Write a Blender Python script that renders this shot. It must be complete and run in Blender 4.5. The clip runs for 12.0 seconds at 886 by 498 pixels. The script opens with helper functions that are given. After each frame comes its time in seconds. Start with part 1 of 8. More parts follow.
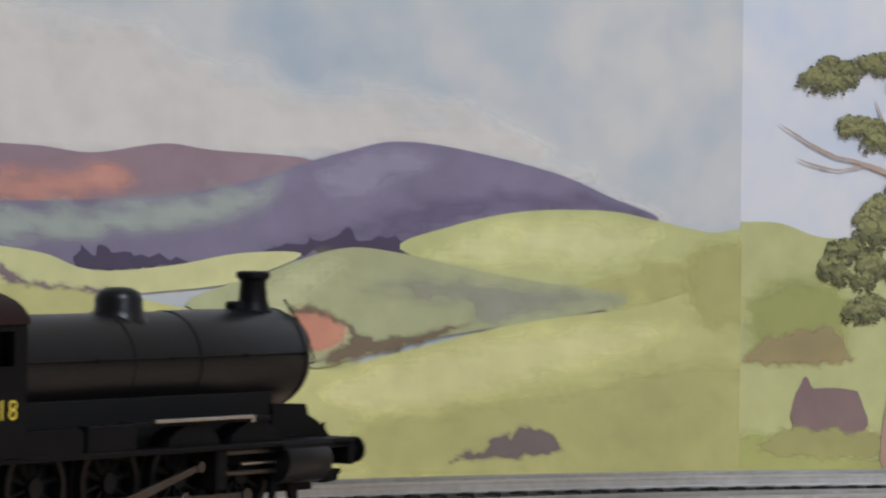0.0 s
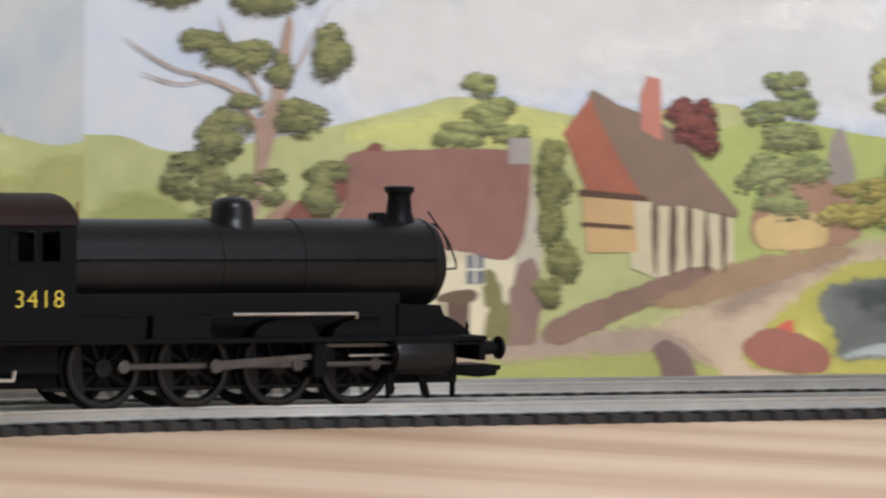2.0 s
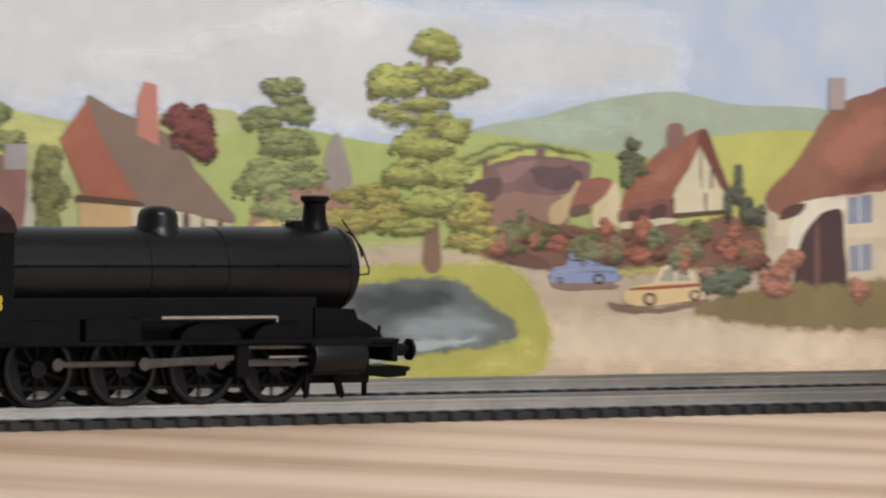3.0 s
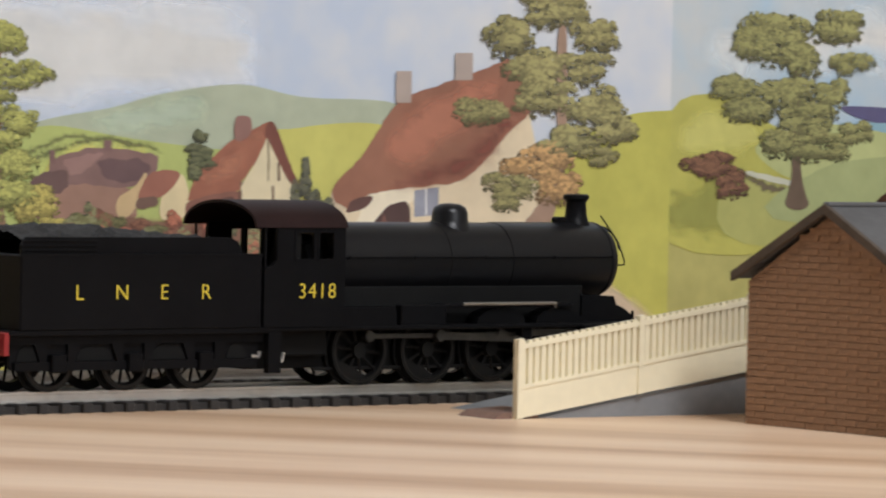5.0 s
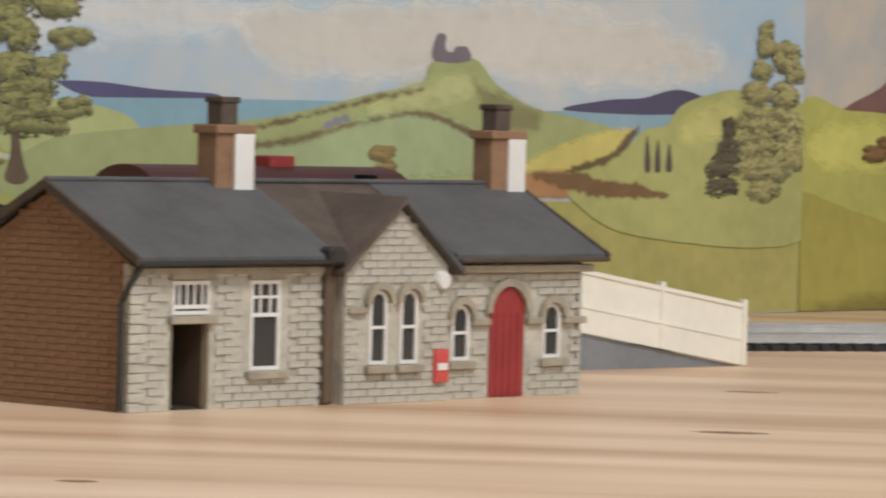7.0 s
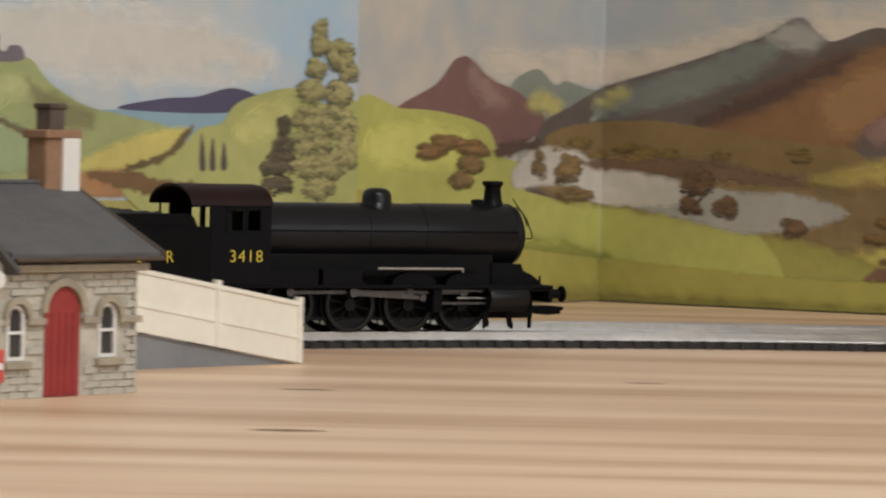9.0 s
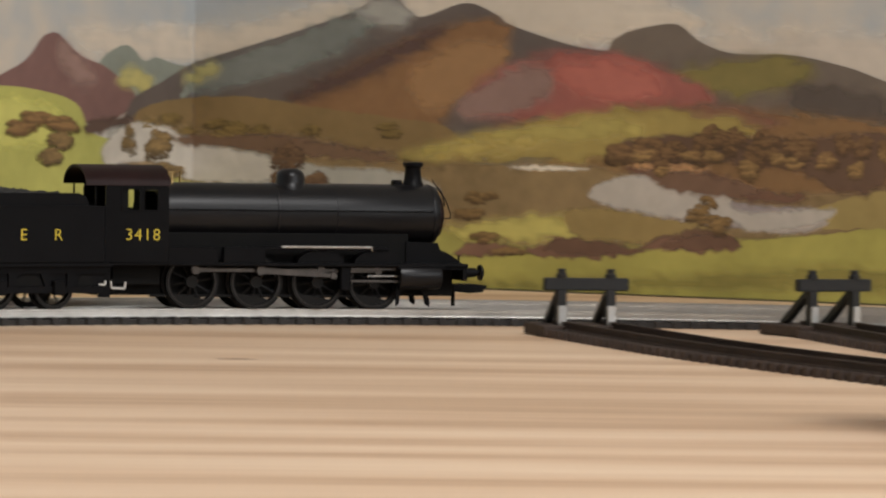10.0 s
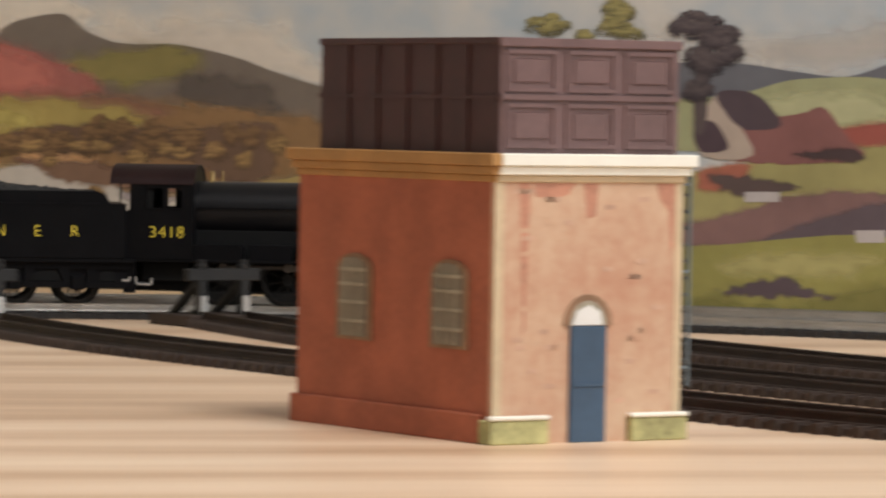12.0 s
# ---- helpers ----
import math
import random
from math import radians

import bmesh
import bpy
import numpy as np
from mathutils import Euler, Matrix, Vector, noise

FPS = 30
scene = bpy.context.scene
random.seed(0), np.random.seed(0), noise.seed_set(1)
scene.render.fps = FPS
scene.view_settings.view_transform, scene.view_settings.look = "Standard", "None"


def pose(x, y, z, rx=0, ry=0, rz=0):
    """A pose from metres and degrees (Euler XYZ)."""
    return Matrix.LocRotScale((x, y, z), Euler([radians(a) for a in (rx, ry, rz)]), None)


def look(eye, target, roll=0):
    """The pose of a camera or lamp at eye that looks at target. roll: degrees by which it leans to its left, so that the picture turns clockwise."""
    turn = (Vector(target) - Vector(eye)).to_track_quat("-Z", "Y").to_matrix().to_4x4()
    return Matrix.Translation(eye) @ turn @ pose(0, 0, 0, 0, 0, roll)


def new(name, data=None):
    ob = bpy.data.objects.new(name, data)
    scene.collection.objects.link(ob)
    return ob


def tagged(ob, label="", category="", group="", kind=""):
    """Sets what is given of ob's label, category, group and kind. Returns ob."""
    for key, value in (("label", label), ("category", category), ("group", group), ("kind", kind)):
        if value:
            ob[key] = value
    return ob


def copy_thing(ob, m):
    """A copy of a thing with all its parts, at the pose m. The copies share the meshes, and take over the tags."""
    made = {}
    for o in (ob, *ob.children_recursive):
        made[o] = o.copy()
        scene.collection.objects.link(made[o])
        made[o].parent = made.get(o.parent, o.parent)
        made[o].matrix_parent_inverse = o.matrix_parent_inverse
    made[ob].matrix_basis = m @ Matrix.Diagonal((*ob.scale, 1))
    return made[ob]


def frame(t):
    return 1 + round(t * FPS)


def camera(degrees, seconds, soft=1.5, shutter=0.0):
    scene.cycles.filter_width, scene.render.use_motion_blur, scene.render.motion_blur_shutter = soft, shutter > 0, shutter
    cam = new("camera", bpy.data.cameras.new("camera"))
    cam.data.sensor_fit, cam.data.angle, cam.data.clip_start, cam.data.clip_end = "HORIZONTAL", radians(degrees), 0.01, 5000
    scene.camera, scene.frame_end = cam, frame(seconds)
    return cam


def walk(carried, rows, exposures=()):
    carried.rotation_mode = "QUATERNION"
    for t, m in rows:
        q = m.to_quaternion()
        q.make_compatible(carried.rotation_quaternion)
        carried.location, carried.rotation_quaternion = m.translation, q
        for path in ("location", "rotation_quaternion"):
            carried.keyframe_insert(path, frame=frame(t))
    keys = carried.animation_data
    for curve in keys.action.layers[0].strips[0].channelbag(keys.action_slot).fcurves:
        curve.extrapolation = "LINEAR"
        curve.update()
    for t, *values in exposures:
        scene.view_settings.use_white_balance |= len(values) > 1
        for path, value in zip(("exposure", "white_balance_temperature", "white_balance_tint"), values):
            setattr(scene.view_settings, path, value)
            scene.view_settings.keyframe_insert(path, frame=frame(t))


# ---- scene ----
# ---- camera ----
EYE = (0.0, 0.0, 0.0746)
cam = camera(11.194, 12.0, soft=2.2, shutter=0.35)


def aim(yaw, pitch, roll):
    """Pose at the tripod for a bearing, a tilt and a lean in degrees."""
    a, b = radians(yaw), radians(pitch)
    way = Vector((math.sin(a) * math.cos(b), math.cos(a) * math.cos(b), math.sin(b)))
    return look(EYE, Vector(EYE) + way, roll)


PATH = [
    (0.0, -35.689, -0.800, 0.71), (0.4, -35.640, -0.707, 1.05), (0.5, -35.023, -0.719, 1.15),
    (0.8, -32.200, -0.770, 1.18), (1.0, -30.951, -1.060, 1.187), (1.2, -31.000, -1.800, 1.10),
    (1.5, -30.750, -1.831, 1.02), (1.8, -28.958, -1.868, 1.10), (2.0, -27.356, -1.778, 1.007),
    (2.5, -23.815, -1.964, 1.075), (3.0, -20.987, -1.593, 1.070), (3.2, -19.760, -1.660, 1.08),
    (4.8, -15.980, -1.610, 1.20), (5.0, -15.505, -1.578, 1.233), (5.5, -13.364, -1.564, 1.318),
    (5.8, -12.129, -1.547, 1.353), (6.0, -11.526, -1.570, 1.297), (6.5, -9.050, -1.619, 1.526),
    (6.7, -7.440, -1.690, 1.50), (8.3, -2.550, -1.560, 1.32), (8.5, -1.794, -1.576, 1.300),
    (9.0, 0.000, -1.564, 1.231), (9.2, 1.030, -1.575, 1.15), (9.5, 2.622, -1.610, 1.028),
    (10.0, 5.187, -1.770, 1.003), (10.2, 5.980, -1.815, 0.99), (10.5, 6.889, -1.904, 0.978),
    (11.0, 9.527, -1.942, 0.858), (11.3, 10.255, -1.861, 0.790), (11.6, 10.737, -1.809, 0.791),
    (11.8, 11.530, -1.800, 0.85), (12.0, 12.925, -1.771, 0.910)]
walk(cam, [(t, aim(y, p, r)) for t, y, p, r in PATH],
     exposures=[(0.0, -0.06, 5700, 10), (1.0, 0.12, 5700, 10), (2.0, 0.20, 5900, 10), (3.0, 0.11, 6000, 10), (5.5, 0.12, 6250, 10), (6.5, 0.02, 6300, 10), (8.5, -0.17, 6550, 10), (10.5, 0.01, 6550, 10), (12.0, 0.02, 6450, 10)])

# ---- light: a closed room with an unseen daylight window and a ceiling light ----
world = bpy.data.worlds.new("world")
scene.world = world
world.use_nodes = True
world.node_tree.nodes["Background"].inputs[0].default_value = (0.75, 0.85, 1.0, 1)
world.node_tree.nodes["Background"].inputs[1].default_value = 0.3


def area_lamp(name, eye, target, sx, sy, watts, colour):
    data = bpy.data.lights.new(name, "AREA")
    data.shape, data.size, data.size_y, data.energy, data.color = "RECTANGLE", sx, sy, watts, colour
    ob = new(name, data)
    ob.matrix_world = look(eye, target)
    return ob


window_lamp = area_lamp("unseen_window_light", (1.30, 0.10, 0.62), (0.05, 1.2, 0.05), 1.0, 0.75, 7.4, (0.98, 0.98, 0.98))
ceiling_lamp = area_lamp("ceiling_light_lamp", (0.50, 0.30, 1.40), (0.05, 1.15, 0.0), 0.55, 0.55, 24.5, (0.99, 0.98, 0.98))

# ---- materials ----


def material(name, colour, rough=0.6, metal=0.0, vary=0.12, scale=60.0, bump=0.0, bump_scale=400.0, spec=0.5, coords="Object"):
    """A surface with two scales of mottling in its colour, and fine relief."""
    m = bpy.data.materials.new(name)
    m.use_nodes = True
    nt = m.node_tree
    b = nt.nodes["Principled BSDF"]
    b.inputs["Roughness"].default_value, b.inputs["Metallic"].default_value = rough, metal
    b.inputs["Specular IOR Level"].default_value = spec
    tc = nt.nodes.new("ShaderNodeTexCoord")
    big, small = nt.nodes.new("ShaderNodeTexNoise"), nt.nodes.new("ShaderNodeTexNoise")
    big.inputs["Scale"].default_value, small.inputs["Scale"].default_value = scale, scale * 7
    big.inputs["Detail"].default_value = 4
    add = nt.nodes.new("ShaderNodeMix")
    add.data_type = "FLOAT"
    add.inputs[0].default_value = 0.35
    ramp = nt.nodes.new("ShaderNodeValToRGB")
    lo = [max(0, c * (1 - vary * 1.6)) for c in colour]
    hi = [min(1, c * (1 + vary * 1.6)) for c in colour]
    ramp.color_ramp.elements[0].position, ramp.color_ramp.elements[1].position = 0.3, 0.7
    ramp.color_ramp.elements[0].color, ramp.color_ramp.elements[1].color = (*lo, 1), (*hi, 1)
    for n in (big, small):
        nt.links.new(tc.outputs[coords], n.inputs["Vector"])
    nt.links.new(big.outputs["Fac"], add.inputs[2])
    nt.links.new(small.outputs["Fac"], add.inputs[3])
    nt.links.new(add.outputs[0], ramp.inputs[0])
    nt.links.new(ramp.outputs[0], b.inputs["Base Color"])
    if bump:
        n = nt.nodes.new("ShaderNodeTexNoise")
        n.inputs["Scale"].default_value, n.inputs["Detail"].default_value = bump_scale, 5
        bp = nt.nodes.new("ShaderNodeBump")
        bp.inputs["Strength"].default_value, bp.inputs["Distance"].default_value = bump, 0.0005
        nt.links.new(tc.outputs[coords], n.inputs["Vector"])
        nt.links.new(n.outputs["Fac"], bp.inputs["Height"])
        nt.links.new(bp.outputs[0], b.inputs["Normal"])
    return m


def pine_material():
    """Planed pine board: long grain bands along the board with darker late wood."""
    m = bpy.data.materials.new("pine_board")
    m.use_nodes = True
    nt = m.node_tree
    b = nt.nodes["Principled BSDF"]
    b.inputs["Roughness"].default_value = 0.42
    tc, mp = nt.nodes.new("ShaderNodeTexCoord"), nt.nodes.new("ShaderNodeMapping")
    mp.inputs["Rotation"].default_value = (0, 0, radians(5))
    mp.inputs["Scale"].default_value = (0.6, 6.0, 1.0)
    nt.links.new(tc.outputs["Object"], mp.inputs["Vector"])
    wave = nt.nodes.new("ShaderNodeTexWave")
    wave.wave_type, wave.bands_direction, wave.wave_profile = "BANDS", "Y", "SIN"
    wave.inputs["Scale"].default_value, wave.inputs["Distortion"].default_value = 0.8, 9.0
    wave.inputs["Detail"].default_value, wave.inputs["Detail Scale"].default_value = 3.0, 0.7
    fine = nt.nodes.new("ShaderNodeTexNoise")
    fine.inputs["Scale"].default_value, fine.inputs["Detail"].default_value = 14.0, 6
    nt.links.new(mp.outputs[0], wave.inputs["Vector"])
    nt.links.new(mp.outputs[0], fine.inputs["Vector"])
    mix = nt.nodes.new("ShaderNodeMix")
    mix.data_type = "FLOAT"
    mix.inputs[0].default_value = 0.62
    nt.links.new(wave.outputs["Fac"], mix.inputs[2])
    nt.links.new(fine.outputs["Fac"], mix.inputs[3])
    # broad pale and dark stretches of the board, long with the grain
    broad, long_way = nt.nodes.new("ShaderNodeTexNoise"), nt.nodes.new("ShaderNodeMapping")
    long_way.inputs["Rotation"].default_value = (0, 0, radians(5))
    long_way.inputs["Scale"].default_value = (2.2, 17.0, 1.0)
    broad.inputs["Scale"].default_value, broad.inputs["Detail"].default_value = 1.0, 4
    nt.links.new(tc.outputs["Object"], long_way.inputs["Vector"])
    nt.links.new(long_way.outputs[0], broad.inputs["Vector"])
    both = nt.nodes.new("ShaderNodeMix")
    both.data_type = "FLOAT"
    both.inputs[0].default_value = 0.55
    nt.links.new(mix.outputs[0], both.inputs[2])
    nt.links.new(broad.outputs["Fac"], both.inputs[3])
    ramp = nt.nodes.new("ShaderNodeValToRGB")
    e = ramp.color_ramp.elements
    e[0].position, e[0].color = 0.34, (0.86, 0.65, 0.46, 1)
    e[1].position, e[1].color = 0.68, (0.56, 0.355, 0.21, 1)
    mid = ramp.color_ramp.elements.new(0.5)
    mid.color = (0.75, 0.53, 0.355, 1)
    nt.links.new(both.outputs[0], ramp.inputs[0])
    nt.links.new(ramp.outputs[0], b.inputs["Base Color"])
    bp = nt.nodes.new("ShaderNodeBump")
    bp.inputs["Strength"].default_value, bp.inputs["Distance"].default_value = 0.15, 0.0003
    nt.links.new(mix.outputs[0], bp.inputs["Height"])
    nt.links.new(bp.outputs[0], b.inputs["Normal"])
    return m


M = {}
M["pine"] = pine_material()
M["loco_black"] = material("loco_black", (0.0048, 0.0048, 0.0056), 0.42, 0, 0.15, 90, 0.05, 400, 0.09)
M["boiler_black"] = material("boiler_black", (0.005, 0.005, 0.006), 0.34, 0, 0.12, 70, 0.03, 400, 0.3)
M["roof_black"] = material("roof_black", (0.017, 0.007, 0.0065), 0.55, 0, 0.15, 80, spec=0.14)
M["wheel_black"] = material("wheel_black", (0.006, 0.0058, 0.0056), 0.5, 0, 0.2, 200, spec=0.2)
M["steel"] = material("steel", (0.55, 0.54, 0.52), 0.3, 1.0, 0.15, 150)
M["rod_steel"] = material("rod_steel", (0.11, 0.102, 0.096), 0.38, 1.0, 0.15, 150)
M["rim_steel"] = material("rim_steel", (0.05, 0.047, 0.044), 0.4, 1.0, 0.15, 150)
M["rail"] = material("rail_nickel", (0.62, 0.61, 0.58), 0.4, 1.0, 0.1, 60)
M["sleeper"] = material("sleeper_black", (0.02, 0.018, 0.017), 0.6, 0, 0.2, 120, 0.1)
M["sleeper_brown"] = material("sleeper_brown", (0.045, 0.028, 0.02), 0.65, 0, 0.25, 90, 0.1)
M["yellow"] = material("yellow_lettering", (0.75, 0.58, 0.05), 0.5, 0, 0.05)
# red darkened to imitate the shade on the beam's rear face
M["red_beam"] = material("red_beam", (0.26, 0.014, 0.014), 0.5, 0, 0.1)
M["coal"] = material("coal", (0.012, 0.012, 0.012), 0.7, 0, 0.4, 300, 0.8, 900)
M["brass"] = material("brass", (0.55, 0.40, 0.18), 0.35, 1.0, 0.1)
M["cab_inside"] = material("cab_inside", (0.008, 0.008, 0.008), 0.8, spec=0.12)
M["brown_brick"] = material("brown_brick", (0.285, 0.165, 0.095), 0.8, 0, 0.18, 140, 0.3)
M["mortar_brown"] = material("mortar_brown", (0.28, 0.17, 0.105), 0.9, 0, 0.15, 140)
M["stone"] = material("grey_stone", (0.50, 0.475, 0.40), 0.85, 0, 0.16, 130, 0.5, 700)
M["stone_joint"] = material("stone_joint", (0.49, 0.46, 0.385), 0.9, 0, 0.2, 130)
M["stone_trim"] = material("stone_trim", (0.36, 0.32, 0.24), 0.85, 0, 0.15, 130, 0.3)
M["slate"] = material("slate_grey", (0.098, 0.098, 0.100), 0.6, 0, 0.15, 90, 0.15)
M["tile_brown"] = material("brown_tile", (0.10, 0.075, 0.06), 0.7, 0, 0.2, 120, 0.2)
M["bargeboard"] = material("bargeboard", (0.075, 0.055, 0.04), 0.7, 0, 0.2, 100)
M["white_frame"] = material("white_frame", (0.80, 0.79, 0.75), 0.5, 0, 0.04)
M["red_door"] = material("red_door", (0.30, 0.035, 0.035), 0.5, 0, 0.12, 90)
M["red_post"] = material("red_post", (0.62, 0.09, 0.08), 0.5, 0, 0.1)
M["cream"] = material("cream_plastic", (0.83, 0.76, 0.55), 0.5, 0, 0.05, 40)
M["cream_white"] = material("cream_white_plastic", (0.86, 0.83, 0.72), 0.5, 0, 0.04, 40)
M["grey_side"] = material("grey_plastic", (0.22, 0.23, 0.24), 0.6, 0, 0.1, 60)
M["dark_inside"] = material("dark_inside", (0.03, 0.024, 0.018), 0.9)
M["gutter"] = material("gutter_black", (0.03, 0.028, 0.025), 0.5)
M["pipe_brown"] = material("pipe_brown", (0.12, 0.085, 0.055), 0.6)
M["ramp_brown"] = material("ramp_brown", (0.20, 0.12, 0.09), 0.8, 0, 0.2, 80)
# brick darkened for the tower's shaded side, paled for its lit front
M["shaded_red_brick"] = material("shaded_red_brick_card", (0.40, 0.115, 0.058), 0.7, 0, 0.14, 80, 0.1)
M["lit_pink_brick"] = material("lit_pink_brick_card", (0.57, 0.37, 0.25), 0.7, 0, 0.2, 45, 0.1)
pink_ramp = next(n for n in M["lit_pink_brick"].node_tree.nodes if n.type == "VALTORGB")
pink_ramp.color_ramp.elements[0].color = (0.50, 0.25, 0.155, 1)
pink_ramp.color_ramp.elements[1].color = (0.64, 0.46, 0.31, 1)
# tank colour split in two: dark for shaded sides, mauve for lit front
M["tank"] = material("tank_maroon_shaded", (0.052, 0.014, 0.012), 0.55, 0, 0.15, 80, 0.1)
M["tank_panel"] = material("tank_mauve_lit", (0.15, 0.085, 0.08), 0.5, 0, 0.12, 80, 0.1)
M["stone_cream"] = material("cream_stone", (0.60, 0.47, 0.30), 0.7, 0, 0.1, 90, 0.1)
M["stain_red"] = material("red_stain", (0.50, 0.235, 0.15), 0.7, 0, 0.2, 120)
M["ladder_blue"] = material("ladder_blue_grey", (0.13, 0.16, 0.17), 0.5, 0, 0.12, 90)
M["red_wash"] = material("red_washed_brick", (0.54, 0.34, 0.235), 0.7, 0, 0.2, 60)
# browner copy of the cream cornice, coloured for its shaded left side
M["shaded_cornice"] = material("shaded_cream_cornice", (0.42, 0.22, 0.07), 0.7, 0, 0.12, 80)
M["moss_stone"] = material("mossy_stone", (0.42, 0.40, 0.18), 0.8, 0, 0.3, 110, 0.2)
M["blue_door"] = material("blue_door", (0.045, 0.085, 0.14), 0.5, 0, 0.1, 60)
M["grey_window"] = material("grey_window", (0.20, 0.165, 0.12), 0.5, 0, 0.15, 100)
M["knot"] = material("knot", (0.30, 0.17, 0.09), 0.5, 0, 0.25, 200)
M["stop_black"] = material("stop_black", (0.010, 0.010, 0.010), 0.5, 0, 0.15)
M["metal_tab"] = material("metal_tab", (0.7, 0.7, 0.68), 0.35, 0.9, 0.05)
M["wall_paint"] = material("wall_paint", (0.40, 0.38, 0.34), 0.8, 0, 0.05, 8)
M["ceiling_paint"] = material("ceiling_paint", (0.45, 0.44, 0.42), 0.8, 0, 0.03, 8)
M["carpet"] = material("carpet", (0.25, 0.20, 0.16), 0.95, 0, 0.1, 30)
M["maroon_coach"] = material("maroon_coach", (0.13, 0.02, 0.02), 0.4, 0, 0.1, 60)
M["coach_roof"] = material("coach_roof", (0.075, 0.022, 0.022), 0.6, 0, 0.1, 60)
glass = bpy.data.materials.new("window_glass")
glass.use_nodes = True
gb = glass.node_tree.nodes["Principled BSDF"]
gb.inputs["Base Color"].default_value = (0.05, 0.05, 0.05, 1)
gb.inputs["Roughness"].default_value = 0.12
M["glass"] = glass

# ---- mesh helpers, all in millimetres ----


def part(name, bm, mat, parent=None, label="", smooth=False):
    """Link a bmesh, drawn in millimetres, as one mesh object."""
    bmesh.ops.scale(bm, vec=(0.001,) * 3, verts=bm.verts)
    me = bpy.data.meshes.new(name)
    if smooth:
        for f in bm.faces:
            f.smooth = True
    bm.to_mesh(me)
    bm.free()
    if smooth:
        me.set_sharp_from_angle(angle=radians(38))
    me.materials.append(M[mat] if isinstance(mat, str) else mat)
    ob = new(name, me)
    if parent is not None:
        ob.parent = parent
    if label:
        tagged(ob, label)
    return ob


def thing(name, m, label, category, group="", kind=""):
    ob = new(name)
    ob.empty_display_size = 0.01
    ob.matrix_basis = m
    return tagged(ob, label, category, group, kind)


def box(bm, x0, y0, z0, x1, y1, z1, bevel=0.0):
    g = bmesh.ops.create_cube(bm, size=1, matrix=Matrix.Translation(((x0 + x1) / 2, (y0 + y1) / 2, (z0 + z1) / 2)) @ Matrix.Diagonal((abs(x1 - x0), abs(y1 - y0), abs(z1 - z0), 1)))
    if bevel:
        es = list({e for v in g["verts"] for e in v.link_edges})
        bmesh.ops.bevel(bm, geom=es, offset=bevel, segments=1, affect="EDGES")
    return bm


def cyl(bm, p0, p1, r, seg=14, r2=None):
    a, b = Vector(p0), Vector(p1)
    d = b - a
    q = d.to_track_quat("Z", "Y").to_matrix().to_4x4()
    bmesh.ops.create_cone(bm, cap_ends=True, segments=seg, radius1=r, radius2=r if r2 is None else r2, depth=d.length,
                          matrix=Matrix.Translation((a + b) / 2) @ q)
    return bm


def tube(bm, pts, r, seg=6):
    for a, b in zip(pts, pts[1:]):
        cyl(bm, a, b, r, seg)
    return bm


def prism(bm, pts, axis, a, b):
    """A flat outline, drawn across an axis, thickened from a to b along it."""
    def at(p, w):
        return {"x": (w, p[0], p[1]), "y": (p[0], w, p[1]), "z": (p[0], p[1], w)}[axis]
    lo = [bm.verts.new(at(p, a)) for p in pts]
    hi = [bm.verts.new(at(p, b)) for p in pts]
    fs = [bm.faces.new(lo), bm.faces.new(hi)]
    n = len(pts)
    for i in range(n):
        fs.append(bm.faces.new((lo[i], lo[(i + 1) % n], hi[(i + 1) % n], hi[i])))
    bmesh.ops.recalc_face_normals(bm, faces=fs)
    return bm


def lathe(bm, profile, centre, axis="z", seg=24, closed=False):
    """Turn (radius, along) pairs round an axis through centre."""
    c = Vector(centre)
    rings = []
    for r, w in profile:
        ring = []
        for k in range(seg):
            u, v = r * math.cos(2 * math.pi * k / seg), r * math.sin(2 * math.pi * k / seg)
            p = {"z": (u, v, w), "x": (w, u, v), "y": (u, w, v)}[axis]
            ring.append(bm.verts.new(c + Vector(p)))
        rings.append(ring)
    fs = []
    for p, q in zip(rings, rings[1:]):
        for k in range(seg):
            fs.append(bm.faces.new((p[k], p[(k + 1) % seg], q[(k + 1) % seg], q[k])))
    if closed:
        p, q = rings[-1], rings[0]
        for k in range(seg):
            fs.append(bm.faces.new((p[k], p[(k + 1) % seg], q[(k + 1) % seg], q[k])))
    else:
        fs += [bm.faces.new(rings[0]), bm.faces.new(rings[-1])]
    bmesh.ops.recalc_face_normals(bm, faces=fs)
    return bm


def new_bm():
    return bmesh.new()


# ---- the railway's plan ----
RADIUS, BEARING, BEND, START = 438.0, radians(36.5), Vector((180.5, 1130.0)), -580.0
FIRST_RADIUS = 371.0


def ahead(a):
    return Vector((math.sin(a), math.cos(a)))


def aside(a):
    return Vector((math.cos(a), -math.sin(a)))


def track_at(s, off=0.0):
    """Place and bearing on the main line's centre, s mm past the bend's start; off: mm to the outside."""
    first = BEND - RADIUS * aside(BEARING)
    if s >= 0:
        a = BEARING + s / RADIUS
        return BEND - (RADIUS + off) * aside(a), a
    if s >= START:
        return first + s * ahead(BEARING) - off * aside(BEARING), BEARING
    corner = first + START * ahead(BEARING) + FIRST_RADIUS * aside(BEARING)
    a = BEARING + (s - START) / FIRST_RADIUS
    return corner - (FIRST_RADIUS + off) * aside(a), a


RAIL_TOP = 5.2


def on_track(s, off=0.0):
    p, a = track_at(s, off)
    return pose(p.x / 1000, p.y / 1000, RAIL_TOP / 1000, 0, 0, 90 - math.degrees(a))


# ---- the room ----
CORNER = Vector((68.0, 1958.0))
WALL_A, WALL_B = radians(35.6), radians(125.6)


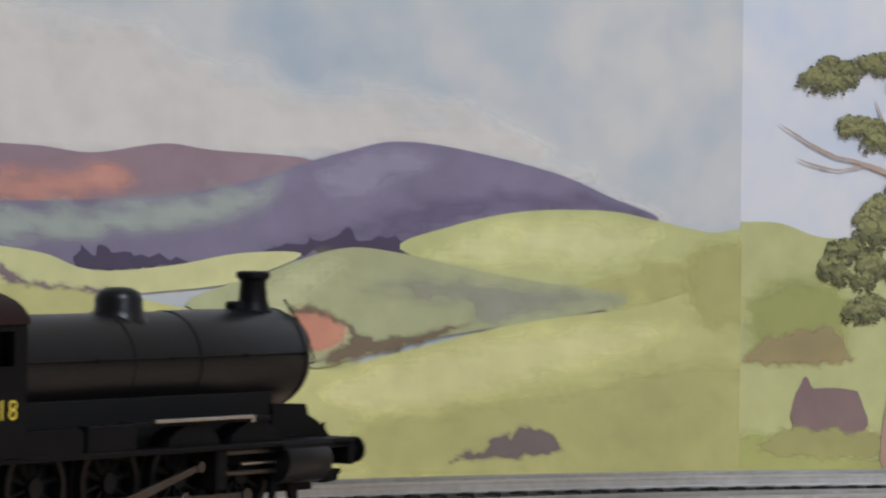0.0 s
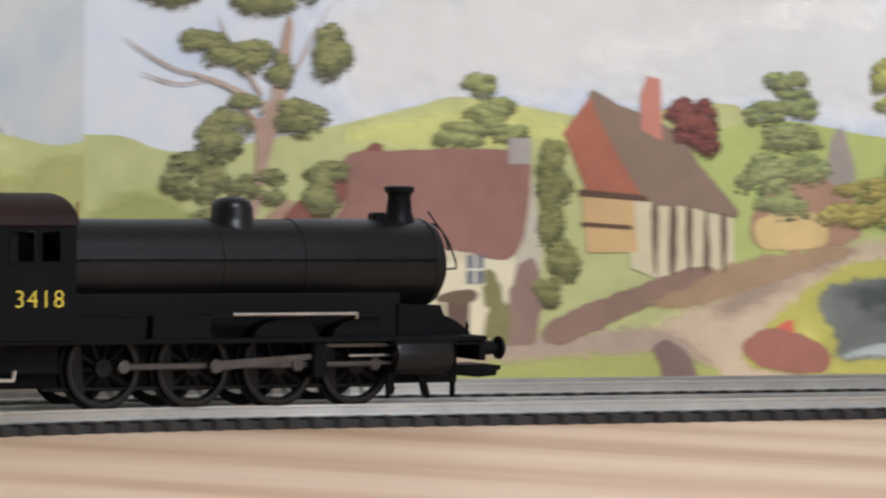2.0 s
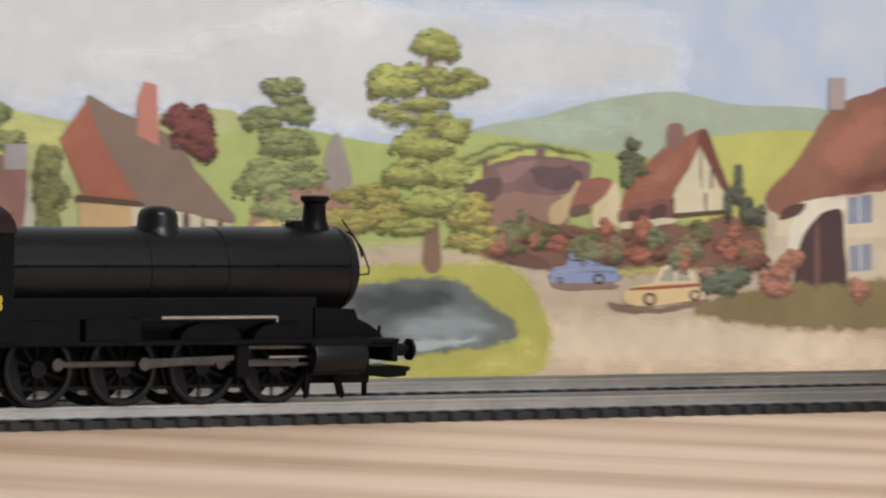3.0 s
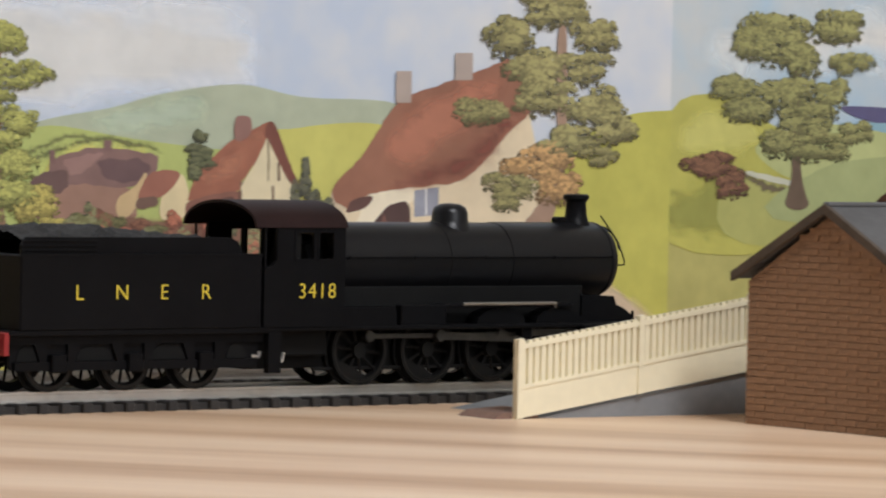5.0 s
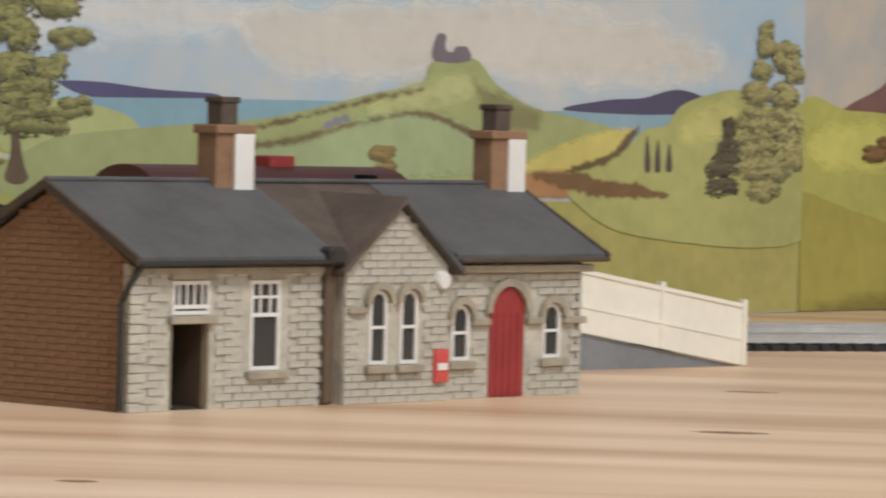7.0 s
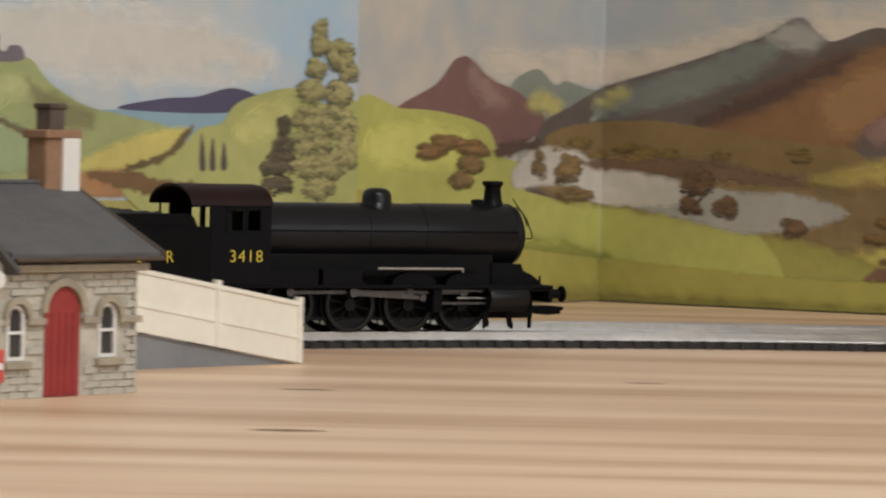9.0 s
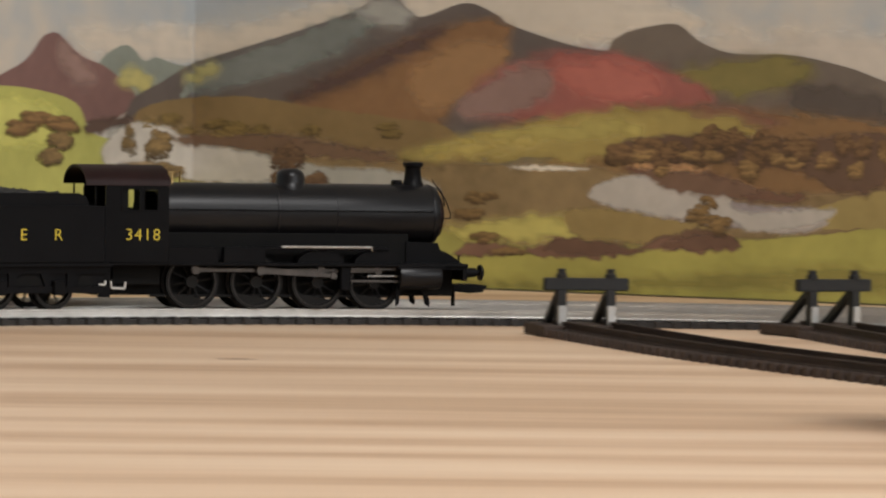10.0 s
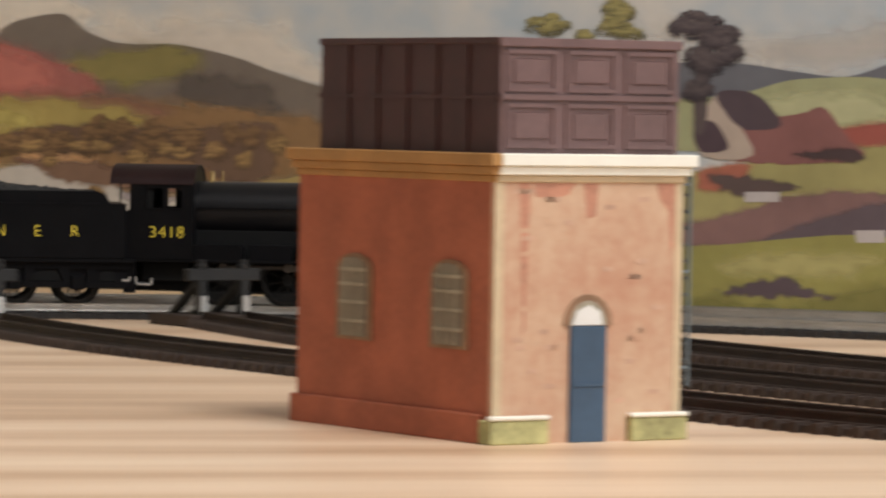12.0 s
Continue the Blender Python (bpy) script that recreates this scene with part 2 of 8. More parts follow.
def wall_point(u, z, out=0.0):
    """Unrolled wall coordinate: u < 0 along the long wall, u > 0 along the short one; out: mm into the room."""
    if u < 0:
        p = CORNER + u * ahead(WALL_A) + out * aside(WALL_A)
    else:
        p = CORNER + u * ahead(WALL_B) + out * aside(WALL_B)
    return Vector((p.x, p.y, z))


def slab(name, pts, z0, z1, mat, kind="structure", label="", category=""):
    bm = prism(new_bm(), pts, "z", z0, z1)
    ob = part(name, bm, mat)
    return tagged(ob, label, category, kind=kind)


def along(u, out):
    p = wall_point(u, 0, out)
    return (p.x, p.y)


# inner faces lie 1.5 mm behind the paper scenes
slab("wall_north", [along(-2600, -2), along(-0.001, -2), along(-0.001, -158), along(-2600, -158)], -900, 1500, "wall_paint")
slab("wall_east", [tuple(CORNER + 2 * ahead(WALL_A)), tuple(CORNER + 2 * ahead(WALL_A) + 2600 * ahead(WALL_B)), tuple(CORNER + 120 * ahead(WALL_A) + 2600 * ahead(WALL_B)), tuple(CORNER + 120 * ahead(WALL_A) - 160 * ahead(WALL_B)), tuple(CORNER + 2 * ahead(WALL_A) - 160 * ahead(WALL_B))], -900, 1500, "wall_paint")
far = (CORNER - 2600 * ahead(WALL_A) + 2600 * ahead(WALL_B))
west0, west1 = CORNER - 2600 * ahead(WALL_A), far
slab("wall_south", [tuple(west0 - 0 * ahead(WALL_A)), tuple(west1), tuple(west1 - 100 * ahead(WALL_A)), tuple(west0 - 100 * ahead(WALL_A))], -900, 1500, "wall_paint")
# unseen wall built round the window lamp; its opening is 1.24 by 0.93 m
def west_piece(name, a0, a1, z0, z1):
    c = CORNER + 2130 * ahead(WALL_B)
    w = 100 * ahead(WALL_B)
    p, q = c + a0 * ahead(WALL_A), c + a1 * ahead(WALL_A)
    return slab(name, [tuple(p), tuple(p + w), tuple(q + w), tuple(q)], z0, z1, "wall_paint")


west_piece("wall_west_below_window", 0, -2600, -900, 150)
west_piece("wall_west_above_window", 0, -2600, 1080, 1500)
west_piece("wall_west_beside_window_1", 0, -174, 150, 1080)
west_piece("wall_west_beside_window_2", -1414, -2600, 150, 1080)
ring = [tuple(CORNER + 150 * ahead(WALL_A) - 150 * ahead(WALL_B)), tuple(CORNER + 150 * ahead(WALL_A) + 2750 * ahead(WALL_B)),
        tuple(CORNER - 2750 * ahead(WALL_A) + 2750 * ahead(WALL_B)), tuple(CORNER - 2750 * ahead(WALL_A) - 150 * ahead(WALL_B))]
slab("ceiling", ring, 1500, 1540, "ceiling_paint")
slab("floor", ring, -940, -900, "carpet")
# the pine baseboard fills the corner of the room
deck = [tuple(CORNER - 4 * ahead(WALL_A)), tuple(CORNER + 1500 * ahead(WALL_B)), tuple(CORNER - 2300 * ahead(WALL_A) + 1500 * ahead(WALL_B)), tuple(CORNER - 2300 * ahead(WALL_A))]
slab("baseboard_deck", deck, -18, 0, "pine", "structure", "pale planed pine baseboard with long grain", "baseboard")

# ---- the train ----


def spoked_wheel(name, parent, r, x, y, spokes=10, width=2.6):
    """A spoked wheel on its axle at (x, y); the tyre has a bright rim and a flange inside."""
    side = -1 if y < 0 else 1
    w = new(name)
    w.empty_display_size = 0.005
    w.parent = parent
    w.matrix_basis = pose(x / 1000, y / 1000, r / 1000)
    bm = new_bm()
    lathe(bm, [(r - 1.5, -width / 2), (r, -width / 2), (r, width / 2), (r - 1.5, width / 2)], (0, 0, 0), "y", 36, True)
    lathe(bm, [(r - 1.0, -side * width / 2 - 0.4), (r + 0.9, -side * width / 2 - 0.4), (r + 0.9, -side * width / 2 + 0.3), (r - 1.0, -side * width / 2 + 0.3)], (0, 0, 0), "y", 36, True)
    part("tyre", bm, "wheel_black", w, smooth=True)
    bm = new_bm()
    lathe(bm, [(r - 1.05, side * (width / 2 - 0.02)), (r - 0.7, side * (width / 2 - 0.02)), (r - 0.7, side * (width / 2 + 0.06)), (r - 1.05, side * (width / 2 + 0.06))], (0, 0, 0), "y", 36, True)
    part("rim", bm, "rim_steel", w, "worn bright steel rim", smooth=True)
    bm = new_bm()
    lathe(bm, [(0.5, -1.4), (2.1, -1.4), (2.1, 1.5), (0.5, 1.5)], (0, 0, 0), "y", 16)
    for k in range(spokes):
        a = 2 * math.pi * k / spokes
        cyl(bm, (1.6 * math.cos(a), 0, 1.6 * math.sin(a)), ((r - 1.2) * math.cos(a), 0, (r - 1.2) * math.sin(a)), 0.42, 5)
    if r > 8:
        prism(bm, [((r - 1.4) * math.cos(a), (r - 1.4) * math.sin(a)) for a in [math.pi * (0.72 + 0.08 * k) for k in range(8)]], "y", -0.5, 0.9)
    part("spoke_centre", bm, "wheel_black", w)
    return w


def lettering(text, size, parent, x, y, z, name="lettering", spacing=1.0):
    """Flat raised characters on a side that faces -y."""
    cu = bpy.data.curves.new(name, "FONT")
    cu.body, cu.size, cu.extrude, cu.align_x, cu.align_y = text, size / 1000, 0.00006, "CENTER", "CENTER"
    cu.resolution_u, cu.space_character, cu.offset = 3, spacing, -0.00006
    tmp = new(name, cu)
    me = bpy.data.meshes.new_from_object(tmp.evaluated_get(bpy.context.evaluated_depsgraph_get()))
    bpy.data.objects.remove(tmp)
    me.materials.clear()
    me.materials.append(M["yellow"])
    ob = new(name, me)
    ob.parent = parent
    ob.matrix_basis = pose(x / 1000, y / 1000, z / 1000, 90, 0, 0)
    return ob


def arch(half, base, rise, n=14, inset=0.0):
    """An arched outline across (y, z) from one side to the other."""
    h, r = half - inset, rise - inset
    return [(-h * math.cos(math.pi * k / n), base + r * math.sin(math.pi * k / n)) for k in range(n + 1)]


WHEELS = (-31.6, -8.9, 13.0, 33.4)


def build_loco():
    loco = thing("steam_locomotive", on_track(-800), "black model 0-8-0 goods steam engine on the rails", "locomotive")
    # boiler, firebox and smokebox in one barrel with bands
    bm = lathe(new_bm(), [(10.3, -43), (10.3, 20)], (0, 0, 32.6), "x", 40)
    part("boiler", bm, "boiler_black", loco, "long smooth satin black boiler", True)
    bm = lathe(new_bm(), [(10.5, 20), (10.5, 55.6), (9.8, 57.4), (8.2, 58.0)], (0, 0, 32.6), "x", 40)
    part("smokebox", bm, "boiler_black", loco, smooth=True)
    bm = lathe(new_bm(), [(7.8, 57.8), (7.2, 59.2), (4.4, 60.3), (0.6, 60.7)], (0, 0, 32.2), "x", 28)
    part("smokebox_door", bm, "roof_black", loco, smooth=True)
    for x in (-41.5, -1.0, 55.2):
        bm = lathe(new_bm(), [(10.35, x - 0.4), (10.5 if x < 50 else 10.62, x - 0.3), (10.5 if x < 50 else 10.62, x + 0.3), (10.35, x + 0.4)], (0, 0, 32.6), "x", 40, True)
        part("boiler_band", bm, "boiler_black", loco, smooth=True)
    # chimney
    bm = lathe(new_bm(), [(4.8, 41.6), (3.6, 43.2), (3.05, 45.0), (2.75, 48.6), (3.1, 49.2), (3.6, 49.6), (3.6, 50.6), (3.0, 50.9), (2.4, 50.9)], (50, 0, 0), "z", 24)
    part("chimney", bm, "loco_black", loco, "short black flared chimney", True)
    bm = box(new_bm(), 42.4, -1.8, 42.2, 45.8, 1.8, 44.6, 0.5)
    part("snifting_valve", bm, "loco_black", loco)
    # dome
    bm = lathe(new_bm(), [(6.6, 40.6), (5.5, 42.2), (5.0, 43.6), (4.9, 45.6), (4.3, 47.0), (2.7, 47.9), (0.4, 48.1)], (5.6, 0, 0), "z", 24)
    part("dome", bm, "boiler_black", loco, "rounded black steam dome", True)
    # safety valves
    bm = new_bm()
    for y in (-1.6, 1.6):
        lathe(bm, [(0.7, 42.0), (0.45, 45.6), (0.6, 46.0), (0.2, 46.6)], (-37.0, y, 0), "z", 10)
    part("safety_valve", bm, "brass", loco, "small dull brass safety valves")
    bm = tube(new_bm(), [(-33.4, 1, 42.4), (-33.4, 1, 46.6)], 0.35, 8)
    part("whistle", bm, "brass", loco)
    # handrails and the smokebox rail
    for y in (-1, 1):
        bm = tube(new_bm(), [(-41, y * 10.95, 33.8), (54, y * 10.95, 33.8)], 0.24)
        for x in (-36, -14, 10, 34, 54):
            cyl(bm, (x, y * 10.1, 33.8), (x, y * 11.25, 33.8), 0.42, 8)
        part("handrail", bm, "loco_black", loco)
    pts = [(55.4, 8.9 * math.sin(a), 32.6 + 9.3 * math.cos(a)) for a in [radians(-70 + 14 * k) for k in range(11)]]
    part("smokebox_rail", tube(new_bm(), [(p[0] + 3.6, p[1], p[2]) for p in pts], 0.28), "loco_black", loco)
    bm = tube(new_bm(), [(55.6, -4, 45.0), (57.2, -5.2, 42.2), (60.0, -6.4, 38), (61.6, -7.4, 33), (61.4, -7.8, 31.6), (57.6, -8.4, 31.4)], 0.22)
    part("grab_rail", bm, "loco_black", loco)
    # running plates, splashers and frames
    bm = box(new_bm(), -68.6, -16.2, 14.8, 65.6, 16.2, 16.0, 0.3)
    part("running_plate", bm, "loco_black", loco)
    for y in (-1, 1):
        bm = prism(new_bm(), [(-41.4, 15.9), (-41.4, 21), (-25, 21), (-24, 20), (-24, 15.9)], "y", y * 11, y * 16)
        part("splasher", bm, "loco_black", loco)
        bm = box(new_bm(), -22, min(y * 12.5, y * 15.6), 15.8, -7, max(y * 12.5, y * 15.6), 21.3, 0.3)
        part("sandbox", bm, "loco_black", loco)
        bm = box(new_bm(), -7.5, min(y * 11, y * 15.4), 20.4, 37, max(y * 11, y * 15.4), 21.5, 0.2)
        part("upper_running_plate", bm, "loco_black", loco)
        bm = tube(new_bm(), [(-1.6, y * 15.7, 21.5), (30.6, y * 15.7, 21.5), (30.8, y * 15.2, 20.4)], 0.42, 10)
        part("reversing_rod", bm, "steel", loco, "bright polished steel rod")
        for x in (13.0, 33.4):
            prof = [(x - 8.5, 15.8)] + [(x + 8.5 * -math.cos(math.pi * k / 8), 15.8 + 4.6 * math.sin(math.pi * k / 8)) for k in range(1, 8)] + [(x + 8.5, 15.8)]
            part("wheel_splasher", prism(new_bm(), prof, "y", y * 9, y * 14.2), "loco_black", loco)
        prof = [(45, 15.9), (45, 23.4), (56.4, 23.0), (57.4, 20.6), (60.4, 19.4), (63.2, 17.6), (65.0, 15.9)]
        part("smokebox_saddle", prism(new_bm(), prof, "y", y * 6.5, y * 9.5), "loco_black", loco)
    part("frame", box(new_bm(), -66, -6.5, 4.5, 63, 6.5, 14.7, 0.3), "cab_inside", loco)
    part("boiler_cradle", box(new_bm(), -42, -8.6, 14.7, 46, 8.6, 26, 0.3), "cab_inside", loco)
    part("ashpan", box(new_bm(), -60, -11, 8, -43, 11, 15, 0.5), "cab_inside", loco)
    # cab
    for y in (-1, 1):
        y0, y1 = (-16.4, -15.2) if y < 0 else (15.2, 16.4)
        bm = new_bm()
        prism(bm, [(-67.6, 15.9), (-41.6, 15.9), (-41.6, 33.2), (-63.7, 33.2), (-65.1, 32), (-67.0, 31.5), (-67.6, 30.8)], "y", y0, y1)
        # pillars and top rail leave two open side lights
        posts = []
        for x0, x1, z0, z1 in ((-63.6, -58.0, 33.2, 41.0), (-51.6, -50.6, 33.2, 41.0), (-45.2, -41.6, 33.2, 41.0), (-63.4, -41.6, 41.0, 42.6)):
            posts.append(box(new_bm(), x0, y0, z0, x1, y1, z1))
        side = part("cab_side", bm, "loco_black", loco)
        for post in posts:
            part("window_pillar", post, "loco_black", side)
        for x0, x1 in ((-58.0, -51.6), (-50.6, -45.2)):
            b2 = new_bm()
            for q in ((x0, x1, 33.0, 33.7), (x0, x1, 40.5, 41.2), (x0 - 0.2, x0 + 0.4, 33.0, 41.2), (x1 - 0.4, x1 + 0.2, 33.0, 41.2)):
                box(b2, q[0], min(y * 16.0, y * 16.65), q[2], q[1], max(y * 16.0, y * 16.65), q[3])
            part("window_frame", b2, "loco_black", side)
        # the sliding shutter half closes the rear light
        part("sliding_shutter", box(new_bm(), -58.0, min(y * 15.3, y * 15.7), 33.2, -55.6, max(y * 15.3, y * 15.7), 41.0), "cab_inside", side)
    part("cab_front", box(new_bm(), -42.6, -15.2, 15.9, -41.4, 15.2, 42.6), "loco_black", loco)
    outer = arch(16.9, 41.8, 6.9)
    inner = arch(16.9, 41.8, 6.9, 14, 0.8)
    bm = new_bm()
    prism(bm, outer + inner[::-1], "x", -70.6, -41.2)
    part("cab_roof", bm, "roof_black", loco, "arched cab roof with a dull reddish black finish", True)
    part("cab_front_arch", prism(new_bm(), inner, "x", -42.4, -41.6), "loco_black", loco)
    part("cab_floor", box(new_bm(), -68.6, -15, 16.0, -42.6, 15, 17), "cab_inside", loco)
    part("backhead", lathe(new_bm(), [(9.2, -48), (9.2, -42.6)], (0, 0, 30.5), "x", 24), "cab_inside", loco)
    for y in (-15.8, 15.8):
        part("cab_pillar", tube(new_bm(), [(-67.0, y, 30), (-67.0, y, 42.2)], 0.35), "loco_black", loco)
    lettering("3418", 5.7, loco, -50.6, -16.5, 25.1, "cab_number", 1.12)
    # cylinders, slide bars and their brackets
    for y in (-1, 1):
        part("cylinder", lathe(new_bm(), [(4.4, 41), (4.6, 42), (4.6, 55), (4.2, 56)], (0, y * 13.0, 11.6), "x", 22), "boiler_black", loco, smooth=True)
        part("cylinder_cover", box(new_bm(), 40, min(y * 10, y * 16.6), 14.0, 57, max(y * 10, y * 16.6), 15.6, 0.3), "loco_black", loco)
        for z in (13.6, 9.4):
            part("slide_bar", box(new_bm(), 24, min(y * 12.4, y * 13.6), z, 41.5, max(y * 12.4, y * 13.6), z + 0.8), "rod_steel", loco)
        part("piston_rod", tube(new_bm(), [(30, y * 13, 11.6), (41, y * 13, 11.6)], 0.4), "steel", loco)
        part("slide_bar_bracket", box(new_bm(), 20, min(y * 10, y * 14.8), 6.6, 23.5, max(y * 10, y * 14.8), 15, 0.4), "loco_black", loco)
        part("guard_iron", prism(new_bm(), [(50.0, 7.6), (54.4, 7.6), (53.4, 4.6), (54.2, 2.2), (53.8, 0.8), (52.4, 1.8), (51.6, 5.0)], "y", y * 8, y * 9), "loco_black", loco)
        part("brake_hanger", prism(new_bm(), [(40.6, 8.4), (43.0, 8.4), (41.8, 4.6), (41.6, 2.0), (40.6, 1.2), (40.4, 4.0)], "y", y * 12, y * 13), "loco_black", loco)
        # buffers
        b = lathe(new_bm(), [(2.0, 65), (1.8, 66.4), (1.6, 69.8), (1.0, 69.8), (1.0, 71.0), (2.7, 71.1), (2.8, 71.7), (2.1, 72.3)], (0, y * 11.2, 12.9), "x", 18)
        part("buffer", b, "loco_black", loco, smooth=True)
        part("cab_step", box(new_bm(), -65.6, min(y * 14, y * 16), 4, -61.6, max(y * 14, y * 16), 15), "loco_black", loco)
        part("brake_rod", tube(new_bm(), [(-46, y * 8.5, 4.4), (40, y * 8.5, 4.4)], 0.5), "wheel_black", loco)
    part("front_platform", box(new_bm(), 57, -15.6, 13.9, 65.4, 15.6, 14.78, 0.2), "loco_black", loco)
    part("buffer_beam", box(new_bm(), 63.6, -16.0, 10.2, 65.4, 16.0, 14.7, 0.3), "loco_black", loco)
    part("coupling", prism(new_bm(), [(64, 6.0), (64, 8.4), (72, 8.6), (76.4, 8.2), (76.4, 7.2), (75.4, 7.0), (75.2, 5.8), (70, 5.4)], "y", -4, 4), "loco_black", loco)
    part("coupling_hook", tube(new_bm(), [(65.4, 0, 8), (65.4, 0, 0.8)], 0.7), "loco_black", loco)
    part("lamp_iron", tube(new_bm(), [(64.6, -8, 15.8), (64.6, -8, 18.8)], 0.4), "loco_black", loco)
    # moving parts
    wheels, rods = [], []
    for y in (-9.0, 9.0):
        for x in WHEELS:
            wheels.append((spoked_wheel("driving_wheel", loco, 9.2, x, y), 9.2, 0 if y < 0 else 90))
        rod = new_bm()
        box(rod, WHEELS[0], -0.45, -0.7, WHEELS[3], 0.45, 0.7, 0.15)
        for x in WHEELS:
            cyl(rod, (x, -0.8, 0), (x, 0.8, 0), 1.5, 14)
        ob = part("coupling_rod", rod, "rod_steel", loco, "flat grey steel coupling rod")
        rods.append((ob, y * 1.0 + (-2.6 if y < 0 else 2.6), 9.2, 0 if y < 0 else 90))
        con = new_bm()
        prism(con, [(0, -1.1), (0, 1.1), (26, 0.6), (26, -0.6)], "y", -0.4, 0.4)
        cyl(con, (0, -0.7, 0), (0, 0.7, 0), 1.6, 14)
        cyl(con, (26, -0.7, 0), (26, 0.7, 0), 1.2, 12)
        ob = part("connecting_rod", con, "rod_steel", loco, "bright steel connecting rod")
        rods.append((ob, y * 1.0 + (-4.2 if y < 0 else 4.2), 9.2, 0 if y < 0 else 90))
    return loco, wheels, rods


AXLES = (-24.4, -1.2, 20.6)


def build_tender():
    ten = thing("tender", on_track(-900), "black six-wheeled coal tender with yellow lettering", "tender")
    part("tank_side", box(new_bm(), -37, -16.2, 15.6, 37, 16.2, 34.9, 0.5), "loco_black", ten)
    bm = prism(new_bm(), [(-36.4, 34.8), (-36.4, 37.0), (-35.0, 39.2), (27, 39.2), (29.6, 38.2), (31.5, 34.8)], "y", -15.2, -14.4)
    part("coal_rail_side", bm, "loco_black", ten)
    bm = prism(new_bm(), [(-36.4, 34.8), (-36.4, 37.0), (-35.0, 39.2), (27, 39.2), (29.6, 38.2), (31.5, 34.8)], "y", 14.4, 15.2)
    part("coal_rail_side", bm, "loco_black", ten)
    for y in (-1, 1):
        for z in (35.8, 37.0, 38.2):
            part("coal_rail", tube(new_bm(), [(-36.4, y * 15.4, z), (-14, y * 15.4, z)], 0.22), "loco_black", ten)
        part("side_beading", box(new_bm(), -37, y * 16.2 - 0.25, 34.2, 37, y * 16.2 + 0.25, 35.0), "loco_black", ten)
    part("bulkhead", box(new_bm(), 28, -14.3, 34.8, 29.2, 14.3, 38.4), "loco_black", ten)
    # coal heap
    bm = new_bm()
    nx, ny = 34, 14
    grid = [[bm.verts.new((-36 + 63 * i / nx, -14.3 + 28.6 * j / ny,
                           37.0 + 4.6 * math.sin(math.pi * (0.12 + 0.8 * j / ny)) * (0.75 + 0.35 * math.cos((i / nx - 0.28) * 4)) + 1.3 * noise.noise(Vector((i * 0.9, j * 0.9, 3)))))
             for j in range(ny + 1)] for i in range(nx + 1)]
    for i in range(nx):
        for j in range(ny):
            bm.faces.new((grid[i][j], grid[i + 1][j], grid[i + 1][j + 1], grid[i][j + 1]))
    part("coal", bm, "coal", ten, "heap of dull black coal")
    part("floor_plate", box(new_bm(), -40, -16.0, 14.4, 40, 16.0, 15.8, 0.2), "loco_black", ten)
    for y in (-1, 1):
        bm = new_bm()
        prism(bm, [(-39, 14.5), (39, 14.5), (39, 12.2), (-39, 12.2)], "y", y * 13.2, y * 14.2)
        prism(bm, [(-37, 7.8), (37, 7.8), (37, 5.6), (-37, 5.6)], "y", y * 13.2, y * 14.2)
        for c in AXLES:
            prism(bm, [(c - 6.8, 12.3), (c - 5.0, 7.7), (c - 3.2, 7.7), (c - 3.2, 12.3)], "y", y * 13.1, y * 14.1)
            prism(bm, [(c + 6.8, 12.3), (c + 5.0, 7.7), (c + 3.2, 7.7), (c + 3.2, 12.3)], "y", y * 13.1, y * 14.1)
            box(bm, c - 2.2, min(y * 13, y * 15.4), 5.0, c + 2.2, max(y * 13, y * 15.4), 9.8, 0.3)
        box(bm, -38, y * 12.7 - 0.4, 5.8, 38, y * 12.7 + 0.4, 14.6)
        frame_plate = part("outside_frame", bm, "loco_black", ten)
        # flat black half-ovals stand in for the shaded openings of the frame
        for c in (-12.8, 9.7, -33.0, 31.0):
            h = 5.4 if abs(c) < 20 else 3.0
            prof = [(c + h * math.cos(math.pi * k / 10), 8.0 + 4.0 * math.sin(math.pi * k / 10)) for k in range(11)]
            part("recess_shade_plate", prism(new_bm(), prof, "y", y * 13.12, y * 13.3), "cab_inside", frame_plate)
        b = lathe(new_bm(), [(1.5, -41), (1.5, -45), (1.0, -45), (1.0, -47), (2.9, -47.1), (2.9, -47.8)], (0, y * 11.2, 12.9), "x", 16)
        part("buffer", b, "loco_black", ten, smooth=True)
    part("rear_beam", box(new_bm(), -41.4, -16.0, 9.6, -39.8, 16.0, 15.4, 0.2), "red_beam", ten, "red rear buffer beam")
    part("coupling", tube(new_bm(), [(-41, 0, 10), (-44, 0, 9), (-46, 0, 6)], 0.6), "steel", ten)
    part("drawbar", box(new_bm(), 38, -3, 8, 48, 3, 10), "cab_inside", ten)
    for p in (((40.6, -13, 9.6), (41.0, -13, 7.2), (46, -13, 7.0), (46.4, -13, 9.2)), ((36, -13, 8.4), (38.5, -13, 8.2), (38.7, -13, 9.6))):
        part("hand_rail", tube(new_bm(), list(p), 0.5), "metal_tab", ten, "small bright pipe")
    for k, c in enumerate("LNER"):
        lettering(c, 5.6, ten, -19.6 + 12.9 * k, -16.4, 25.1, "tender_letter")
    wheels = []
    for y in (-9.0, 9.0):
        for x in AXLES:
            wheels.append((spoked_wheel("tender_wheel", ten, 7.5, x, y, 10), 7.5, 0))
    return ten, wheels


loco, loco_wheels, loco_rods = build_loco()
tender, tender_wheels = build_tender()

# ---- buildings and lineside ----


